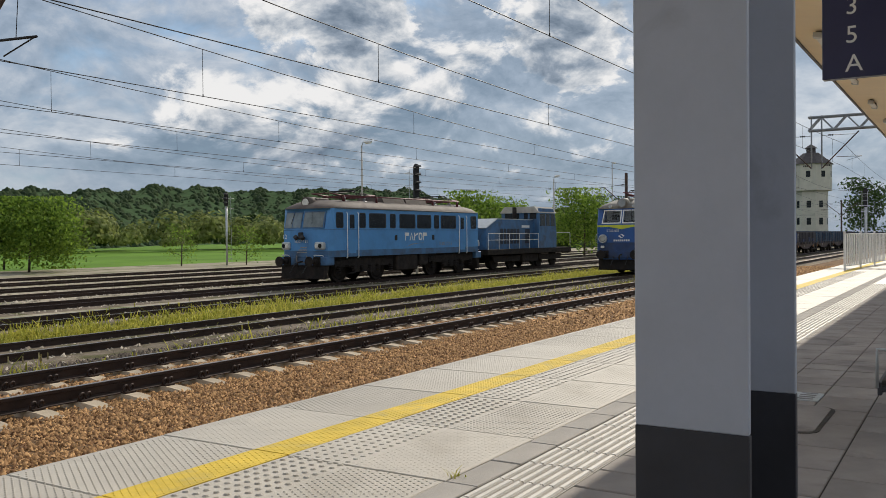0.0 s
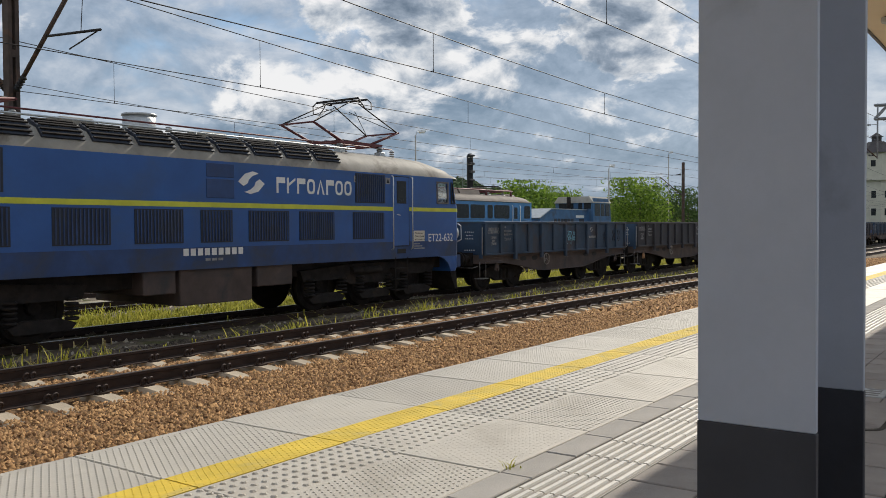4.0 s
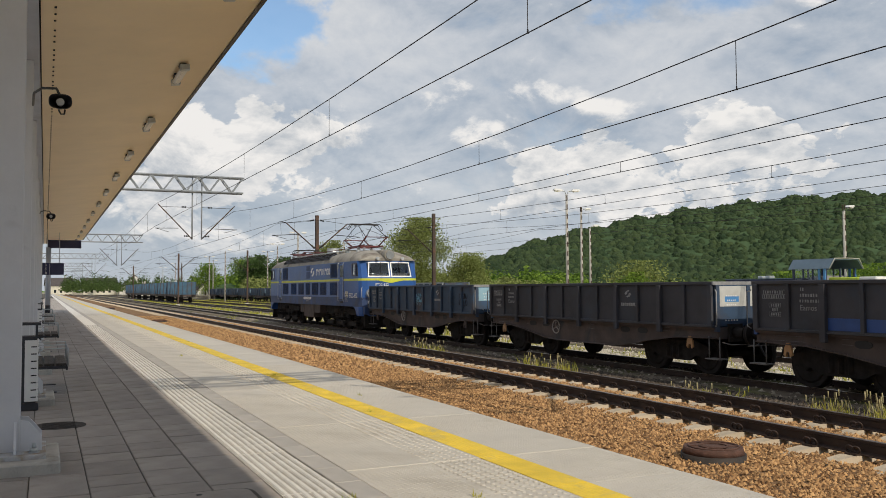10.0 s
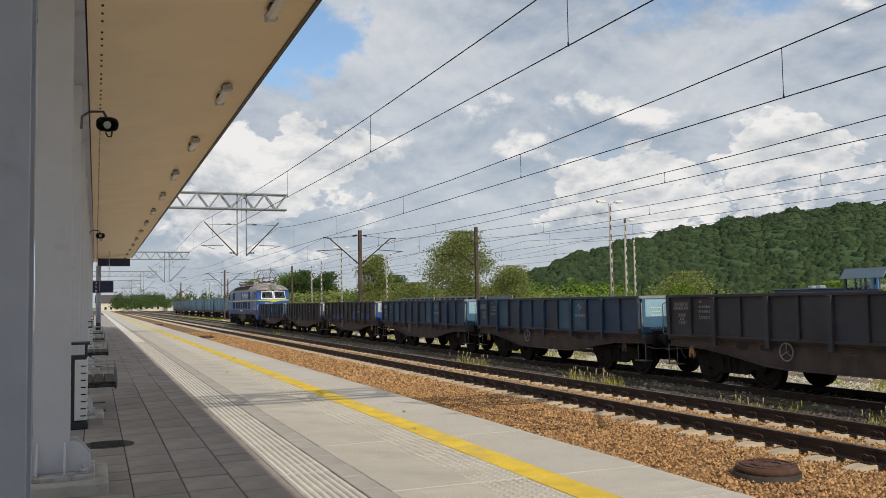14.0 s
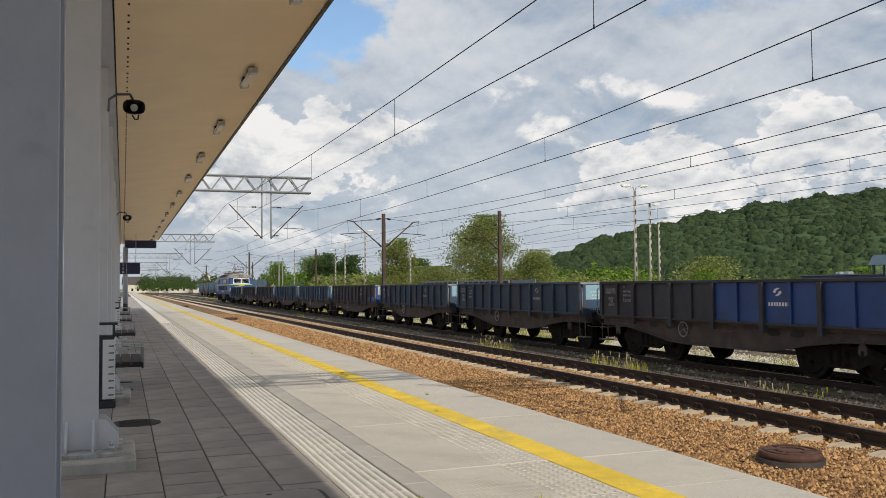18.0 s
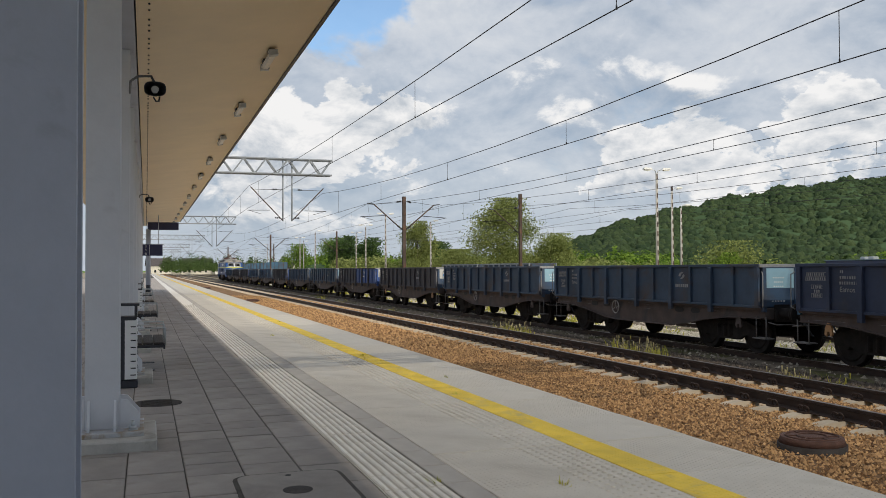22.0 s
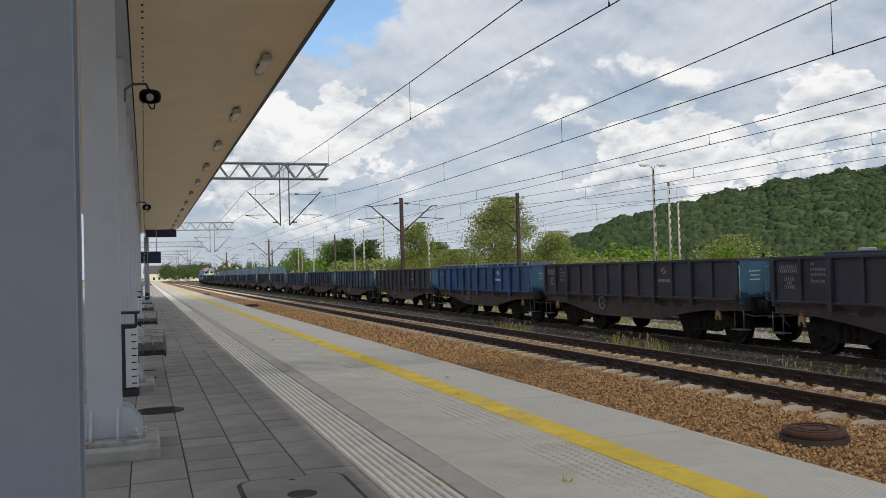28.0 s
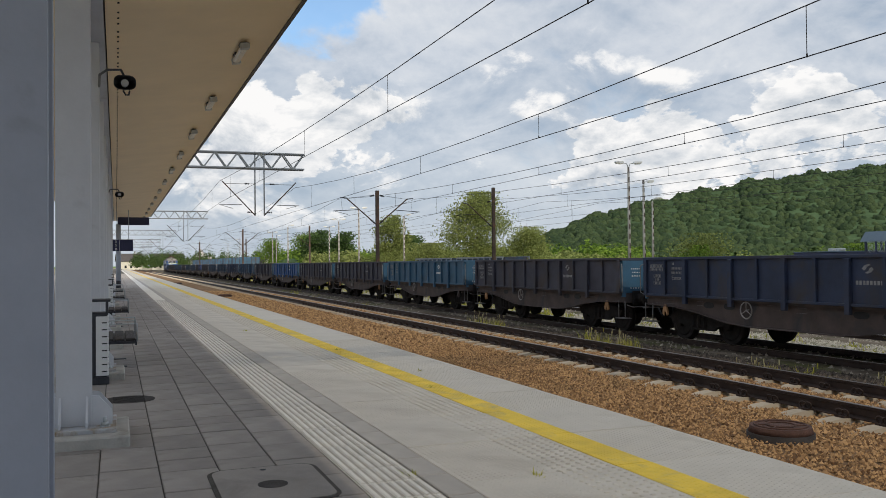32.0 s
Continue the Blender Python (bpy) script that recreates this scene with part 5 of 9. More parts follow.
def mark(g, s, x0, x1, y, z0, z1, form=0):
    """A letter-sized plain shape of a company wordmark, not lettered: 0 ring, 1 post, 2 peak, 3 tile."""
    bm = bm_new()
    a, b, w = z0 + 0.05, z1 - 0.03, (x1 - x0) * 0.22
    cx, cz, rx, rz = (x0 + x1) / 2, (a + b) / 2, (x1 - x0) / 2, (b - a) / 2
    if form == 0:
        pts = [(math.copysign(abs(math.cos(q)) ** 0.7, math.cos(q)), math.copysign(abs(math.sin(q)) ** 0.7, math.sin(q))) for q in [2 * math.pi * k / 16 for k in range(16)]]
        loops = [[bm.verts.new((cx + p * (rx - d), yy, cz + q * (rz - d))) for p, q in pts] for d, yy in ((0, y - 0.004), (w, y - 0.004), (w, y + 0.004), (0, y + 0.004))]
        for ra, rb in zip(loops, loops[1:] + loops[:1]):
            for k in range(16):
                bm.faces.new((ra[k], ra[(k + 1) % 16], rb[(k + 1) % 16], rb[k]))
    elif form == 1:
        prism(bm, [(x0, a), (x0 + w, a), (x0 + w, b), (x0, b)], "y", y - 0.004, y + 0.004)
        prism(bm, [(x0 + w, cz - w * 0.2), (x1, b - w), (x1, b), (x0 + w, cz + w * 0.9)], "y", y - 0.004, y + 0.004)
    elif form == 2:
        for q in (-1, 1):
            prism(bm, [(cx + q * rx, a), (cx + q * (rx - w), a), (cx, b - w), (cx, b)] if q > 0 else [(cx - rx + w, a), (cx - rx, a), (cx, b), (cx, b - w)], "y", y - 0.004, y + 0.004)
    else:
        prism(bm, [(x0, a), (x0 + w, a), (x0 + w, b), (x0, b)], "y", y - 0.004, y + 0.004)
        prism(bm, [(x0 + w, b - w * 2.2), (x1, b - w * 2.2), (x1, b), (x0 + w, b)], "y", y - 0.004, y + 0.004)
    return part("company_mark", bm, M_LETTER, g, "white wordmark shape")


def louvre(g, x0, x1, z0, z1, y, s):
    bm = bm_new()
    box(bm, x0, x1, y - 0.010, y + 0.010, z0, z1)
    f = part("side_grille", bm, M_GRILLE, g, "dark ventilation grille")
    bm = bm_new()
    n = int((x1 - x0) / 0.075)
    for k in range(n):
        xx = x0 + 0.02 + (x1 - x0 - 0.04) * (k + 0.5) / n
        box(bm, xx - 0.012, xx + 0.012, min(y + s * 0.010, y + s * 0.024), max(y + s * 0.010, y + s * 0.024), z0 + 0.02, z1 - 0.02)
    o = part("slat", bm, M_BLUE_DARK, f)
    o["kind"] = "stuff"





def make_pantograph(parent, x, z, up=True, name="pantograph"):
    """Diamond pantograph; raised to the wire or folded."""
    p = tagged(new(name), "red diamond pantograph, " + ("raised" if up else "folded"))
    p.parent = parent
    p.matrix_basis = Matrix.Translation((x, 0, z))
    bm = bm_new()
    for s in (-1, 1):
        box(bm, -0.85, 0.85, s * 0.62 - 0.03, s * 0.62 + 0.03, 0.10, 0.17)
        box(bm, s * 0.80 - 0.03, s * 0.80 + 0.03, -0.62, 0.62, 0.10, 0.17)
    part("base_frame", bm, M_RED, p)
    for sx in (-0.78, 0.78):
        for q in (-0.62, 0.62):
            bm = bm_new()
            box(bm, sx - 0.10, sx + 0.10, q - 0.10, q + 0.10, -0.20, -0.04, 0.01)
            part("pedestal", bm, M_GALV, p)
            bm = bm_new()
            for k in range(3):
                rod(bm, (sx, q, -0.04 + 0.045 * k), (sx, q, -0.005 + 0.045 * k), 0.095, 0.06, 10)
            part("insulator", bm, M_LETTER_WORN, p)
    for q in (-0.2, 0.2):
        bm = bm_new()
        for k in range(16):
            torus(bm, (-0.42 + 0.056 * k, q, 0.20), (1, 0, 0), 0.045, 0.010, 8, 4)
        part("raising_spring", bm, M_WIRE, p)["kind"] = "stuff"
    kz, kx, tz = (0.55, 1.64, 1.20) if up else (0.26, 1.75, 0.36)
    for s in (-1, 1):
        for q in (-1, 1):
            bm = bm_new()
            rod(bm, (s * 0.55, q * 0.5, 0.16), (s * kx, q * 0.55, kz), 0.040, 0.030, 6)
            part("lower_arm", bm, M_RED, p)
            bm = bm_new()
            rod(bm, (s * kx, q * 0.55, kz), (s * 0.16, q * 0.42, tz), 0.018, 0.016, 6)
            rod(bm, (s * kx, q * 0.55, kz), (s * 0.4, -q * 0.1, kz + (tz - kz) * 0.75), 0.010, 0.010, 5)
            part("upper_arm", bm, M_WIRE, p)
        bm = bm_new()
        rod(bm, (s * kx, -0.6, kz), (s * kx, 0.6, kz), 0.022, 0.022, 6)
        part("knuckle_bar", bm, M_RED, p)
        bm = bm_new()
        box(bm, s * 0.17 - 0.025, s * 0.17 + 0.025, -0.72, 0.72, tz + 0.05, tz + 0.10, 0.008)
        part("collector_strip", bm, M_WIRE, p)
    for q in (-1, 1):
        bm = bm_new()
        bent(bm, [(-0.17, q * 0.72, tz + 0.08), (-0.21, q * 0.82, tz - 0.02), (-0.12, q * 0.90, tz - 0.20), (0.12, q * 0.90, tz - 0.20), (0.21, q * 0.82, tz - 0.02), (0.17, q * 0.72, tz + 0.08)], 0.016, 6)
        part("horn_loop", bm, M_WIRE, p)
        bm = bm_new()
        rod(bm, (-0.17, q * 0.5, tz + 0.03), (0.17, q * 0.5, tz + 0.03), 0.022, 0.022, 6)
        part("head_link", bm, M_WIRE, p)
    return p


loco = make_loco()
make_pantograph(loco, 5.42, 3.98, True)
make_pantograph(loco, -5.3, 3.95, False)

W_KINDS = {
    "slate": (make_wagon(M_WAGON, M_FRAME, 1, 2, ends=M_WAGON_E), "slate-blue ribbed open wagon with a pale end"),
    "brown": (make_wagon(M_WAGON_D, M_FRAME, 2, 3, ends=M_WAGON_E), "brown grimy ribbed open wagon with a cream end"),
    "spotted": (make_wagon(M_WAGON_D, M_FRAME, 2, 7, None, ((2, 5, 1.19, 1.42, M_WAGON_B), (7, 8, 1.19, 1.62, M_WAGON_B), (9, 11, 1.19, 1.50, M_WAGON_B)), M_WAGON_B), "brown open wagon with bright blue repainted spots"),
    "blue": (make_wagon(M_WAGON_E, M_FRAME, 1, 8, None, ((2, 3, 1.19, 2.05, M_WAGON_C), (7, 9, 1.19, 2.05, M_WAGON_C)), M_WAGON_C), "worn blue ribbed open wagon with a pale blue end"),
    "low_patch": (make_wagon(M_WAGON_D, M_FRAME, 2, 9, None, ((10, 12, 1.19, 1.45, M_WAGON_B),), M_WAGON_B), "dark open wagon with a blue strip low on its side"),
    "patched": (make_wagon(M_WAGON_D, M_FRAME, 2, 6, M_WAGON_B, ((6, 12, 1.18, 2.05, M_WAGON_B),), M_WAGON_B, M_LETTER), "grimy open wagon with a bright blue repainted half"),
    "navy": (make_wagon(M_WAGON_F, M_FRAME, 0, 1, ends=M_WAGON_C), "dark navy ribbed open wagon with a blue end"),
    "bright": (make_wagon(M_WAGON_B2, M_FRAME, 0, 4, ends=M_WAGON_C, mark_mat=M_LETTER), "bright blue ribbed open wagon"),
    "light": (make_wagon(M_WAGON_C, M_FRAME, 0, 5, ends=M_WAGON_C, mark_mat=M_LETTER), "light blue ribbed open wagon with lettered ends"),
    "dusk": (make_wagon(M_WAGON_G, M_FRAME, 0, 10, ends=M_WAGON_C), "violet-brown grimy open wagon with a blue lettered end"),
}
ORDER = ["slate", "brown", "spotted", "blue", "blue", "low_patch", "slate", "slate", "patched", "brown", "slate", "slate", "navy", "blue", "dusk", "bright", "dusk", "dusk", "light", "dusk", "navy", "dusk", "navy", "dusk"]
WAGONS, _used = [], set()
for k, kind_name in enumerate(ORDER):
    proto, label = W_KINDS[kind_name]
    w = proto if kind_name not in _used else copy_thing(proto, Matrix())
    _used.add(kind_name)
    tagged(w, label)
    WAGONS.append(w)
    w.matrix_basis = pose(SPEED_ROWS[0][1] - COUPLED + PITCH * k + W_LEN / 2, TY, TZ)

# painted scrawls on wagon sides, as loose strokes
def make_scrawl(wagon, x, z, w, h, material, label, seed, r=0.010):
    rn = random.Random(seed)
    bm = bm_new()
    for row in range(2):
        for k in range(5):
            cx, cz = x + w * (k + 0.5) / 5, z + h * (0.72 - 0.50 * row)
            q, a0 = h * 0.20, rn.uniform(0, 6.28)
            sweep = rn.uniform(3.0, 6.2) * rn.choice((-1, 1))
            pts = [(cx + q * 0.8 * math.cos(a0 + sweep * i / 9), -W_HALF - 0.018, cz + q * math.sin(a0 + sweep * i / 9)) for i in range(10)]
            pts.append((pts[-1][0] + rn.uniform(-0.06, 0.10), -W_HALF - 0.018, pts[-1][2] - rn.uniform(0.05, 0.16)))
            bent(bm, pts, r, 4)
    return part("graffiti_scrawl", bm, material, wagon, label)


make_scrawl(WAGONS[0], 0.16, 1.47, 0.64, 0.36, M_SCRAWL, "pale blue spray-painted scrawl", 3, 0.0085)
make_scrawl(WAGONS[0], 3.15, 1.42, 0.42, 0.34, M_GRILLE, "faint dark spray-painted scrawl", 4)
make_scrawl(WAGONS[0], 4.0, 1.40, 0.62, 0.46, M_GRILLE, "faint dark spray-painted scrawl", 5, 0.013)


def make_far_wagon():
    """Open wagon for the standing rakes far off."""
    g = thing("standing_wagon", "dark open wagon standing in a yard rake", "freight wagon", group="standing open wagons")
    L2, z0, z1 = W_LEN / 2, 1.13, 2.35
    for s in (-1, 1):
        bm = bm_new()
        box(bm, -L2, L2, s * W_HALF - 0.02, s * W_HALF + 0.02, z0, z1)
        side = part("side_wall", bm, M_WAGON, g)
        for i in range(7):
            bm = bm_new()
            x = -L2 + 0.1 + (W_LEN - 0.2) * i / 6
            box(bm, x - 0.07, x + 0.07, s * W_HALF - 0.1, s * W_HALF + 0.1, z0 - 0.1, z1)
            part("post", bm, M_WAGON, side)
        bm = bm_new()
        box(bm, s * L2 - 0.03, s * L2 + 0.03, -W_HALF, W_HALF, z0, z1)
        part("end_wall", bm, M_WAGON, g)
        bm = bm_new()
        box(bm, s * L2 + 0.03, s * L2 + 0.04, -1.3, -0.4, 1.5, 2.1)
        part("end_panel", bm, M_PANEL, g)
        b = tagged(new("bogie"), "two-axle bogie")
        b.parent = g
        b.matrix_basis = Matrix.Translation((s * 3.4, 0, 0))
        for xw in (-0.9, 0.9):
            bm = bm_new()
            for q in (-1, 1):
                rod(bm, (xw, q * 0.7, 0.46), (xw, q * 0.84, 0.46), 0.46, 0.46, 14)
            rod(bm, (xw, -0.7, 0.46), (xw, 0.7, 0.46), 0.08, 0.08, 6)
            part("wheelset", bm, M_BOGIE, b)
    bm = bm_new()
    prism(bm, [(-L2, z0), (-L2, 0.9), (-2.9, 0.8), (-1.8, 0.62), (1.8, 0.62), (2.9, 0.8), (L2, 0.9), (L2, z0)], "y", -1.25, 1.25)
    part("underframe", bm, M_FRAME, g)
    return g


# ---- overhead line ----
SUPPORTS = [-333.0, -263.0, -193.0, -123.0, -53.2, 16.75, 87.0, 157.0, 227.0, 297.0]
GANTRIES = [-330.0, -272.0, -215.0, -158.0, -100.0, -43.9, 9.0, 58.0, 106.0, 152.0, 198.0, 244.0, 290.0]


def catenary(y, supports, contact, carry, low, stagger=(0.0, 0.0)):
    """One wire run: contact wire, sagging carrier wire and droppers, as one thing."""
    t = thing("overhead_line", "thin dark contact wire hung from a sagging carrier wire", "overhead wire", group="overhead lines")
    def side(x):
        """The wires zigzag a little from support to support."""
        for i, (a, b) in enumerate(zip(supports, supports[1:])):
            if a <= x <= b:
                u = (x - a) / (b - a)
                return y + stagger[i % 2] * (1 - u) + stagger[(i + 1) % 2] * u
        return y
    bm = bm_new()
    bent(bm, [(x, side(x), contact) for x in supports], 0.0095, 5)
    part("contact_wire", bm, M_WIRE, t)
    drops, line = [], []
    for a, b in zip(supports, supports[1:]):
        for i in range(10):
            u = i / 10
            line.append((a + (b - a) * u, side(a + (b - a) * u), carry - 4 * (carry - low) * u * (1 - u)))
        m = 8 if b - a > 60 else 6
        for i in range(m):
            u = (i + 0.5) / m
            drops.append((a + (b - a) * u, carry - 4 * (carry - low) * u * (1 - u)))
    bm = bm_new()
    bent(bm, line + [(supports[-1], side(supports[-1]), carry)], 0.0105, 5)
    part("carrier_wire", bm, M_WIRE, t)
    for x, z in drops:
        if -95 < x < 75:
            yd = side(x)
            bm = bm_new()
            rod(bm, (x, yd, contact), (x, yd, z), 0.006, 0.006, 4)
            rod(bm, (x, yd, contact - 0.01), (x, yd, contact + 0.05), 0.016, 0.012, 5)
            part("dropper", bm, M_WIRE, t)
    return t


catenary(-3.5, GANTRIES, 5.26, 6.50, 6.10, (0.50, -0.18))
catenary(0.6, GANTRIES, 4.82, 6.20, 5.38)
catenary(5.5, SUPPORTS, 4.98, 6.30, 5.24)
catenary(11.2, SUPPORTS, 5.10, 6.40, 5.45)
catenary(16.4, SUPPORTS, 5.10, 6.40, 5.45)
catenary(21.6, SUPPORTS, 5.05, 6.35, 5.40)
catenary(26.6, SUPPORTS, 5.05, 6.35, 5.40)


def cantilever(parent, s, reach, zf, zt):
    """Bracket arm on a mast, out to the side s."""
    a = tagged(new("cantilever"), "tubular bracket arm with insulators")
    a.parent = parent
    bm = bm_new()
    rod(bm, (0, s * 0.16, zf), (0, s * reach, zt), 0.045, 0.045, 8)
    part("strut", bm, M_MAST, a)
    bm = bm_new()
    rod(bm, (0, s * 0.14, zt + 0.25), (0, s * reach, zt - 0.02), 0.014, 0.014, 6)
    part("tie_rod", bm, M_WIRE, a)
    for p0, p1 in (((0, s * 0.20, zf + 0.03), (0, s * 0.52, zf + 0.03 + 0.32 * (zt - zf) / reach)), ((0, s * 0.25, zt + 0.22), (0, s * 0.55, zt + 0.16))):
        bm = bm_new()
        p0, p1 = Vector(p0), Vector(p1)
        for k in range(5):
            u, v = p0.lerp(p1, k / 5), p0.lerp(p1, (k + 0.6) / 5)
            rod(bm, u, v, 0.075, 0.045, 8)
        part("insulator", bm, M_BLACK, a)
    f = 0.55
    c = (0, s * (0.16 + (reach - 0.16) * f), zf + (zt - zf) * f)
    bm = bm_new()
    rod(bm, c, (0, s * (reach + 0.95), c[2] - 0.12), 0.026, 0.026, 6)
    rod(bm, (0, s * (reach + 0.9), c[2] - 0.12), (0, s * (reach - 0.10), c[2] - 0.36), 0.015, 0.015, 6)
    part("steady_arm", bm, M_WIRE, a)
    bm = bm_new()
    rod(bm, (0, s * reach, zt), (0, s * (reach + 0.45), zt + 0.05), 0.04, 0.03, 6)
    rod(bm, (0, s * (reach + 0.4), zt + 0.03), (0, s * (reach + 0.3), c[2] - 0.1), 0.008, 0.008, 4)
    part("wire_clamp", bm, M_WIRE, a)
    return a


def make_mast(x, y, top, arms, ground=-0.5):
    t = thing("catenary_mast", "rusty riveted steel mast with bracket arms between tracks", "catenary mast", (x, y, 0), group="catenary masts")
    for s in (-1, 1):
        bm = bm_new()
        prism(bm, [(s * 0.035, -0.11), (s * 0.12, -0.11), (s * 0.12, 0.11), (s * 0.035, 0.11)], "z", ground, top)
        part("mast_leg", bm, M_MAST, t)
    z = ground + 0.6
    while z < top:
        bm = bm_new()
        box(bm, -0.06, 0.06, -0.115, 0.115, z, z + 0.16)
        part("batten_plate", bm, M_MAST, t)
        z += 1.3
    bm = bm_new()
    box(bm, -0.35, 0.35, -0.35, 0.35, ground - 0.3, ground + 0.12, 0.02)
    part("foundation", bm, M_CONC, t)
    for s in arms:
        cantilever(t, s, 2.25, 4.60, 6.38)
    return t


for x in SUPPORTS[2:8]:
    make_mast(x, 8.3, 6.95, (-1, 1))
    make_mast(x + 0.4 - (4.0 if x < 0 else 0.0), 19.0, 7.7, (1,) if x > 0 else (-1,))


def lattice_beam(parent, x, y0, y1, z0, z1, d=0.5):
    bm = bm_new()
    for xx in (x - d / 2, x + d / 2):
        for z in (z0, z1):
            rod(bm, (xx, y0, z), (xx, y1, z), 0.06, 0.06, 6)
    b = part("boom", bm, M_LATTICE, parent, "galvanised lattice boom")
    n = int((y1 - y0) / 0.62)
    for xx in (x - d / 2, x + d / 2):
        for i in range(n):
            a, c = y0 + (y1 - y0) * i / n, y0 + (y1 - y0) * (i + 1) / n
            bm = bm_new()
            rod(bm, (xx, a, z0 if i % 2 else z1), (xx, c, z1 if i % 2 else z0), 0.042, 0.042, 5)
            part("lattice_bar", bm, M_LATTICE, b)
    return b


def make_gantry(x, y0, y1, z0, z1, hang, low=4.95):
    t = thing("catenary_gantry", "galvanised lattice gantry with hanging wire supports", "gantry", group="catenary gantries")
    lattice_beam(t, x, y0, y1, z0, z1, 0.4)
    for s in (-0.25, 0.25):
        bm = bm_new()
        rod(bm, (x + s, y0 + 0.3, -0.5), (x + s, y0 + 0.3, z1), 0.09, 0.07, 8)
        part("leg", bm, M_LATTICE, t)
    for yh in hang:
        for q in (-0.26, 0.26):
            bm = bm_new()
            rod(bm, (x, yh + q, z1 + 0.1), (x, yh + q, low), 0.042, 0.042, 6)
            part("hanger_post", bm, M_LATTICE, t)
        for s in (-1, 1):
            a = tagged(new("cantilever"), "tubular bracket arm")
            a.parent = t
            bm = bm_new()
            rod(bm, (x, yh + s * 0.28, low + 0.05), (x, yh + s * 2.1, low + 1.95), 0.034, 0.034, 6)
            part("strut", bm, M_MAST, a)
            bm = bm_new()
            rod(bm, (x, yh + s * 0.28, low + 1.82), (x, yh + s * 1.95, low + 1.80), 0.014, 0.014, 5)
            part("tie_rod", bm, M_WIRE, a)
            bm = bm_new()
            rod(bm, (x, yh + s * 1.0, low + 0.62), (x, yh + s * 2.25, low + 0.60), 0.018, 0.018, 5)
            rod(bm, (x, yh + s * 2.2, low + 0.6), (x, yh + s * 1.5, low + 0.40), 0.012, 0.012, 5)
            part("steady_arm", bm, M_WIRE, a)
            for y2, z2 in ((0.45, low + 0.19), (0.60, low + 1.82)):
                bm = bm_new()
                for k in range(3):
                    rod(bm, (x, yh + s * (y2 + 0.09 * k), z2), (x, yh + s * (y2 + 0.06 + 0.09 * k), z2), 0.055, 0.035, 8)
                part("insulator", bm, M_BLACK, a)
    return t


for x in (1.0, -43.9, -100.0, -158.0, -215.0, -272.0):
    make_gantry(x, -14.0, 1.1, 7.25, 8.12, (-1.45,), 4.55)
make_gantry(58.0, -14.0, -1.9, 7.30, 8.02, (-2.3,), 5.2)


# ---- lamp posts and signals ----
def make_yard_lamp(x, y, top, heads, rz=0.0, pole=None, lattice=True):
    t = thing("yard_lamp", "tall concrete yard lamp post with pale luminaires" if lattice else "slim steel lamp post with curved arm", "lamp post", (x, y, 0), rz, group="yard lamps")
    bm = bm_new()
    rod(bm, (0, 0, -0.6), (0, 0, top - 0.3), 0.15 if lattice else 0.09, 0.09 if lattice else 0.055, 10)
    p = part("pole", bm, pole or M_LAMPCONC, t)
    if lattice:
        bm = bm_new()
        for k in range(int(top / 0.75)):
            z = 0.5 + 0.75 * k
            for q in (-1, 1):
                box(bm, q * (0.14 - 0.006 * k) - 0.02, q * (0.14 - 0.006 * k) + 0.02, -0.045, 0.045, z, z + 0.4)
        part("ladder_face", bm, M_MAST, p, "dark ladder slots")["kind"] = "stuff"
    for s in ((-1, 1) if heads == 2 else (1,)):
        bm = bm_new()
        bent(bm, [(0, 0, top - 0.4), (0, s * 0.15, top - 0.05), (0, s * 0.5, top)], 0.035, 6)
        part("arm", bm, M_GALV, t)
        bm = bm_new()
        prism(bm, [(s * 0.40, top - 0.04), (s * 1.15, top + 0.02), (s * 1.10, top + 0.14), (s * 0.5, top + 0.12)], "x", -0.16, 0.16)
        h = part("luminaire", bm, M_WHITE, t)
        bm = bm_new()
        prism(bm, [(s * 0.62, top - 0.10), (s * 1.05, top - 0.07), (s * 1.08, top + 0.0), (s * 0.56, top - 0.03)], "x", -0.12, 0.12)
        part("lens", bm, M_LAMPGLASS, h)
    return t


for x, y, top, heads in ((-52.5, 28.8, 9.5, 2), (-61.0, 35.9, 9.0, 1), (-69.5, 42.7, 8.2, 1), (-106.0, 21.3, 9.2, 2), (-110.0, 29.0, 8.6, 1), (-128.0, 24.0, 8.8, 2), (-150.0, 20.0, 8.8, 1), (-160.0, 30.0, 9.0, 2), (-190.0, 24.0, 9.0, 2), (-214.0, 29.0, 9.0, 1), (-245.0, 24.0, 9.0, 2), (-290.0, 26.0, 9.0, 2), (-38.5, 43.5, 7.5, 1)):
    make_yard_lamp(x, y, top, heads, 8.0 if heads == 1 else -6.0)
make_yard_lamp(-14.4, 35.6, 11.0, 2, 35.0, M_MAST)
for x, y, top in ((59.7, 30.0, 9.0), (83.8, 25.0, 7.5), (113.0, 30.0, 11.0), (22.0, 29.0, 9.2)):
    make_yard_lamp(x, y, top, 1, -90.0, M_LAMPCONC, False)


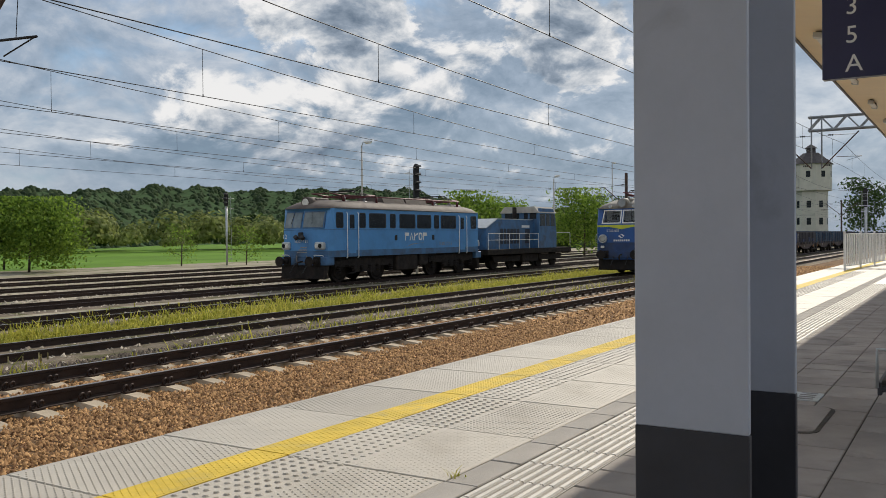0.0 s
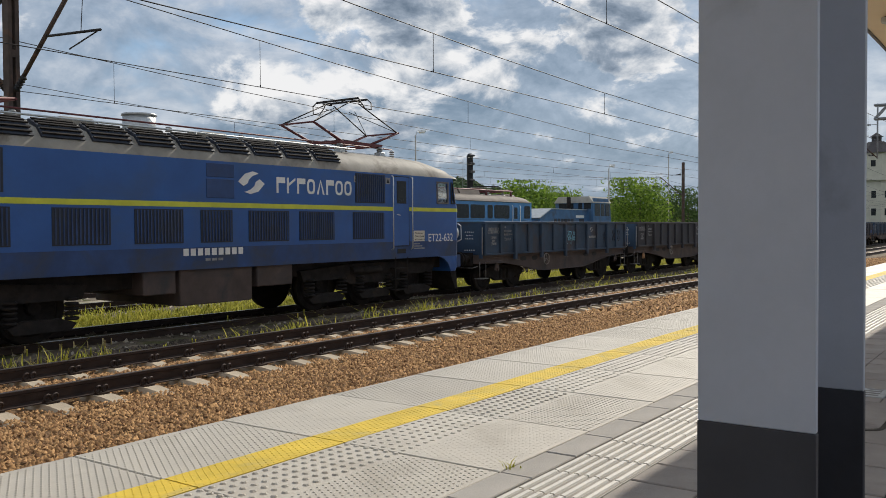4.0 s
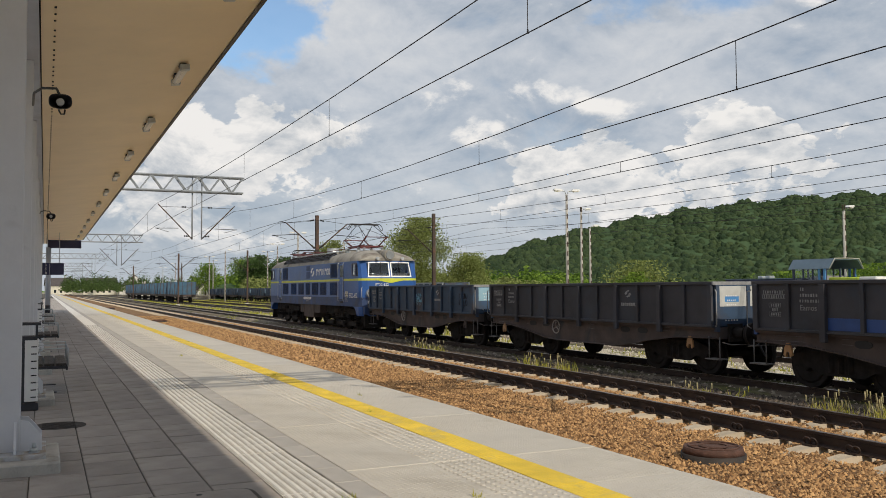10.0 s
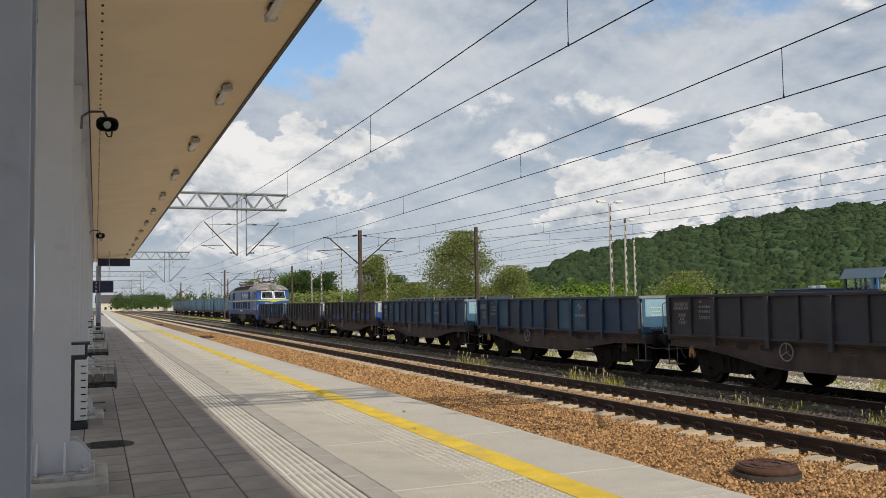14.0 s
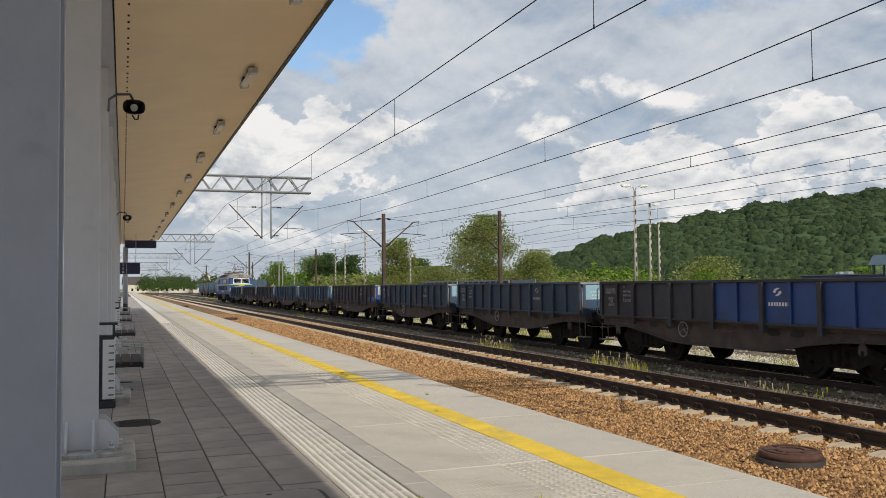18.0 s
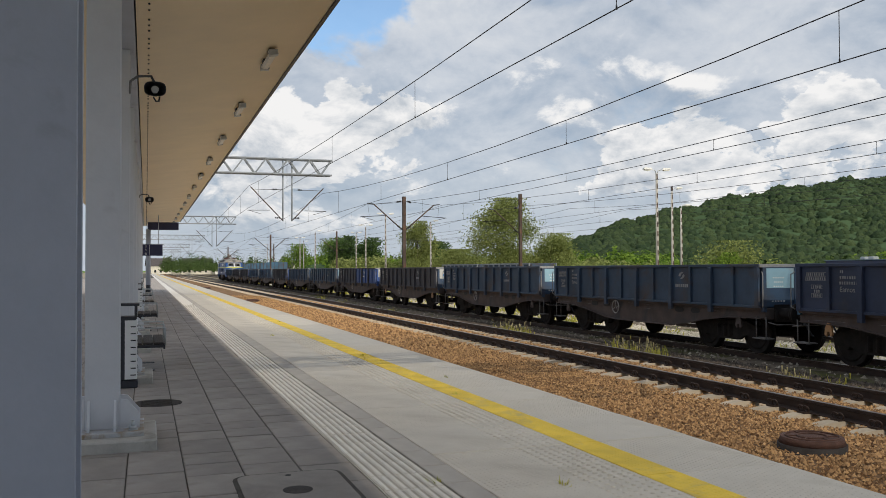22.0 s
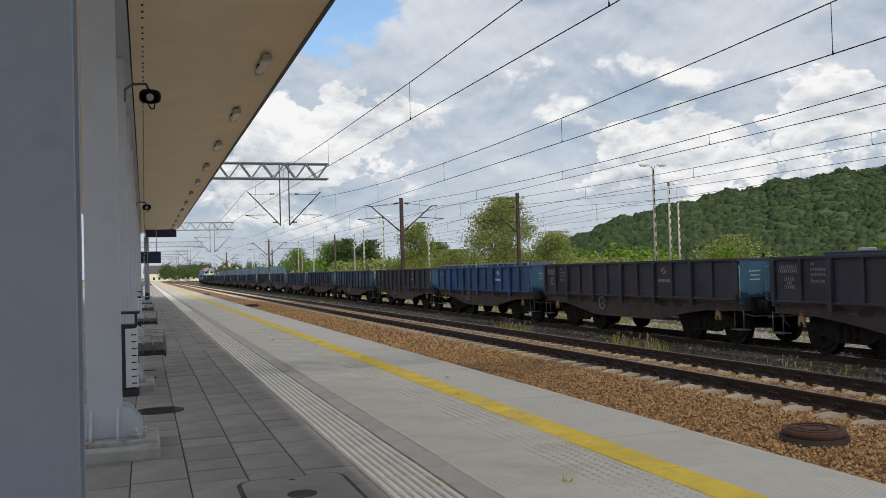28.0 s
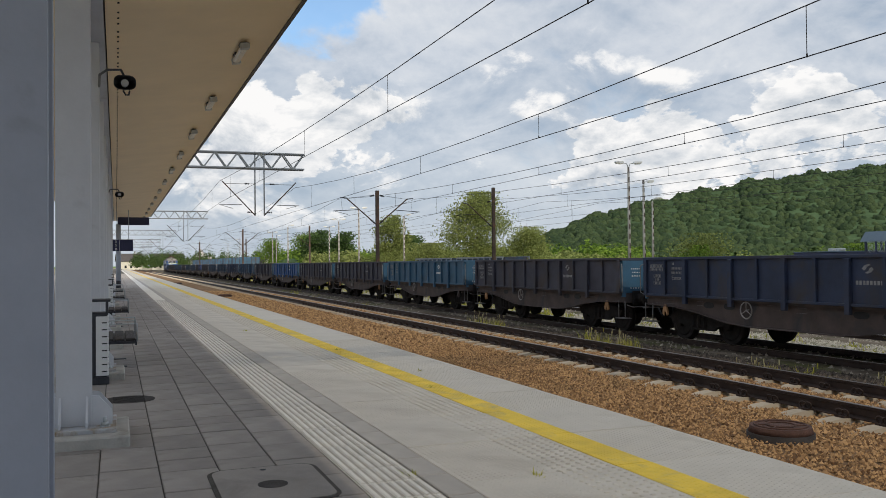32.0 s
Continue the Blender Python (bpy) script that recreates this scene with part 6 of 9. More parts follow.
def make_signal(x, y, top, lamps, rz, banded, label, tall=2.0):
    t = thing("colour_light_signal", label, "railway signal", (x, y, 0), rz, group="signals")
    bm = bm_new()
    rod(bm, (0, 0, -0.6), (0, 0, top - tall), 0.085, 0.085, 10)
    m = part("mast", bm, M_GALV, t)
    if banded:
        for k in range(6):
            bm = bm_new()
            z = -0.5 + 0.7 * k
            rod(bm, (0, 0, z), (0, 0, z + 0.7), 0.0885, 0.0885, 10)
            part("band", bm, M_SIGRED if k % 2 == 0 else M_WHITE, m)
    bm = bm_new()
    prism(bm, [(-0.14, top - tall), (0.14, top - tall), (0.17, top - tall + 0.2), (0.17, top - 0.16), (0.08, top), (-0.08, top), (-0.17, top - 0.16), (-0.17, top - tall + 0.2)], "y", -0.09, 0.07)
    h = part("head", bm, M_GALV if banded else M_BLACK, t, "signal head")
    for k in range(lamps):
        z = top - 0.22 - (tall - 0.45) * k / max(1, lamps - 1)
        bm = bm_new()
        prism(bm, [(-0.09, z + 0.02), (-0.55, z + 0.02), (-0.50, z + 0.10), (-0.09, z + 0.17)], "x", -0.12, 0.12)
        part("hood", bm, M_BLACK, h, "black lamp hood", pose(0, 0, 0))
        bm = bm_new()
        rod(bm, (0, -0.09, z + 0.08), (0, -0.11, z + 0.08), 0.085, 0.085, 12)
        part("lens", bm, M_DARKGLASS, h)
    for s in (-0.22, 0.22):
        bm = bm_new()
        rod(bm, (s, 0.75, -0.5), (s * 0.9, 0.62, top - 0.3), 0.016, 0.016, 5)
        part("ladder_rail", bm, M_GALV, t)
    for k in range(int((top - 0.2) / 0.35)):
        bm = bm_new()
        z = 0.0 + 0.35 * k
        rod(bm, (-0.21, 0.74 - 0.02 * k, z), (0.21, 0.74 - 0.02 * k, z), 0.012, 0.012, 4)
        part("rung", bm, M_GALV, t)
    for z in (top - 0.5, top - 1.4):
        bm = bm_new()
        bent(bm, [(-0.35, 0.1, z), (-0.38, 0.95, z), (0.38, 0.95, z), (0.35, 0.1, z)], 0.016, 5)
        part("safety_hoop", bm, M_GALV, t)
    return t


make_signal(1.05, 28.0, 6.55, 5, -75.0, True, "tall grey signal with red and white banded mast", 3.0)
make_signal(1.85, 28.3, 5.95, 4, -75.0, True, "grey signal with red and white banded mast", 2.7)
make_signal(50.5, 19.0, 6.1, 5, -35.0, False, "tall black five-lamp signal beside the yard track", 2.4)
make_signal(60.3, 45.0, 5.7, 3, -60.0, False, "grey signal post at the meadow edge", 1.2)
make_signal(82.0, -2.4, 5.2, 3, 90.0, False, "black signal at the platform end", 1.5)
make_signal(96.0, -6.4, 5.0, 3, 90.0, False, "black signal beyond the platform", 1.5)
for x, y in ((-16.3, 27.0), (-13.6, 27.6)):
    t = thing("track_sign", "white speed board on a pale post", "sign", (x, y, 0), 40.0)
    bm = bm_new()
    rod(bm, (0, 0, -0.6), (0, 0, 3.6), 0.045, 0.045, 8)
    part("post", bm, M_WHITE, t)
    bm = bm_new()
    box(bm, -0.13, 0.13, -0.07, -0.05, 3.0, 3.7, 0.01)
    part("board", bm, M_WHITE, t)


# ---- standing stock ----
def windows_row(parent, xs, y, s, z0, z1, frame_mat=M_BLACK):
    for x0, x1 in xs:
        bm = bm_new()
        box(bm, x0 - 0.04, x1 + 0.04, y - 0.008, y + 0.008, z0 - 0.04, z1 + 0.04, 0.01)
        w = part("window", bm, frame_mat, parent)
        bm = bm_new()
        box(bm, x0, x1, y - 0.014, y + 0.014, z0, z1)
        part("pane", bm, M_DARKGLASS, w)


def make_eu():
    """Sky-blue four-axle electric locomotive standing in the yard; its near end faces -x."""
    g = thing("parked_electric_locomotive", "sky-blue four-axle electric locomotive with worn roof", "locomotive", (44.2, 16.4, -0.38))
    S, N, H = 6.60, 7.15, 1.46                # side corner, nose, half width

    def plan(z):
        rake = max(0.0, z - 2.45) * 0.26
        half = [(S, H), (S + 0.28 - rake * 0.8, H - 0.16), (N - 0.10 - rake, 0.80), (N - rake, 0.0)]
        near = half + [(x, -y) for x, y in half[-2::-1]]
        return near + [(-x, -y) for x, y in near]

    def shell(z0, z1, name, material, label="", grow=0.0):
        bm = bm_new()
        rings = [[bm.verts.new((x + math.copysign(grow, x), y + math.copysign(grow, y), z)) for x, y in plan(z)] for z in (z0, z1)]
        n = len(rings[0])
        for i in range(n):
            bm.faces.new((rings[0][i], rings[0][(i + 1) % n], rings[1][(i + 1) % n], rings[1][i]))
        bm.faces.new(rings[0][::-1])
        bm.faces.new(rings[1])
        return part(name, bm, material, g, label)

    shell(1.20, 1.50, "skirt_band", M_EU_DARK, "dull lower body band")
    shell(1.50, 2.45, "lower_body", M_EU, "sky-blue body side")
    shell(2.45, 3.42, "upper_body", M_EU, "sky-blue window band")
    shell(2.435, 2.455, "waist_moulding", M_EU_DARK, "", 0.012)
    # cambered roof with drooping ends
    bm = bm_new()
    secs = []
    prof = [(-1.50, 0.0), (-1.46, 0.10), (-1.25, 0.27), (-0.85, 0.40), (-0.4, 0.46), (0.4, 0.46), (0.85, 0.40), (1.25, 0.27), (1.46, 0.10), (1.50, 0.0)]
    for x, h, w in ((-7.08, 0.05, 0.60), (-6.85, 0.45, 0.84), (-6.3, 0.86, 1.0), (-5.2, 1.0, 1.0), (5.2, 1.0, 1.0), (6.3, 0.86, 1.0), (6.85, 0.45, 0.84), (7.08, 0.05, 0.60)):
        secs.append([bm.verts.new((x, y * w, 3.41 + z * h)) for y, z in prof])
    for p, q in zip(secs, secs[1:]):
        for i in range(len(prof) - 1):
            bm.faces.new((p[i], p[i + 1], q[i + 1], q[i])).smooth = True
    bm.faces.new(secs[0][::-1])
    bm.faces.new(secs[-1])
    roof = part("roof", bm, M_ROOF_WARM, g, "weathered brown-grey cambered roof")
    for s in (-1, 1):
        bm = bm_new()
        rod(bm, (-6.5, s * 1.49, 3.44), (6.5, s * 1.49, 3.44), 0.028, 0.028, 6)
        part("rain_gutter", bm, M_LETTER_FAINT, roof, "worn pale rain gutter")
        y = s * 1.462
        for x0, x1 in ((-6.48, -5.95), (-4.74, -4.25), (-3.98, -2.59), (-2.25, -1.77), (-1.42, 0.02), (0.18, 1.54), (1.83, 2.34), (2.51, 4.10), (5.75, 6.40)):
            bm = bm_new()
            r = 0.09
            ring = [(cx + r * math.cos(a), cz + r * math.sin(a)) for cx, cz, a0 in ((x1 - r, 3.24 - r, 0), (x0 + r, 3.24 - r, 90), (x0 + r, 2.52 + r, 180), (x1 - r, 2.52 + r, 270)) for a in (radians(a0 + 30 * k) for k in range(4))]
            prism(bm, ring, "y", y - 0.010, y + 0.010)
            w = part("window", bm, M_BLACK, g, "rounded rubber-framed window")
            bm = bm_new()
            mx, mz = (x0 + x1) / 2, 2.88
            prism(bm, [(mx + (a - mx) * 0.90, mz + (b - mz) * 0.90) for a, b in ring], "y", y - 0.013, y + 0.013)
            part("pane", bm, M_DARKGLASS, w)
        for xd in (-5.30, 4.80):
            bm = bm_new()
            box(bm, xd - 0.30, xd + 0.30, y - 0.008, y + 0.008, 1.35, 3.28, 0.006)
            d = part("door", bm, M_EU, g, "cab door")
            bm = bm_new()
            box(bm, xd - 0.18, xd + 0.18, y - 0.014, y + 0.014, 2.5, 3.15, 0.01)
            part("pane", bm, M_DARKGLASS, d)
            for xr in (xd - 0.42, xd + 0.42):
                bm = bm_new()
                bent(bm, [(xr, y, 3.26), (xr, y + s * 0.06, 3.20), (xr, y + s * 0.06, 1.20), (xr, y, 1.14)], 0.022, 6)
                part("handrail", bm, M_WHITE, g, "white vertical handrail")
            for zz in (0.42, 0.78):
                bm = bm_new()
                box(bm, xd - 0.24, xd + 0.24, min(y, y - s * 0.22), max(y, y - s * 0.22), zz, zz + 0.03)
                part("step", bm, M_BOGIE, g)
        for x in (-1.75, 1.72):
            bm = bm_new()
            box(bm, x - 0.10, x + 0.10, y - 0.01, y + 0.01, 1.92, 2.18, 0.03)
            part("filler_hatch", bm, M_BLACK, g, "small dark oval hatch")
        for k in range(5):
            mark(g, s, -0.95 + 0.42 * k, -0.95 + 0.42 * k + 0.36, y + s * 0.004, 1.86, 2.34, (3, 2, 1, 0, 3)[k])
        bm = bm_new()
        prism(bm, [(-0.9, 1.58), (-0.3, 1.74), (0.9, 1.80), (-0.2, 1.70)], "y", y - 0.006, y + 0.006)
        part("mark_swoosh", bm, M_LETTER_WORN, g, "pale swoosh under the wordmark")
        if s < 0:
            letters("EU07-121 E", 0.27, M_LETTER_WORN, "running_number", g, pose(2.35, y - 0.006, 1.62, 90, 0, 0), "worn white running number")
    for e in (-1, 1):
        # two windscreens with rounded corners in pale frames, the far one split
        for y0, y1 in ((-1.10, -0.08), (0.08, 0.60), (0.66, 1.14)):
            for grow, mt in ((0.05, M_EU_DARK), (0.0, M_CABGLASS)):
                bm = bm_new()
                ring = []
                for out in (-0.08, 0.022 if grow else 0.032):
                    for z, ys in ((2.56 - grow, (y0 - grow, y1 + grow)), (3.24 + grow, (y1 + grow, y0 - grow))):
                        for yy in ys:
                            front = N - 0.10 * (abs(yy) / 0.80) ** 1.3 - (z - 2.45) * 0.26
                            ring.append(bm.verts.new((e * (front + out), -e * yy, z)))
                bm.faces.new(ring[:4])
                bm.faces.new(ring[4:])
                for k in range(4):
                    bm.faces.new((ring[k], ring[(k + 1) % 4], ring[4 + (k + 1) % 4], ring[4 + k]))
                if grow:
                    scr = part("windscreen", bm, mt, g, "windscreen in a dull frame")
                else:
                    part("pane", bm, mt, scr)
        for s in (-1, 1):
            bm = bm_new()
            box(bm, min(e * (N - 0.25), e * (N + 0.02)), max(e * (N - 0.25), e * (N + 0.02)), s * 0.98 - 0.25, s * 0.98 + 0.25, 1.55, 1.90, 0.06)
            h = part("headlight", bm, M_GALV, g, "grey twin headlight housing")
            for q in (-0.1, 0.1):
                bm = bm_new()
                rod(bm, (e * (N + 0.02), s * 0.98 + q, 1.72), (e * (N + 0.05), s * 0.98 + q, 1.72), 0.10, 0.09, 12)
                part("lens", bm, M_LAMPGLASS if q * s < 0 else M_DARKGLASS, h)
            bm = bm_new()
            rod(bm, (e * (N - 0.16), s * 0.5, 3.26), (e * (N + 0.0), s * 0.62, 2.72), 0.014, 0.014, 6)
            part("wiper", bm, M_BLACK, g)
        bm = bm_new()
        box(bm, min(e * (N - 0.1), e * (N + 0.10)), max(e * (N - 0.1), e * (N + 0.10)), -0.10, 0.14, 2.02, 2.34, 0.03)
        rod(bm, (e * (N + 0.08), -0.16, 2.05), (e * (N + 0.20), -0.16, 2.15), 0.10, 0.10, 10)
        rod(bm, (e * (N + 0.08), 0.22, 2.05), (e * (N + 0.20), 0.22, 2.15), 0.10, 0.10, 10)
        part("jumper_socket", bm, M_BLACK, g, "black jumper cable sockets")
        bm = bm_new()
        bent(bm, [(e * (N + 0.02), -0.3, 1.28), (e * (N + 0.06), -0.35, 0.98), (e * (N + 0.06), 0.25, 0.98), (e * (N + 0.02), 0.3, 1.28)], 0.03, 6)
        part("jumper_cable", bm, M_LETTER_FAINT, g)
        bm = bm_new()
        rod(bm, (e * 6.2, 0, 3.74), (e * 6.86, 0, 3.70), 0.24, 0.25, 16)
        box(bm, min(e * 5.4, e * 6.4), max(e * 5.4, e * 6.4), -0.24, 0.24, 3.6, 3.94, 0.06)
        h = part("roof_headlight", bm, M_ROOF_WARM, g, "round roof headlight")
        bm = bm_new()
        rod(bm, (e * 6.86, 0, 3.70), (e * 6.90, 0, 3.70), 0.19, 0.17, 16)
        part("lens", bm, M_LAMPGLASS, h)
        if e < 0:
            letters("EU07-121", 0.20, M_LETTER, "running_number", g, pose(-N - 0.012, 0.42, 1.86, 90, 0, -90), "white running number")
            letters("12", 0.30, M_LETTER, "depot_digits", g, pose(-N + 0.10, 1.26, 2.04, 90, 0, -90), "white shed digits")
            for k in range(3):
                bm = bm_new()
                box(bm, -N - 0.012, -N - 0.004, -0.30, 0.28 - 0.1 * k, 1.40 + 0.11 * k, 1.45 + 0.11 * k)
                part("stencil_bar", bm, M_LETTER_WORN, g)
        bm = bm_new()
        box(bm, min(e * 6.5, e * 7.12), max(e * 6.5, e * 7.12), -1.38, 1.38, 0.84, 1.21, 0.03)
        part("buffer_beam", bm, M_EU_DARK, g)
        buffers(g, e * 7.12, e, 1.02, 0.6)
        bm = bm_new()
        prism(bm, [(e * 6.7, 0.84), (e * 7.10, 0.84), (e * 7.16, 0.24), (e * 6.95, 0.2)][::int(e)], "y", -1.25, 1.25)
        part("rail_guard", bm, M_BOGIE, g)
        for s in (-1, 1):
            bm = bm_new()
            bent(bm, [(e * (N - 0.15), s * 1.15, 1.25), (e * (N + 0.05), s * 1.15, 1.30), (e * (N + 0.05), s * 0.75, 1.30), (e * (N - 0.02), s * 0.75, 1.22)], 0.02, 6)
            part("grab_rail", bm, M_WHITE, g)
    for x0, x1, z0 in ((-1.55, 0.35, 0.42), (0.55, 1.35, 0.62)):
        bm = bm_new()
        box(bm, x0, x1, -1.38, 1.38, z0, 1.20, 0.04)
        part("equipment_box", bm, M_BOGIE, g)
    bm = bm_new()
    box(bm, -6.6, 6.6, -1.15, 1.15, 0.8, 1.20)
    part("underframe", bm, M_BOGIE, g)
    for xb in (-4.0, 4.0):
        b = tagged(new("bogie"), "two-axle bogie with coil springs")
        b.parent = g
        b.matrix_basis = Matrix.Translation((xb, 0, 0))
        for xw in (-1.5, 1.5):
            wheelset(b, xw, 0.62)
        for s in (-1, 1):
            bm = bm_new()
            prism(bm, [(-2.35, 0.98), (-2.3, 0.72), (-1.1, 0.70), (-0.8, 0.46), (0.8, 0.46), (1.1, 0.70), (2.3, 0.72), (2.35, 0.98), (1, 1.10), (-1, 1.10)], "y", s * 1.16 - 0.07, s * 1.16 + 0.07)
            part("side_frame", bm, M_BOGIE, b)
            for xs in (-2.05, -0.95, -0.3, 0.3, 0.95, 2.05):
                bm = bm_new()
                for k in range(4):
                    torus(bm, (xs, s * 1.24, 0.46 + 0.10 * k), (0, 0, 1), 0.10, 0.032, 10, 5)
                part("coil_spring", bm, M_BOGIE, b)
    make_pantograph(g, -4.0, 3.90, False)
    make_pantograph(g, 4.0, 3.90, False)
    for x0, x1 in ((-1.9, 0.0), (0.15, 2.1)):
        bm = bm_new()
        prism(bm, [(-0.85, 3.82), (-0.70, 4.12), (0.70, 4.12), (0.85, 3.82)], "x", x0, x1)
        part("resistor_housing", bm, M_ROOF_WARM, g, "raised roof housing")
    bm = bm_new()
    rod(bm, (-5.4, -0.9, 4.06), (5.4, -0.9, 4.06), 0.03, 0.03, 6)
    part("bus_bar", bm, M_RED, g)
    for x in (-5.2, -2.6, 2.6, 5.2):
        bm = bm_new()
        rod(bm, (x, -0.9, 3.78), (x, -0.9, 4.06), 0.07, 0.05, 8)
        part("insulator", bm, M_RED, g)
    return g


make_eu()


def make_shunter(x, y, z, length, paint, label, cab_first, at_end=0.25):
    """Hood diesel with a cab near one end, handrails along the hood."""
    g = thing("diesel_shunter", label, "locomotive", (x, y, z))
    h = length / 2
    bm = bm_new()
    box(bm, -h, h, -1.42, 1.42, 0.95, 1.28, 0.02)
    part("frame", bm, M_BOGIE, g)
    c0, c1 = (h * at_end, h * at_end + 2.6)
    bm = bm_new()
    prism(bm, [(-h + 0.6, 1.28), (-h + 0.6, 2.55), (-h + 2.0, 3.12), (c0, 3.12), (c0, 1.28)], "y", -0.98, 0.98)
    hood = part("hood", bm, paint, g, "long engine hood with sloped nose")
    bm = bm_new()
    prism(bm, [(-h + 0.56, 2.55), (-h + 2.0, 3.13), (c0 - 0.1, 3.13), (c0 - 0.1, 3.18), (-h + 1.98, 3.18), (-h + 0.52, 2.60)], "y", -1.0, 1.0)
    part("hood_top", bm, M_GALV, hood)
    bm = bm_new()
    prism(bm, [(c0, 1.28), (c0, 3.72), (c0 + 0.2, 3.92), (c1 - 0.3, 3.92), (c1, 3.5), (c1 + 0.22, 2.3), (c1 + 0.22, 1.28)], "y", -1.40, 1.40)
    cab = part("cab", bm, paint, g, "cab with wide windows")
    bm = bm_new()
    prism(bm, [(-1.46, 3.62), (-1.12, 4.04), (1.12, 4.04), (1.46, 3.62)], "x", c0 - 0.12, c1 + 0.10)
    part("cab_roof", bm, M_LAMPCONC, cab, "pale cab roof with sloping sides")
    for ya, yb in ((-1.22, -0.72), (-0.58, -0.30), (0.05, 1.15)):
        bm = bm_new()
        box(bm, c0 - 0.014, c0 + 0.014, ya, yb, 3.22, 3.60, 0.008)
        part("window", bm, M_DARKGLASS, cab)
    bm = bm_new()
    rod(bm, (c0 - 0.6, 0.1, 3.1), (c0 - 0.6, 0.1, 4.0), 0.16, 0.14, 12)
    part("exhaust", bm, M_BOGIE, g, "sooty exhaust stack")
    for s in (-1, 1):
        yy = s * 1.404
        for xa, xb in ((c0 + 0.2, c0 + 1.0), (c0 + 1.15, c0 + 1.7), (c0 + 1.85, c1 - 0.1)):
            bm = bm_new()
            box(bm, xa, xb, yy - 0.012, yy + 0.012, 2.75, 3.55, 0.01)
            part("window", bm, M_DARKGLASS, cab)
        for xa, xb in [(-0.34, 0.34)] + [(-h + 2.4 + k * 0.45, -h + 2.75 + k * 0.45) for k in range(6)]:
            bm = bm_new()
            box(bm, xa, xb, s * 0.985 - 0.011, s * 0.985 + 0.011, 1.6, 2.55)
            part("grille", bm, M_GRILLE, hood)
        bm = bm_new()
        for zz in (1.85, 2.25):
            rod(bm, (-h + 0.1, s * 1.38, zz), (c0 - 0.05, s * 1.38, zz), 0.018, 0.018, 5)
        for k in range(6):
            xx = -h + 0.1 + (c0 - 0.15 + h) * k / 5
            rod(bm, (xx, s * 1.38, 1.28), (xx, s * 1.38, 2.25), 0.018, 0.018, 5)
        part("railing", bm, M_WHITE, g, "white side railing")
        bm = bm_new()
        bent(bm, [(h - 0.1, s * 1.38, 1.28), (h - 0.1, s * 1.38, 2.3), (c1 + 0.3, s * 1.38, 2.3)], 0.018, 5)
        part("railing", bm, M_WHITE, g, "white end railing")
        for k in range(2):
            bm = bm_new()
            box(bm, -0.9 + k * 0.05, 0.3, s * 0.992 - 0.004, s * 0.992 + 0.004, 2.62, 2.78)
        part("company_mark_bar", bm, M_LETTER, hood)
    for xx in (-h + 0.598, c1 + 0.2):
        bm = bm_new()
        box(bm, xx - 0.03, xx + 0.03, -0.5, 0.5, 1.5, 1.75)
        part("lamp_panel", bm, M_LAMPGLASS, g)
    for e in (-1, 1):
        buffers(g, e * h, e, 1.05, 0.6)
    for xb in (-h * 0.52, h * 0.52):
        b = tagged(new("bogie"), "two-axle bogie")
        b.parent = g
        b.matrix_basis = Matrix.Translation((xb, 0, 0))
        for xw in (-1.15, 1.15):
            wheelset(b, xw, 0.5)
        for s in (-1, 1):
            bm = bm_new()
            prism(bm, [(-1.9, 0.85), (-1.7, 0.5), (1.7, 0.5), (1.9, 0.85)], "y", s * 1.1 - 0.05, s * 1.1 + 0.05)
            part("side_frame", bm, M_BOGIE, b)
    bm = bm_new()
    box(bm, -1.2, 1.2, -1.2, 1.2, 0.4, 0.95, 0.05)
    part("fuel_tank", bm, M_BOGIE, g)
    return g


make_shunter(58.3, 16.4, -0.38, 12.4, M_EU_DARK, "blue diesel shunter with white railings and sloped hood", False, 0.145)


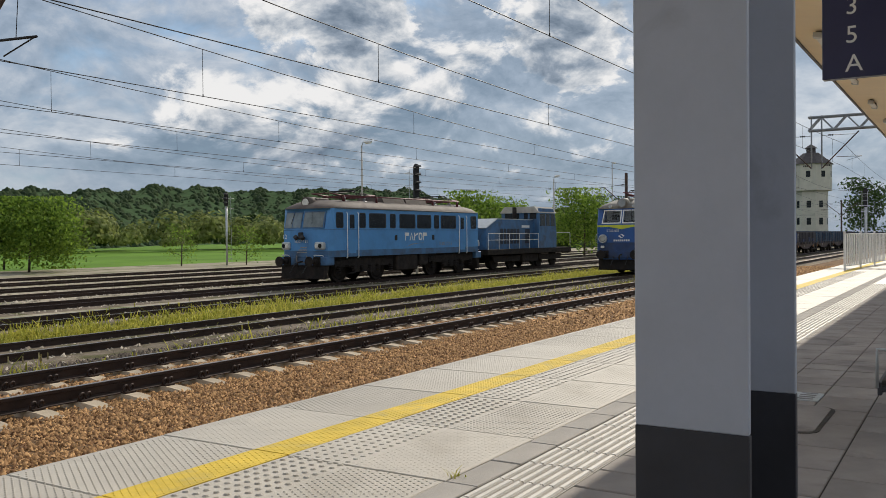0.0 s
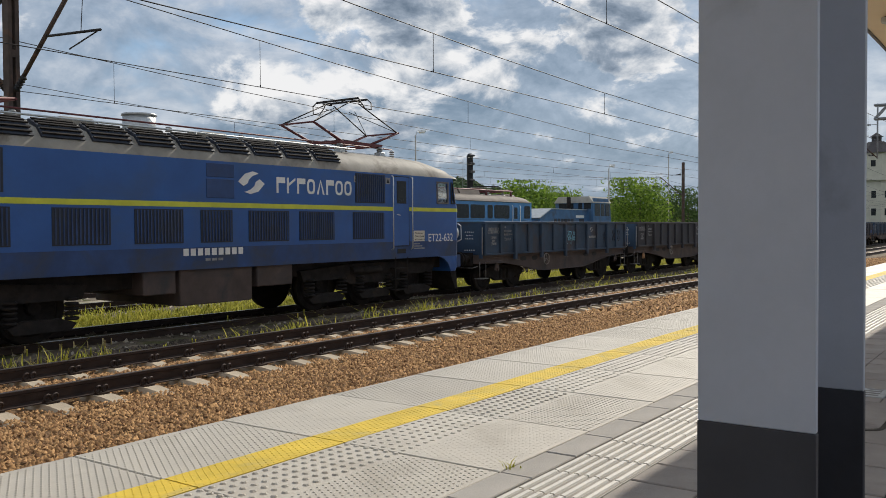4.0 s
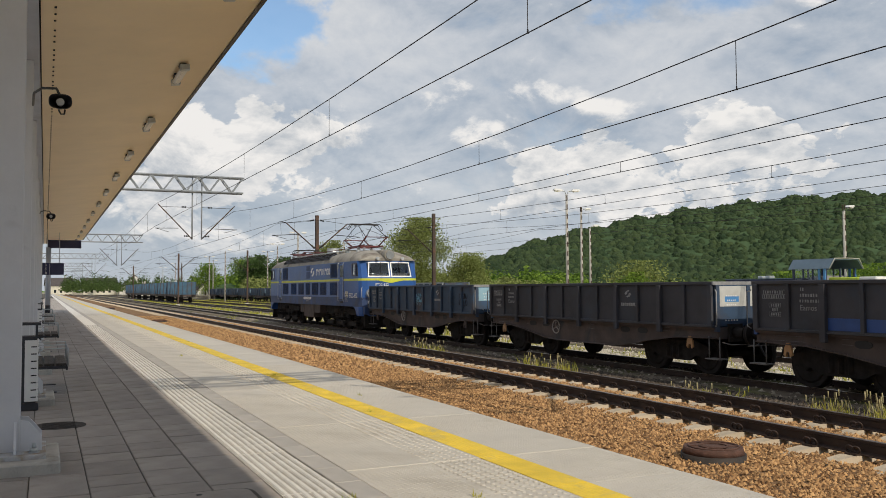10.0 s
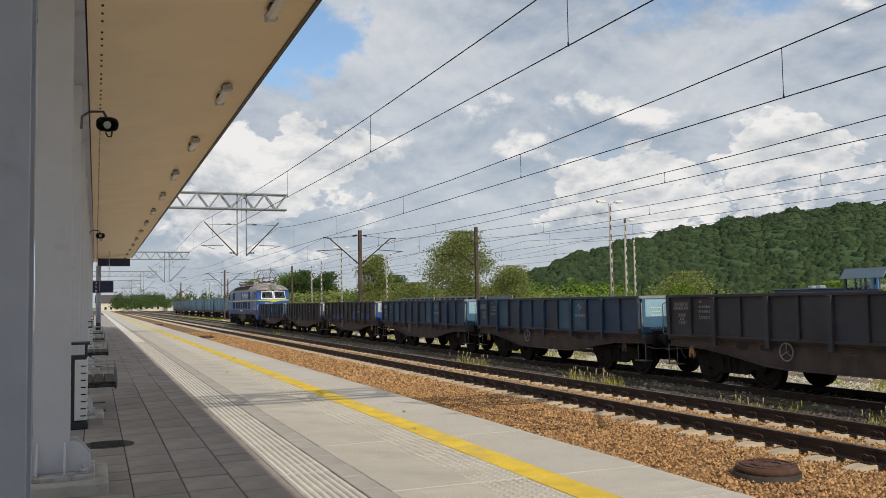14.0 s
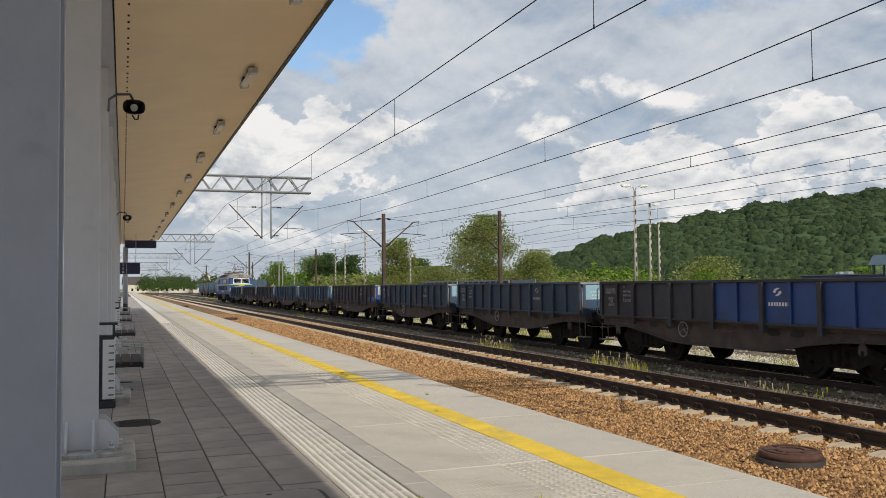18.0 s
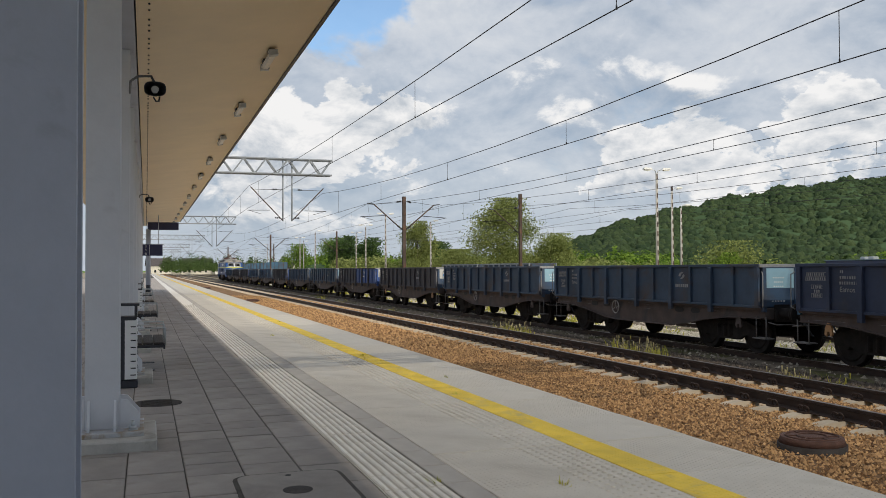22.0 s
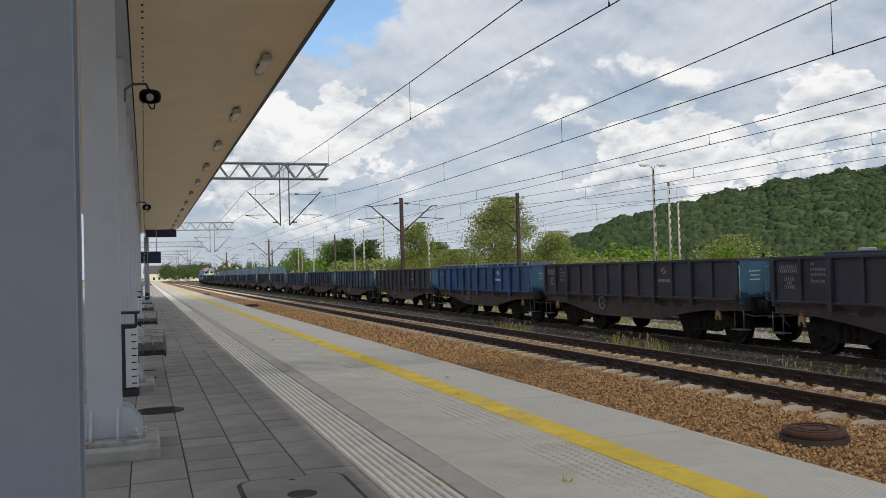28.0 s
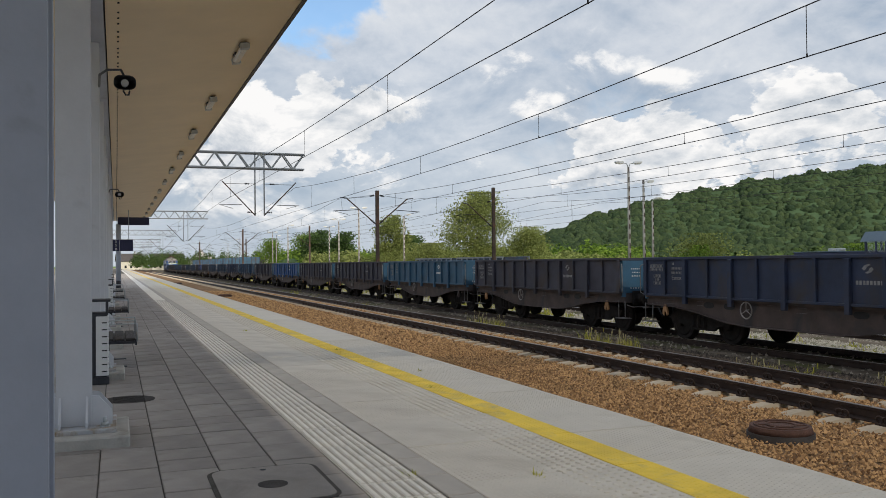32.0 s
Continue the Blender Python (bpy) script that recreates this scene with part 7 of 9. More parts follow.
def make_modern_shunter(x, y, z):
    """Low-hooded diesel with a tall cab that overhangs its windscreen."""
    g = thing("modern_shunter", "navy and lime modern diesel shunter with tall cab", "locomotive", (x, y, z))
    h = 7.4
    bm = bm_new()
    box(bm, -h, h - 1.8, -1.42, 1.42, 0.95, 1.30, 0.02)
    part("frame", bm, M_BOGIE, g)
    bm = bm_new()
    box(bm, -h + 0.25, -0.6, -1.02, 1.02, 1.30, 2.66, 0.04)
    hood = part("long_hood", bm, M_SHUNTER, g, "long navy engine hood")
    bm = bm_new()
    box(bm, -h + 0.2, -0.62, -1.06, 1.06, 2.66, 2.72, 0.01)
    part("hood_rim", bm, M_SHUNTROOF, hood, "blue-grey hood edge")
    for k in range(7):
        bm = bm_new()
        box(bm, -h + 0.7 + 0.85 * k, -h + 1.35 + 0.85 * k, -1.032, -1.018, 1.5, 2.4, 0.005)
        part("hood_grille", bm, M_GRILLE, hood)
    for xe in (-4.6, -3.9):
        bm = bm_new()
        box(bm, xe - 0.22, xe + 0.22, -0.25, 0.25, 2.72, 2.92, 0.04)
        part("exhaust", bm, M_GALV, hood)
    bm = bm_new()
    box(bm, -0.6, 2.0, -1.40, 1.40, 1.30, 2.58, 0.02)
    cab = part("cab", bm, M_SHUNTER, g, "navy cab body")
    posts = [(-0.6, -0.45), (0.22, 0.32), (0.98, 1.08), (1.45, 1.60), (1.86, 2.0)]
    for s in (-1, 1):
        for xa, xb in posts:
            bm = bm_new()
            box(bm, xa, xb, min(s * 1.40, s * 1.33), max(s * 1.40, s * 1.33), 2.58, 3.30)
            part("window_post", bm, M_SHUNTER if xa < 1.4 else M_EU, cab)
        for xa, xb in ((-0.45, 0.22), (0.32, 0.98), (1.08, 1.45)):
            bm = bm_new()
            box(bm, xa, xb, s * 1.365 - 0.006, s * 1.365 + 0.006, 2.60, 3.30)
            part("pane", bm, M_GLASS, cab).visible_shadow = False
    for xe in (-0.6, 1.93):
        for ya, yb in ((-1.33, -1.22), (-0.06, 0.06), (1.22, 1.33)):
            bm = bm_new()
            box(bm, xe, xe + 0.07, ya, yb, 2.58, 3.30)
            part("window_post", bm, M_SHUNTER, cab)
    bm = bm_new()
    prism(bm, [(-1.52, 3.28), (-1.05, 3.92), (1.05, 3.92), (1.52, 3.28), (1.44, 3.28), (1.0, 3.84), (-1.0, 3.84), (-1.44, 3.28)], "x", -0.85, 2.45)
    part("cab_roof", bm, M_SHUNTROOF, cab, "blue-grey roof with sloping sides")
    bm = bm_new()
    prism(bm, [(-1.44, 3.29), (-1.0, 3.84), (1.0, 3.84), (1.44, 3.29)], "x", -0.70, -0.62)
    part("roof_end", bm, M_SHUNTROOF, cab)
    for s in (-1, 1):
        bm = bm_new()
        bent(bm, [(2.45, s * 1.52, 3.26), (2.50, s * 1.08, 3.92), (2.50, 0, 3.94)], 0.032, 6)
        part("visor_edge", bm, M_LAMPCONC, cab, "pale roof edge")
    bm = bm_new()
    box(bm, 0.4, 1.5, -0.9, 0.9, 2.5, 2.85, 0.05)
    part("console", bm, M_CABIN, cab)
    bm = bm_new()
    box(bm, 2.0, 4.2, -1.10, 1.10, 1.30, 2.72, 0.05)
    nose = part("short_hood", bm, M_LIMEGREEN, g, "lime short hood")
    bm = bm_new()
    box(bm, 4.2, 5.4, -1.05, 1.05, 1.30, 2.74, 0.05)
    part("hood_end", bm, M_WHITE, nose, "white hood end")
    bm = bm_new()
    rod(bm, (5.0, -1.05, 2.45), (5.0, -1.07, 2.45), 0.12, 0.12, 14)
    part("round_mark", bm, M_EU, nose)
    for e in (-1, 1):
        buffers(g, -h if e < 0 else h - 1.8, e, 1.05, 0.6)
    for xb in (-4.6, 3.0):
        b = tagged(new("bogie"), "two-axle bogie")
        b.parent = g
        b.matrix_basis = Matrix.Translation((xb, 0, 0))
        for xw in (-1.15, 1.15):
            wheelset(b, xw, 0.5)
    return g


make_modern_shunter(-35.2, 36.8, -0.45)


def make_tank(x):
    g = thing("tank_wagon", "dusty pink tank wagon on grey underframe", "tank wagon", (x, 31.6, -0.45))
    bm = bm_new()
    secs = []
    for xx, r in ((-6.6, 0.5), (-6.45, 1.05), (-6.1, 1.42), (-5.6, 1.5), (5.6, 1.5), (6.1, 1.42), (6.45, 1.05), (6.6, 0.5)):
        secs.append([bm.verts.new((xx, r * math.cos(2 * math.pi * i / 24), 2.55 + r * math.sin(2 * math.pi * i / 24))) for i in range(24)])
    for p, q in zip(secs, secs[1:]):
        for i in range(24):
            bm.faces.new((p[i], p[(i + 1) % 24], q[(i + 1) % 24], q[i])).smooth = True
    bm.faces.new(secs[0][::-1])
    bm.faces.new(secs[-1])
    tank = part("tank", bm, M_TANK, g, "rust-streaked pink tank barrel")
    for xx in (-4.6, -2.3, 0, 2.3, 4.6):
        bm = bm_new()
        torus(bm, (xx, 0, 2.55), (1, 0, 0), 1.505, 0.018, 28, 4)
        part("seam_band", bm, M_TANK, tank)
    bm = bm_new()
    box(bm, -5.8, 5.8, -0.3, 0.3, 4.06, 4.10)
    part("walkway", bm, M_FRAME, g)
    bm = bm_new()
    rod(bm, (0, 0, 3.95), (0, 0, 4.25), 0.35, 0.35, 14)
    part("dome", bm, M_TANK, g)
    bm = bm_new()
    torus(bm, (-5.2, -1.47, 2.9), (0, 1, 0.25), 0.16, 0.05, 16, 5)
    part("emblem", bm, M_SIGRED, tank, "red ring mark")
    for k in range(7):
        bm = bm_new()
        box(bm, -4.8 + 0.3 * k, -4.6 + 0.3 * k, -1.52, -1.50, 2.62, 2.86)
        part("company_mark_bar", bm, M_FRAME, tank)
    bm = bm_new()
    box(bm, -6.7, 6.7, -1.2, 1.2, 0.95, 1.2, 0.02)
    part("frame", bm, M_FRAME, g)
    for s in (-1, 1):
        bm = bm_new()
        prism(bm, [(s * 6.6, 1.2), (s * 6.6, 2.1), (s * 4.9, 1.25)], "y", -1.1, 1.1)
        part("saddle", bm, M_FRAME, g)
        buffers(g, s * 6.7, s, 1.05, 0.6)
        b = tagged(new("bogie"), "two-axle bogie")
        b.parent = g
        b.matrix_basis = Matrix.Translation((s * 4.7, 0, 0))
        for xw in (-0.9, 0.9):
            wheelset(b, xw, 0.46)
    return g


make_tank(17.2)

# rakes of standing wagons far along the yard
fw = make_far_wagon()
fw.matrix_basis = pose(-101.0, 26.6, -0.45)
for k in range(1, 9):
    copy_thing(fw, pose(-101.0 - 11.55 * k, 26.6, -0.45))
for k in range(8):
    copy_thing(fw, pose(98.0 + 11.55 * k, 11.2, -0.34))


def make_stake_wagon():
    g = thing("stake_wagon", "flat wagon with tall blue bulkheads", "flat wagon", group="standing flat wagons")
    bm = bm_new()
    box(bm, -6.4, 6.4, -1.4, 1.4, 0.95, 1.28, 0.02)
    part("deck", bm, M_FRAME, g)
    for x in (-6.3, -2.2, 2.2, 6.3):
        bm = bm_new()
        box(bm, x - 0.08, x + 0.08, -1.4, 1.4, 1.28, 3.3, 0.02)
        b = part("bulkhead", bm, M_WAGON_C, g, "tall blue bulkhead")
        for y in (-1.36, -0.7, 0.0, 0.7, 1.36):
            bm = bm_new()
            box(bm, x - 0.13, x + 0.13, y - 0.06, y + 0.06, 1.28, 3.34)
            part("rib", bm, M_WAGON, b)
    for x in (-4.2, 0.0, 4.2):
        for s in (-1, 1):
            bm = bm_new()
            box(bm, x - 0.06, x + 0.06, s * 1.36 - 0.05, s * 1.36 + 0.05, 1.28, 2.3)
            part("stake", bm, M_WAGON, g)
    for s in (-1, 1):
        buffers(g, s * 6.4, s, 1.05, 0.6)
        b = tagged(new("bogie"), "two-axle bogie")
        b.parent = g
        b.matrix_basis = Matrix.Translation((s * 4.6, 0, 0))
        for xw in (-0.9, 0.9):
            wheelset(b, xw, 0.46)
    return g


sw = make_stake_wagon()
sw.matrix_basis = pose(-141.0, 11.2, -0.34)
for k in range(1, 7):
    copy_thing(sw, pose(-141.0 - 14.0 * k, 11.2, -0.34))


def make_carrier():
    g = thing("transformer_wagon", "low wagon with long grey framed load", "flat wagon", group="framed load wagons")
    bm = bm_new()
    box(bm, -6.2, 6.2, -1.4, 1.4, 1.0, 1.3, 0.02)
    part("deck", bm, M_FRAME, g)
    for s in (-1, 1):
        for z in (1.5, 2.1, 2.6):
            bm = bm_new()
            box(bm, -6.0, 6.0, s * 1.38 - 0.05, s * 1.38 + 0.05, z, z + 0.14)
            part("side_bar", bm, M_LATTICE, g)
        for k in range(9):
            bm = bm_new()
            x = -5.9 + 11.8 * k / 8
            box(bm, x - 0.06, x + 0.06, s * 1.40 - 0.05, s * 1.40 + 0.05, 1.3, 2.7)
            part("upright", bm, M_LATTICE, g)
        buffers(g, s * 6.2, s, 1.05, 0.6)
        b = tagged(new("bogie"), "two-axle bogie")
        b.parent = g
        b.matrix_basis = Matrix.Translation((s * 4.5, 0, 0))
        for xw in (-0.9, 0.9):
            wheelset(b, xw, 0.46)
    bm = bm_new()
    box(bm, -5.9, 5.9, -1.2, 1.2, 1.3, 2.7, 0.03)
    part("load", bm, M_WAGON, g)
    return g


cw = make_carrier()
cw.matrix_basis = pose(-88.0, 26.6, -0.45)
copy_thing(cw, pose(-74.5, 26.6, -0.45))


# ---- buildings ----
def make_tower():
    t = thing("water_tower", "cream octagonal water tower with dark tent roof", "tower", (255.0, 27.4, -0.5))
    def octagon(r):
        return [(r * math.cos(math.pi / 8 + math.pi / 4 * i), r * math.sin(math.pi / 8 + math.pi / 4 * i)) for i in range(8)]
    bm = bm_new()
    prism(bm, octagon(4.3), "z", 0, 13.5)
    part("shaft", bm, M_WALL, t, "cream rendered shaft")
    bm = bm_new()
    prism(bm, octagon(5.3), "z", 13.5, 20.5)
    tank = part("tank_storey", bm, M_WALL, t, "wider cream tank storey")
    bm = bm_new()
    for z0, r0, z1, r1 in ((20.5, 5.9, 23.6, 2.0), (23.6, 1.2, 24.9, 1.2), (24.9, 1.7, 26.0, 0.1)):
        lo = [bm.verts.new((*p, z0)) for p in octagon(r0)]
        hi = [bm.verts.new((*p, z1)) for p in octagon(r1)]
        for i in range(8):
            bm.faces.new((lo[i], lo[(i + 1) % 8], hi[(i + 1) % 8], hi[i]))
        bm.faces.new(lo[::-1])
        bm.faces.new(hi)
    part("roof", bm, M_TILE_ROOF, t, "dark tent roof with lantern")
    for i in range(8):
        a = math.pi / 4 * i
        for z, r, h in ((17.0, 5.3 * 0.924, 1.6), (9.0, 4.3 * 0.924, 1.8), (4.5, 4.3 * 0.924, 1.8)):
            bm = bm_new()
            box(bm, -0.03, 0.05, -0.55, 0.55, 0, h)
            part("window", bm, M_DARKGLASS, tank if z > 14 else t, "", Matrix.Rotation(a, 4, "Z") @ Matrix.Translation((r, 0, z)))
    return t


make_tower()


def make_house(x, y, w, d, h, rz, wall, roof):
    t = thing("house", "small pale house with a dark pitched roof among trees", "house", (x, y, -0.5), rz, group="distant houses")
    bm = bm_new()
    prism(bm, [(-d / 2, 0), (d / 2, 0), (d / 2, h), (0, h + d * 0.42), (-d / 2, h)], "x", -w / 2, w / 2)
    wl = part("wall", bm, wall, t)
    for s in (-1, 1):
        bm = bm_new()
        prism(bm, [(s * (d / 2 + 0.4), h - 0.3), (s * (d / 2 + 0.4), h - 0.1), (0, h + d * 0.42 + 0.25), (0, h + d * 0.42 + 0.05)], "x", -w / 2 - 0.4, w / 2 + 0.4)
        part("roof", bm, roof, t)
        for k in range(int(w / 2.6)):
            for z in ((1.0, 3.6) if h > 5 else (1.0,)):
                bm = bm_new()
                xx = -w / 2 + 1.3 + 2.6 * k
                box(bm, xx - 0.5, xx + 0.5, s * d / 2 - 0.03, s * d / 2 + 0.03, z, z + 1.3)
                part("window", bm, M_DARKGLASS, wl)
    bm = bm_new()
    box(bm, w * 0.2, w * 0.2 + 0.6, -0.3, 0.3, h + d * 0.2, h + d * 0.42 + 1.0)
    part("chimney", bm, M_CONC, t)
    return t


for x, y, w, d, h, rz, wl in ((58.0, 290.0, 12, 9, 5.5, 10, M_WALL_W), (98.0, 300.0, 16, 9, 6.0, -12, M_WALL), (112.0, 306.0, 12, 8, 6.0, 5, M_WALL_W), (74.0, 315.0, 10, 8, 5.5, 0, M_WALL_W), (-330.0, 24.0, 16, 6, 1.8, 0, M_WALL_W), (-335.0, 44.0, 12, 6, 2.2, 20, M_WALL_W), (-440.0, 15.0, 14, 9, 4.0, 80, M_WALL), (-452.0, -3.0, 12, 8, 4.6, 95, M_WALL), (-436.0, 30.0, 10, 14, 3.2, 0, M_WALL_W)):
    make_house(x, y, w, d, h, rz, wl, M_TILE_ROOF)


# ---- hills, woods, trees, grass ----
def ridge(a):
    """Height of the skyline, in degrees, by the direction a (degrees from -x towards +y)."""
    h = 1.15 + 4.55 * math.exp(-(((a - 61) / 32) ** 4)) + 2.05 * math.exp(-(((a - 125) / 8) ** 4)) + 2.1 * math.exp(-(((a - 140) / 9) ** 4))
    h += 0.9 * math.exp(-(((a - 110) / 10) ** 2)) + 1.0 * math.exp(-(((a - 153) / 7) ** 2))
    h -= 1.2 * math.exp(-(((a - 24) / 4) ** 2))
    return h + 0.12 * math.sin(a * 1.9) + 0.08 * math.sin(a * 4.7 + 1)


def ridge_far(a):
    return 330 + 430 * math.exp(-(((a - 62) / 34) ** 4)) + 560 * math.exp(-(((a - 140) / 12) ** 4)) + 120 * math.exp(-(((a - 124) / 7) ** 2))


def make_hills():
    """The slopes as one sheet: foot at 45 % of the way, crest beyond."""
    eye = Vector((6.0, -9.2, 1.7))
    bm = bm_new()
    grid = []
    for i in range(0, 181):
        a = 10 + i * 0.9
        r = ridge_far(a)
        d = Vector((-math.cos(radians(a)), math.sin(radians(a)), 0))
        h = r * math.tan(radians(ridge(a)))
        row = []
        for u, k in ((0.50, 0.0), (0.58, 0.10), (0.68, 0.30), (0.80, 0.60), (0.92, 0.90), (1.0, 1.0), (1.2, 0.9), (1.6, 0.0)):
            p = eye + d * r * u
            n = noise.noise(Vector((p.x, p.y, 0)) * 0.012) * 0.10
            row.append(bm.verts.new((p.x, p.y, -1.2 + max(0.0, h * (k + (n if 0 < k < 1 else 0))))))
        grid.append(row)
    for a, b in zip(grid, grid[1:]):
        for j in range(7):
            bm.faces.new((a[j], a[j + 1], b[j + 1], b[j])).smooth = True
    return solo("hills", bm, M_FOREST_GROUND, "wooded hills behind the railway yard", "hill", kind="structure")


M_FOREST_GROUND = mat("forest_floor", (0.058, 0.092, 0.046), 0.95, 0, 0.05, 0.3, 0.0, 0.6, spec=0.0)
make_hills()


def crowns(name, spots, material, label, category, kind="stuff", group="", tufts=16, tuft=0.42, seed=1, hug=0.75, shell=(0.55, 1.06), apex=(0.2, 0.5)):
    """Uneven crowns out of many small leafy tufts; spots: x, y, z of the foot, radius, height."""
    rng = np.random.default_rng(seed)
    S = np.repeat(np.array(spots), tufts, axis=0)
    n = len(S)
    u = rng.normal(size=(n, 3))
    u /= np.linalg.norm(u, axis=1)[:, None]
    u[:, 2] = np.abs(u[:, 2]) * 1.2 - 0.2
    c = S[:, :3] + np.c_[np.zeros((n, 2)), S[:, 4] * 0.45] + u * np.c_[S[:, 3], S[:, 3], S[:, 4] * 0.55] * rng.uniform(*shell, (n, 1))
    s = (S[:, 3] * rng.uniform(0.6, 1.35, n) * tuft)[:, None]
    e1 = rng.normal(size=(n, 3))
    e1 -= u * (e1 * u).sum(1)[:, None] * hug
    e1 /= np.linalg.norm(e1, axis=1)[:, None]
    e2 = np.cross(u, e1)
    V = np.stack([c + e1 * s, c + e2 * s * 0.85, c - e1 * s * 0.9, c - e2 * s, c + u * s * rng.uniform(*apex, (n, 1))], 1).reshape(-1, 3)
    f = np.array([(0, 1, 4), (1, 2, 4), (2, 3, 4), (3, 0, 4)])
    Fc = (f[None] + 5 * np.arange(n)[:, None, None]).reshape(-1, 3)
    return tagged(new(name, raw(name, V.tolist(), Fc.tolist(), material)), label, category, group, kind)


def domes(name, spots, material, label, seed=1):
    """Rounded uneven crowns of a closed wood seen from afar."""
    rng = np.random.default_rng(seed)
    S = np.array(spots)
    n, k = len(S), 6
    a = 2 * math.pi * np.arange(k) / k
    base = np.concatenate([np.c_[np.cos(a), np.sin(a), np.full(k, -0.55)], np.c_[0.86 * np.cos(a + 0.3), 0.86 * np.sin(a + 0.3), np.full(k, 0.30)], np.c_[0.45 * np.cos(a), 0.45 * np.sin(a), np.full(k, 0.80)], [(0, 0, 0.98)]])
    v = base[None] * (1 + rng.uniform(-0.20, 0.20, (n, len(base), 1))) + rng.uniform(-0.10, 0.10, (n, len(base), 3))
    V = S[:, None, :3] + v * np.stack([S[:, 3], S[:, 3], S[:, 4]], 1)[:, None]
    F = []
    for r in (0, k):
        for i in range(k):
            j = (i + 1) % k
            F += [(r + i, r + j, r + k + j), (r + i, r + k + j, r + k + i)]
    F += [(2 * k + i, 2 * k + (i + 1) % k, 3 * k) for i in range(k)]
    F = (np.array(F)[None] + len(base) * np.arange(n)[:, None, None]).reshape(-1, 3)
    me = raw(name, V.reshape(-1, 3).tolist(), F.tolist(), material)
    me.polygons.foreach_set("use_smooth", np.ones(len(me.polygons), dtype=bool))
    return tagged(new(name, me), label, "woods", kind="stuff")


KNEES, RISE = (0.50, 0.58, 0.68, 0.80, 0.92, 1.0, 1.2), (0.0, 0.10, 0.30, 0.60, 0.90, 1.0, 0.9)


def wooded(a0, a1, count, seed, lo=0.50, hi=1.03, size=(1.9, 3.6)):
    rng = random.Random(seed)
    eye = Vector((6.0, -9.2, 1.7))
    out = []
    while len(out) < count:
        a = rng.uniform(a0, a1)
        u = lo + (hi - lo) * rng.random() ** 0.8
        r = ridge_far(a)
        h = r * math.tan(radians(ridge(a)))
        p = eye + Vector((-math.cos(radians(a)), math.sin(radians(a)), 0)) * r * u
        R = rng.uniform(*size) * (0.55 + 0.45 * r / 700)
        # the same knees as the slope's sheet
        kk = []
        for v, q in zip(KNEES, RISE):
            pv = eye + Vector((-math.cos(radians(a)), math.sin(radians(a)), 0)) * r * v
            kk.append(max(0.0, q + (noise.noise(Vector((pv.x, pv.y, 0)) * 0.012) * 0.10 if 0 < q < 1 else 0)))
        out.append((p.x, p.y, -1.6 + h * np.interp(u, KNEES, kk) - R * 0.25, R, R * 1.15))
    return out


domes("woods", wooded(22, 98, 13000, 3, size=(1.5, 3.6)), M_FOREST, "dense dark green woods on the hillside", 5)
domes("woods", wooded(96, 168, 7500, 4, size=(1.3, 2.9)), M_FOREST, "dark woods on the far ridge", 6)
domes("woods", wooded(40, 100, 1800, 9, 0.42, 0.56, (1.7, 3.2)), M_FOREST, "dark woods at the foot of the hill", 9)
crowns("woods", wooded(24, 60, 260, 8, 0.46, 0.56, (1.9, 3.4)), M_FOREST_NEAR, "lighter trees at the foot of the hill", "woods", tufts=22, tuft=0.34, seed=7)


def belt(a0, a1, r0, r1, count, size, seed):
    rng = random.Random(seed)
    out = []
    for _ in range(count):
        a, r, R = radians(rng.uniform(a0, a1)), rng.uniform(r0, r1), rng.uniform(*size)
        out.append((6.0 - math.cos(a) * r, -9.2 + math.sin(a) * r, -0.9, R, R * rng.uniform(1.5, 2.3)))
    return out


crowns("hedgerow", [(x, y, z, r * 0.6, h * 1.35) for x, y, z, r, h in belt(1, 26, 340, 470, 620, (2.0, 3.6), 9)], M_FOREST_NEAR, "distant trees round the far end of the yard", "trees", tufts=90, tuft=0.17, seed=10)
crowns("hedgerow", belt(12, 31, 190, 260, 330, (1.3, 3.0), 19), M_LEAF_OLIVE, "pale green bushes along the edge of the yard", "bushes", tufts=120, tuft=0.15, seed=20)
crowns("hedgerow", belt(10, 34, 250, 320, 260, (2.2, 4.0), 39), M_LEAF, "fresh green trees behind the yard", "trees", tufts=110, tuft=0.155, seed=40)
crowns("hedgerow", belt(20, 42, 150, 185, 90, (1.0, 2.0), 49), M_LEAF_OLIVE, "low bushes behind the last track", "bushes", tufts=150, tuft=0.14, seed=50)
crowns("hedgerow", belt(84, 119, 200, 260, 110, (1.5, 3.2), 29), M_FOREST_NEAR, "trees round the distant houses", "trees", tufts=50, tuft=0.25, seed=30)
crowns("hedgerow", belt(118, 160, 178, 215, 120, (2.0, 4.4), 11), M_LEAF_OLIVE, "broad olive-green hedgerow across the meadow", "hedge", tufts=200, tuft=0.15, seed=12)
crowns("hedgerow", belt(118, 160, 215, 235, 110, (2.6, 4.6), 15), M_LEAF_DARK, "dark trees behind the hedgerow", "trees", tufts=120, tuft=0.2, seed=16)
crowns("hedgerow", belt(104, 119, 120, 150, 30, (0.8, 1.4), 13), M_LEAF, "fresh green bushes behind the tank wagon", "bushes", tufts=200, tuft=0.15, seed=14)


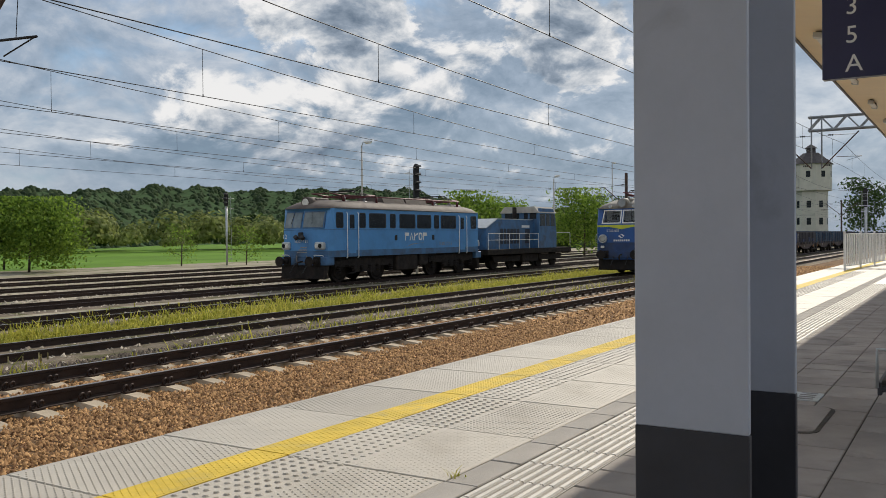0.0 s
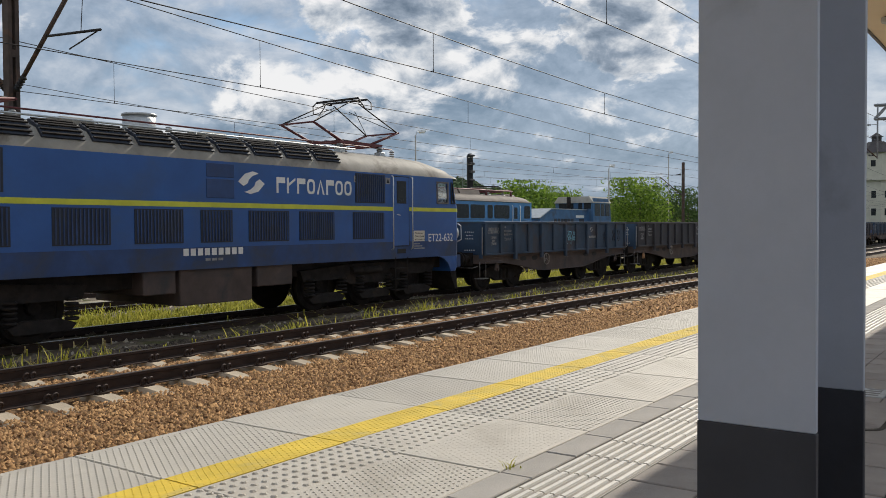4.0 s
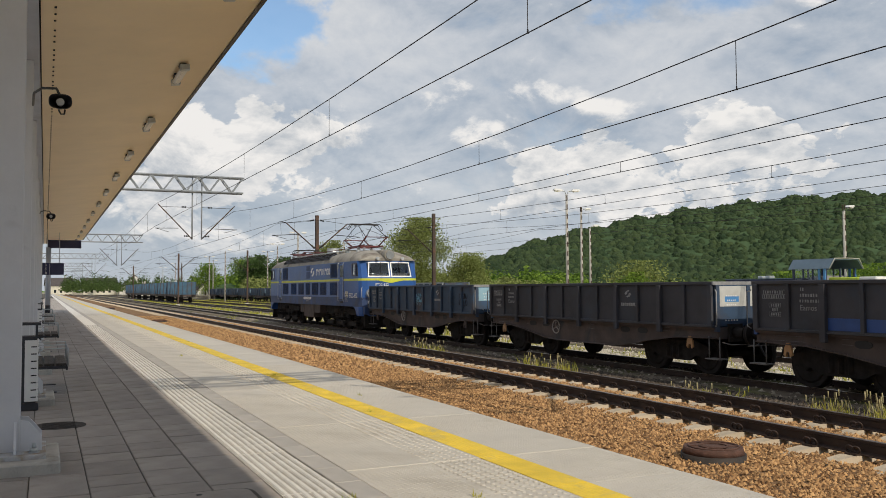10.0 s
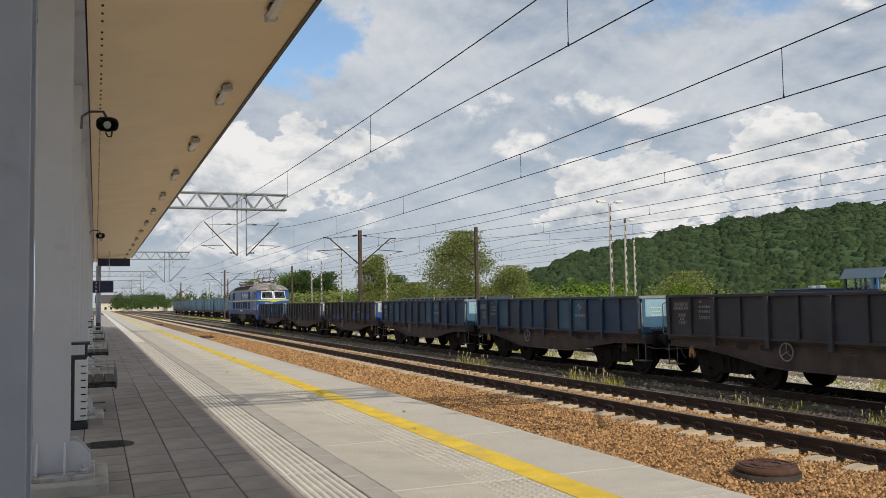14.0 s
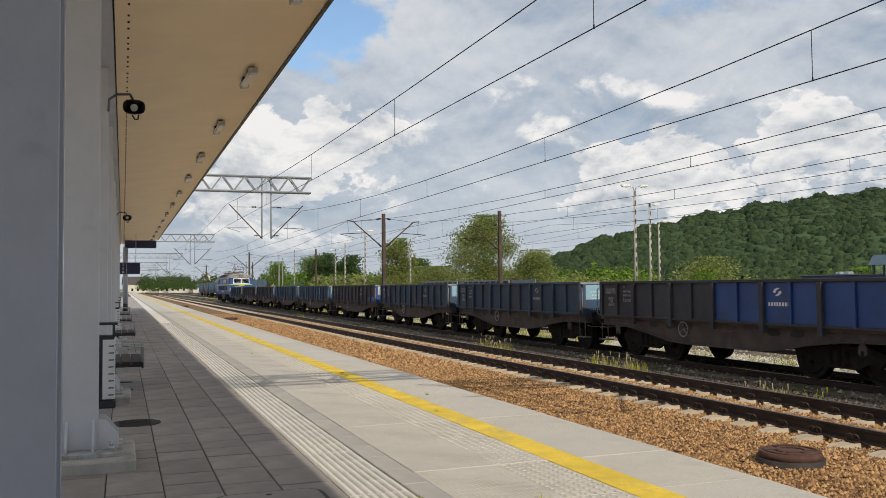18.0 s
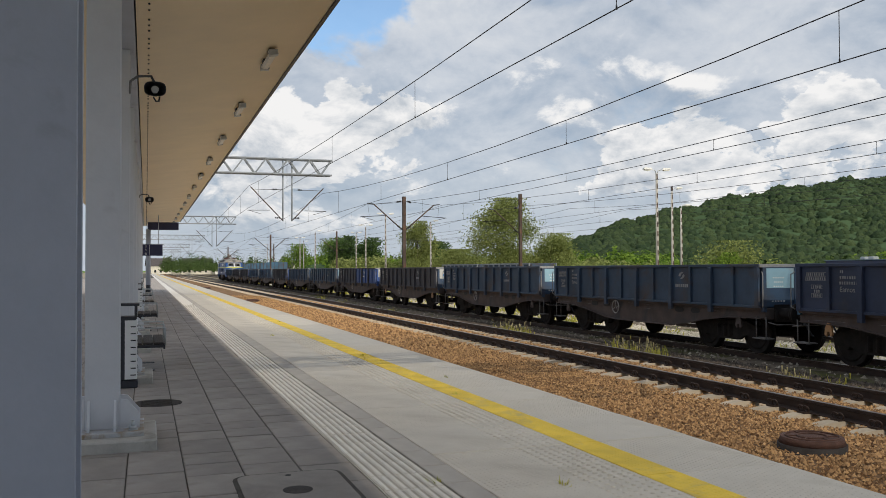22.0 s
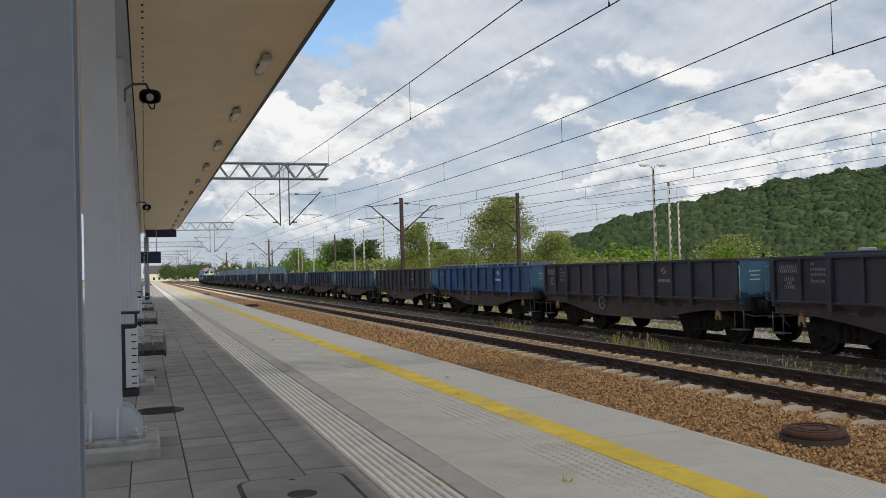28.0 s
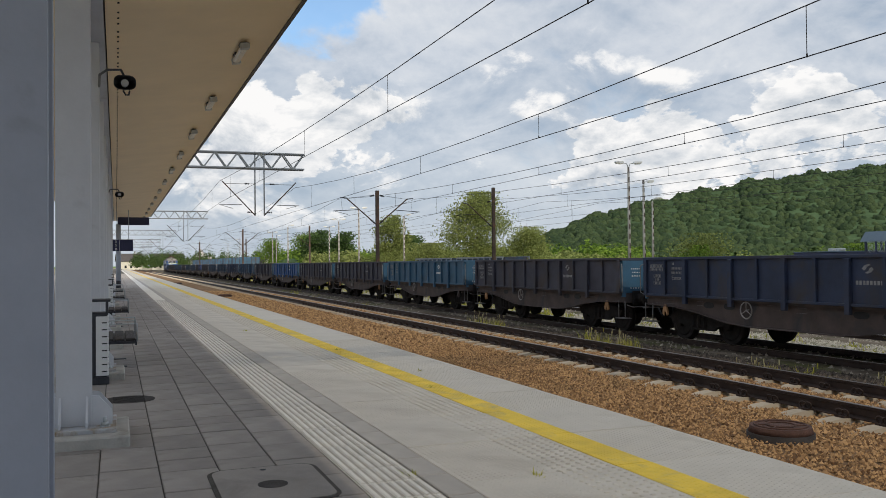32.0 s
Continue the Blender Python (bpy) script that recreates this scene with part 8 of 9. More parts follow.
def make_tree(x, y, height, width, leaf, label, seed, leaves=1500, base=-0.6, trunk_to=0.35, size=0.16, shape=0.8):
    """Tapered trunk, limbs, and a crown of many small leaf facets in uneven clumps."""
    rng = np.random.default_rng(seed)
    t = thing("tree", label, "tree", (x, y, base), group="yard trees")
    bm = bm_new()
    rod(bm, (0, 0, 0), (0.05 * width, 0, height * 0.75), 0.035 * height * 0.5, 0.03, 8)
    trunk = part("trunk", bm, M_BARK, t)
    tips = []
    for k in range(7):
        z = height * (trunk_to * 0.6 + (0.78 - trunk_to * 0.6) * k / 6)
        a = k * 2.4 + rng.uniform(-0.4, 0.4)
        span = width * 0.5 * (0.55 + 0.45 * math.sin(math.pi * min(1, 0.18 + 0.75 * (z / height)))) * rng.uniform(0.6, 1.0)
        tip = Vector((math.cos(a) * span, math.sin(a) * span, z + height * rng.uniform(0.06, 0.16)))
        bm = bm_new()
        rod(bm, (0, 0, z - height * 0.05), tip, 0.012 * height * 0.5, 0.012, 5)
        part("limb", bm, M_BARK, trunk)
        tips.append(tip)
        tips.append(tip * 0.55 + Vector((0, 0, z * 0.45 + height * 0.06)))
        side = Vector((-math.sin(a), math.cos(a), 0)) * span * 0.55
        tips += [tip * 0.85 + side + Vector((0, 0, z * 0.15)), tip * 0.75 - side + Vector((0, 0, z * 0.25 - height * 0.05))]
    tips += [Vector((0, 0, height * 0.86)), Vector((width * 0.08, 0, height * 0.78))]
    V, Fc = [], []
    n0 = 0
    for i in range(leaves):
        c = tips[int(rng.integers(len(tips)))]
        spread = width * 0.15 * shape
        p = np.array(c) + rng.normal(size=3) * np.array([spread, spread, spread * 0.95])
        p[2] = min(max(p[2], height * 0.06), height)
        e1 = rng.normal(size=3)
        e1 /= np.linalg.norm(e1)
        e2 = np.cross(e1, rng.normal(size=3))
        e2 /= np.linalg.norm(e2)
        s = size * rng.uniform(0.6, 1.4)
        V += [tuple(p - e1 * s), tuple(p + e2 * s * 0.55), tuple(p + e1 * s), tuple(p - e2 * s * 0.55)]
        Fc.append((n0, n0 + 1, n0 + 2, n0 + 3))
        n0 += 4
    o = new("crown", raw("crown", V, Fc, leaf))
    o.parent = t
    o["kind"] = "stuff"
    return t


FRESH, DARK, OLIVE = "fresh green leafy tree at the edge of the yard", "dark green leafy tree in the yard", "pale olive tree just coming into leaf"
for i, (x, y, h, w, leaf, label, n, s) in enumerate((
        (-26.0, 46.0, 10.8, 6.0, M_LEAF_OLIVE, OLIVE, 2300, 0.17), (-33.5, 48.5, 11.6, 5.5, M_LEAF_OLIVE, OLIVE, 1700, 0.16), (-30.0, 49.0, 11.2, 4.5, M_LEAF_OLIVE, OLIVE, 1300, 0.16),
        (-20.8, 46.0, 6.0, 5.0, M_LEAF, FRESH, 2200, 0.20), (-14.8, 48.0, 5.4, 6.0, M_LEAF, FRESH, 2400, 0.20), (-8.0, 48.0, 6.2, 5.6, M_LEAF_OLIVE, OLIVE, 1800, 0.16),
        (2.0, 48.5, 4.8, 9.0, M_LEAF, FRESH, 3200, 0.2), (-40.0, 50.0, 4.0, 6.0, M_LEAF, FRESH, 1500, 0.2), (-47.5, 55.0, 4.2, 5.0, M_LEAF, FRESH, 1200, 0.2),
        (-85.0, 29.4, 10.4, 6.4, M_LEAF_OLIVE, "large pale green leafy tree in the yard", 4200, 0.22), (-85.0, 35.4, 6.4, 4.6, M_LEAF_OLIVE, "pale green leafy tree in the yard", 1700, 0.22), (-90.0, 25.2, 4.6, 5.4, M_LEAF_OLIVE, "pale green bushy tree in the yard", 1900, 0.22),
        (-95.0, 22.3, 8.2, 4.0, M_LEAF_OLIVE, "slim pale green tree in the yard", 2000, 0.22), (-120.0, 24.0, 3.6, 6.0, M_LEAF, FRESH, 1900, 0.24), (-128.0, 18.4, 7.2, 4.0, M_LEAF, FRESH, 1100, 0.22), (-132.0, 13.6, 6.4, 3.6, M_LEAF, FRESH, 850, 0.22),
        (-239.0, 44.5, 12.0, 8.0, M_LEAF_DARK, "tall dark green tree beyond the yard", 3600, 0.42), (-234.0, 51.0, 11.4, 7.0, M_LEAF_DARK, "tall dark green tree beyond the yard", 3200, 0.42), (-196.0, 58.0, 9.0, 9.0, M_LEAF_DARK, "broad dark green tree beyond the yard", 3000, 0.36),
        (-66.0, 46.0, 5.0, 6.0, M_LEAF_OLIVE, OLIVE, 1700, 0.2), (-64.0, 44.0, 3.8, 3.4, M_LEAF, FRESH, 900, 0.18), (-52.0, 52.0, 3.6, 5.0, M_LEAF, FRESH, 1100, 0.2),
        (44.0, 48.0, 5.4, 5.8, M_LEAF, "dense rounded fresh green tree by the meadow", 8500, 0.17), (47.0, 56.0, 5.2, 5.2, M_LEAF, FRESH, 1500, 0.2), (57.6, 47.6, 3.6, 2.4, M_LEAF, "young sapling beside the signal", 420, 0.12), (61.8, 44.2, 3.4, 2.6, M_LEAF, "young sapling beside the signal", 420, 0.12),
        (72.0, 27.0, 6.2, 5.4, M_LEAF, FRESH, 3000, 0.2), (95.0, 26.5, 7.4, 6.4, M_LEAF, FRESH, 3600, 0.22), (83.0, 30.0, 6.2, 4.6, M_LEAF, FRESH, 1700, 0.2), (120.0, 30.0, 7.5, 6.4, M_LEAF_DARK, DARK, 2000, 0.24), (135.0, 26.0, 6.5, 7.4, M_LEAF, FRESH, 2400, 0.24),
        (25.2, 66.0, 6.8, 6.2, M_LEAF, FRESH, 2200, 0.24), (36.0, 74.0, 6.4, 6.0, M_LEAF, FRESH, 1900, 0.24), (230.0, 12.0, 15.0, 10.0, M_LEAF_DARK, DARK, 1500, 0.5), (225.0, 0.0, 13.0, 12.0, M_LEAF_DARK, DARK, 1500, 0.5))):
    if x < -60 and y < 44:                 # these stand beyond the last yard track
        k = (46.0 + 9.2) / (y + 9.2)
        x, y, h, w, s, n = 6.0 + (x - 6.0) * k, -9.2 + (y + 9.2) * k, 2.3 + (h - 2.3) * k, w * k, s * k * 0.70, int(n * 3.2)
    make_tree(x, y, h, w, leaf, label, 40 + i, int(n * 1.6), size=s * 0.74)


def blades(name, spots, material, label, seed, lean=0.35, seedheads=0.0, width=0.010):
    """Tufts of grass: spots x, y, z, spread, height, count."""
    rng = np.random.default_rng(seed)
    V, Fc = [], []
    n0 = 0
    for x, y, z, sp, h, n in spots:
        for _ in range(n):
            p = np.array([x + rng.normal() * sp, y + rng.normal() * sp * 0.6, z])
            a, hh = rng.uniform(0, 6.28), h * rng.uniform(0.5, 1.15)
            d = np.array([math.cos(a), math.sin(a), 0])
            side = np.array([-d[1], d[0], 0]) * width * rng.uniform(0.7, 1.5)
            m1, m2 = p + d * hh * lean * 0.25 + [0, 0, hh * 0.55], p + d * hh * lean * rng.uniform(0.4, 1.3) + [0, 0, hh]
            V += [tuple(p - side), tuple(p + side), tuple(m1 + side * 0.8), tuple(m1 - side * 0.8), tuple(m2)]
            Fc += [(n0, n0 + 1, n0 + 2, n0 + 3), (n0 + 3, n0 + 2, n0 + 4)]
            n0 += 5
            if rng.random() < seedheads:
                q = m2
                V += [tuple(q + [0.014, 0, -0.06]), tuple(q + [-0.014, 0, -0.06]), tuple(q + [0, 0.014, 0.05]), tuple(q + [0, -0.014, 0.05])]
                Fc += [(n0, n0 + 2, n0 + 1), (n0, n0 + 3, n0 + 1), (n0, n0 + 2, n0 + 3)]
                n0 += 4
    return tagged(new(name, raw(name, V, Fc, material)), label, "grass", kind="stuff")


rg = random.Random(77)
strip = []
for _ in range(1500):                       # weeds between the main line and track 2, thick only towards +x
    x = rg.uniform(-60, 75)
    dense = 0.05 + 0.95 * min(1, max(0, (x - 11.5) / 7))
    if rg.random() < dense * 0.85:
        strip.append((x, rg.uniform(1.9, 3.3), -0.52, 0.15, rg.uniform(0.08, 0.30) + (0.2 if rg.random() < 0.15 else 0), 14))
blades("track_weeds", strip, M_GRASS, "yellow-green weeds between the main tracks", 21, 1.0, 0.1, 0.012)
clumps = [(-1.1, 2.7, 0.30), (-0.3, 2.5, 0.35), (0.5, 2.7, 0.30), (-2.9, 2.6, 0.38), (-3.6, 2.7, 0.42), (-4.4, 2.6, 0.38), (-7.6, 2.5, 0.28), (-12.6, 2.6, 0.42), (-13.6, 2.5, 0.40), (-20.2, 2.6, 0.40), (-21.4, 2.5, 0.42), (1.8, 2.7, 0.42), (2.6, 2.5, 0.5), (3.6, 2.6, 0.55), (4.1, 2.6, 0.5), (4.6, 2.7, 0.55), (5.2, 2.5, 0.45), (6.6, 2.5, 0.4), (7.4, 2.6, 0.45), (8.2, 2.5, 0.4), (9.5, 2.9, 0.5), (10.6, 3.0, 0.5), (11.4, 2.9, 0.6), (12.2, 3.0, 0.6), (12.9, 2.9, 0.5), (14.0, 2.9, 0.6), (15.2, 3.0, 0.45)]
blades("seeding_grass", [(x, y, -0.52, 0.22, h * (1.2 if x < 0 else 0.7), 30 if x < 0 else 8) for x, y, h in clumps], M_STRAW, "dry seeding grass tufts beside the rail", 22, 0.45, 0.5, 0.005)
blades("seeding_grass", [(x + 0.15, y, -0.52, 0.24, h * (0.95 if x < 0 else 0.7), 95 if x < 0 else 14) for x, y, h in clumps], M_GRASS, "green grass tufts beside the rail", 23, 0.4, 0.0, 0.009)
strip = []
for _ in range(5200):                       # the broad weedy strip beyond track 2, bare towards -x
    x = rg.uniform(-40, 110)
    if rg.random() < 0.06 + 0.94 * min(1, max(0, (x - 12) / 8)):
        strip.append((x, rg.gauss(8.4, 0.7), -0.56, 0.20, rg.uniform(0.06, 0.24) + (0.22 if rg.random() < 0.12 else 0), 20))
blades("track_weeds", strip, M_GRASS, "broad strip of flowering weeds beyond the second track", 24, 1.3, 0.16, 0.012)
strip = []
for _ in range(3600):                       # green strips between the far yard tracks
    y0 = rg.choice((13.8, 19.0, 24.1, 29.1, 34.2, 40.0, 8.6))
    x = rg.uniform(-190, -25)
    strip.append((x, y0 + rg.uniform(-1.0, 1.0), -0.58, 0.35, rg.uniform(0.10, 0.32), 7))
blades("yard_grass", strip, M_GRASS, "grass strips between the yard tracks", 25, 0.5, 0.0, 0.03)


joints = [(0.05, -6.18), (-6.3, -4.9), (-9.9, -5.3), (-4.6, -5.35), (-0.35, -7.05), (-15.5, -6.2), (3.9, -6.75), (11.8, -6.78), (-21.0, -5.25)]
blades("joint_weeds", [(x, y, PLAT - 0.01, 0.035, 0.055, 14) for x, y in joints], M_GRASS, "tiny weeds in the joints of the paving", 61, 1.2, 0.0, 0.004)


# ---- platform furniture ----
# soffit lamps
def make_soffit_lamp():
    t = thing("soffit_lamp", "slim pale linear lamp under the soffit", "ceiling lamp", group="soffit lamps")
    bm = bm_new()
    box(bm, -0.52, 0.52, -0.062, 0.062, -0.13, -0.05, 0.025)
    part("diffuser", bm, M_LAMPGLASS, t, "frosted tube cover")
    for s in (-1, 1):
        bm = bm_new()
        box(bm, s * 0.53 - 0.06, s * 0.53 + 0.06, -0.072, 0.072, -0.14, -0.04, 0.01)
        part("end_cap", bm, M_GALV, t)
        bm = bm_new()
        box(bm, s * 0.34 - 0.10, s * 0.34 + 0.10, -0.05, 0.05, -0.05, 0.02)
        part("bracket", bm, M_ANTHRACITE, t)
    return t


LAMP_Y = -7.24
LAMP_Z = SEAM_Z + (CEDGE_Z - SEAM_Z) * (LAMP_Y - SEAM_Y) / (CEDGE_Y - SEAM_Y)
lp = make_soffit_lamp()
lp.matrix_basis = pose(-8.5, LAMP_Y, LAMP_Z, 7.6, 0, 0)
for k in list(range(-11, 0)) + list(range(1, 14)):
    copy_thing(lp, pose(-8.5 + 4.70 * k, LAMP_Y, LAMP_Z, 7.6, 0, 0))


def make_horn(x):
    """Oval loudspeaker horn on a bent pipe from the column line."""
    t = thing("loudspeaker", "oval horn loudspeaker on a bent pipe arm", "loudspeaker", (x, -9.36, 4.30), group="platform loudspeakers")
    bm = bm_new()
    bent(bm, [(-1.28, -0.02, 0.09), (-0.45, 0.0, 0.09), (-0.15, 0.10, 0.10), (0.0, 0.27, 0.08), (0.0, 0.31, 0.0)], 0.017, 8)
    part("arm", bm, M_ANTHRACITE, t)
    bm = bm_new()
    secs = []
    for xx, ry, rz in ((-0.30, 0.045, 0.045), (-0.22, 0.06, 0.05), (-0.12, 0.085, 0.065), (0.0, 0.135, 0.095), (0.02, 0.142, 0.10)):
        secs.append([bm.verts.new((xx, 0.32 + ry * math.copysign(abs(math.cos(a)) ** 0.7, math.cos(a)), -0.09 + rz * math.copysign(abs(math.sin(a)) ** 0.7, math.sin(a)))) for a in [2 * math.pi * i / 20 for i in range(20)]])
    for p, q in zip(secs, secs[1:]):
        for i in range(20):
            bm.faces.new((p[i], p[(i + 1) % 20], q[(i + 1) % 20], q[i])).smooth = True
    bm.faces.new(secs[0][::-1])
    h = part("horn", bm, M_ANTHRACITE, t, "dark horn mouth")
    bm = bm_new()
    rod(bm, (-0.16, 0.32, -0.09), (-0.02, 0.32, -0.09), 0.035, 0.05, 12)
    part("phase_plug", bm, M_GALV, h)
    bm = bm_new()
    bent(bm, [(-0.06, 0.30, -0.19), (-0.02, 0.33, -0.25), (-0.06, 0.37, -0.24), (-0.05, 0.38, -0.18)], 0.012, 6)
    part("bracket", bm, M_ANTHRACITE, t)
    return t


for x in (-6.3, -25.6):
    make_horn(x)


def make_bench(x, y=-9.15):
    """Slatted seats hung between columns, with thin wire armrests."""
    t = thing("bench", "dark slatted bench with thin chrome armrests", "bench", (x, y, PLAT), group="platform benches")
    bm = bm_new()
    box(bm, -0.9, 0.9, -0.25, 0.28, 0.385, 0.43, 0.01)
    part("seat_frame", bm, M_ANTHRACITE, t)
    for k in range(3):
        bm = bm_new()
        yy = -0.20 + 0.165 * k
        box(bm, -0.88, 0.88, yy, yy + 0.145, 0.432, 0.470, 0.008)
        part("seat_slat", bm, M_WOODSLAT, t)
    bm = bm_new()
    box(bm, -0.9, 0.9, 0.27, 0.30, 0.36, 0.455, 0.006)
    part("front_lip", bm, M_ANTHRACITE, t)
    for xx in (-0.92, 0.0, 0.92):
        bm = bm_new()
        bent(bm, [(xx, -0.22, 0.40), (xx, -0.22, 0.70), (xx, 0.30, 0.70), (xx, 0.30, 0.42)], 0.013, 6)
        part("armrest", bm, M_GALV, t, "chrome wire armrest")
    for xx in (-0.6, 0.6):
        bm = bm_new()
        box(bm, xx - 0.03, xx + 0.03, -0.20, -0.12, 0.0, 0.39)
        box(bm, xx - 0.08, xx + 0.08, -0.30, 0.15, -0.004, 0.012)
        part("leg", bm, M_ANTHRACITE, t)
    return t


for x in (-9.5, -19.2, -28.8, -38.5):
    make_bench(x)
for x in (14.95, 24.6):
    make_bench(x, -9.32)


def make_bin(x, y):
    """Waste bin with white panels marked with black bars."""
    t = thing("waste_bin", "white and black striped waste bin with flat lid", "waste bin", (x, y, PLAT), group="platform bins")
    bm = bm_new()
    box(bm, -0.20, 0.20, -0.20, 0.20, 0.0, 0.10, 0.01)
    part("base", bm, M_ANTHRACITE, t)
    bm = bm_new()
    box(bm, -0.175, 0.175, -0.175, 0.175, 0.10, 0.98, 0.01)
    part("liner", bm, M_ANTHRACITE, t)
    for face in range(4):
        m = Matrix.Rotation(math.pi / 2 * face, 4, "Z")
        for s in (-1, 1):
            bm = bm_new()
            box(bm, 0.178, 0.192, s * 0.105 - 0.075, s * 0.105 + 0.075, 0.12, 0.93, 0.003)
            p = part("panel", bm, M_WHITE, t, "white perforated panel", m)
            for k in range(8):
                bm = bm_new()
                box(bm, 0.192, 0.195, s * 0.14 - 0.034, s * 0.14 + 0.034, 0.17 + 0.095 * k, 0.185 + 0.095 * k)
                part("slot", bm, M_BLACK, p)
    for sx in (-1, 1):
        for sy in (-1, 1):
            bm = bm_new()
            box(bm, sx * 0.17 - 0.015, sx * 0.17 + 0.015, sy * 0.17 - 0.015, sy * 0.17 + 0.015, 0.95, 1.14)
            part("lid_post", bm, M_ANTHRACITE, t)
    bm = bm_new()
    box(bm, -0.22, 0.22, -0.22, 0.22, 1.13, 1.16, 0.006)
    part("lid", bm, M_ANTHRACITE, t)
    return t


for x in (-6.95, -26.0, -45.0):
    make_bin(x, -9.45)

# navy sign box across the platform end of the canopy, on a post
t = thing("canopy_end_sign", "long navy sign box under the canopy end", "sign", (-57.0, 0, 0))
bm = bm_new()
box(bm, -0.15, 0.15, -9.05, -7.0, 4.55, 5.08, 0.01)
part("sign_box", bm, M_NAVY, t)
bm = bm_new()
rod(bm, (0.0, -9.0, PLAT), (0.0, -9.0, 4.6), 0.16, 0.16, 14)
part("post", bm, M_STEEL_GREY, t)
bm = bm_new()
rod(bm, (0.0, -9.0, PLAT), (0.0, -9.0, PLAT + 0.6), 0.165, 0.165, 14)
part("painted_foot", bm, M_ANTHRACITE, t)
bm = bm_new()
rod(bm, (0, -9.0, PLAT - 0.02), (0, -9.0, PLAT + 0.10), 0.3, 0.28, 14)
part("foot", bm, M_CONC, t)

# hanging platform sign seen at the start, and its twin down the platform
def make_platform_sign(x, y0, y1, z0, z1, rows, facing):
    t = thing("platform_sign", "navy hanging platform sign with white letters", "sign", (x, 0, 0), group="platform signs")
    bm = bm_new()
    box(bm, -0.04, 0.04, y0, y1, z0, z1, 0.005)
    b = part("board", bm, M_NAVY, t)
    for y in (y0 + 0.25, y1 - 0.25):
        bm = bm_new()
        rod(bm, (0, y, z1), (0, y, SEAM_Z + 0.10), 0.02, 0.02, 6)
        part("hanger", bm, M_STEEL_GREY, t)
    bm = bm_new()
    yd = y1 - 0.34 * (y1 - y0) if facing < 0 else y0 + 0.34 * (y1 - y0)
    box(bm, facing * 0.04 - 0.003, facing * 0.04 + 0.003, yd - 0.008, yd + 0.008, z0 + 0.03, z1 - 0.03)
    part("divider", bm, M_WHITE, b)
    h = (z1 - z0) / 3
    for k, (big, word, small) in enumerate(rows):
        zz = z1 - h * (k + 1) + 0.22 * h
        def put(text, size, y, z):
            m = pose(facing * 0.0405, y, z, 90, 0, 90 if facing > 0 else -90)
            letters(text, size, M_LETTER, "letter", b, m, "white sign lettering", 0.001)
        start = (y0 + 0.12 * (y1 - y0)) if facing > 0 else (y1 - 0.12 * (y1 - y0))
        put(big, h * 0.85, start, zz)
        if word:
            sw_ = yd + facing * 0.04
            put(word, h * 0.42, sw_, zz + h * 0.22)
            put(small, h * 0.26, sw_, zz - 0.02 * h)
    return t


make_platform_sign(14.0, -9.95, -8.67, 2.81, 3.43, (("3", "peron", "platform"), ("5", "tor", "track"), ("A", "sektor", "sector")), -1)
make_platform_sign(-50.0, -9.35, -8.18, 2.65, 3.35, (("3", "", ""), ("5", "", ""), ("B", "", "")), 1)


def make_fence():
    """White panel fence closing the platform end."""
    t = thing("platform_fence", "white slatted barrier along the platform end", "fence", (46.7, -5.0, PLAT))
    n = 9
    for i in range(n):
        a, b = Vector((3.2 * i, -0.28 * i, 0)), Vector((3.2 * (i + 1), -0.28 * (i + 1), 0))
        bm = bm_new()
        box(bm, a.x - 0.04, a.x + 0.04, a.y - 0.04, a.y + 0.04, 0, 1.62)
        part("post", bm, M_WHITE, t)
        for z in (0.15, 1.5):
            bm = bm_new()
            rod(bm, a + Vector((0, 0, z)), b + Vector((0, 0, z)), 0.025, 0.025, 6)
            part("rail", bm, M_WHITE, t)
        for k in range(9):
            p = a.lerp(b, (k + 0.5) / 9)
            bm = bm_new()
            box(bm, p.x - 0.155, p.x + 0.155, p.y - 0.012, p.y + 0.012, 0.15, 1.5)
            part("slat", bm, M_WHITE, t)
    return t


make_fence()


# inspection hatch in the paving, round cover, gravel manhole and small gravel covers
def make_hatch(x0, x1, y0, y1, name="inspection_hatch"):
    t = thing(name, "paved steel-framed inspection hatch flush in the platform", "hatch cover", group="platform hatches")
    r = 0.12
    def rounded(g):
        out = []
        for cx, cy, a0 in ((x1 - r, y1 - r, 0), (x0 + r, y1 - r, 90), (x0 + r, y0 + r, 180), (x1 - r, y0 + r, 270)):
            for k in range(5):
                a = radians(a0 + 22.5 * k)
                out.append((cx + (r + g) * math.cos(a), cy + (r + g) * math.sin(a)))
        return out
    bm = bm_new()
    prism(bm, rounded(0.035), "z", PLAT - 0.03, PLAT + 0.006)
    f = part("frame", bm, M_JOINT, t, "dark joint round the lid")
    bm = bm_new()
    prism(bm, rounded(0.0), "z", PLAT - 0.02, PLAT + 0.012)
    part("lid", bm, M_PAVER, t, "concrete-filled lid")
    bm = bm_new()
    rod(bm, ((x0 + x1) / 2 + 0.05, (y0 + y1) / 2, PLAT), ((x0 + x1) / 2 + 0.05, (y0 + y1) / 2, PLAT + 0.015), 0.11, 0.11, 18)
    part("label_disc", bm, M_MANHOLE, t)
    bm = bm_new()
    rod(bm, (x0 + 0.10, (y0 + y1) / 2, PLAT), (x0 + 0.10, (y0 + y1) / 2, PLAT + 0.0145), 0.025, 0.025, 8)
    part("lifting_socket", bm, M_BLACK, t)
    return t


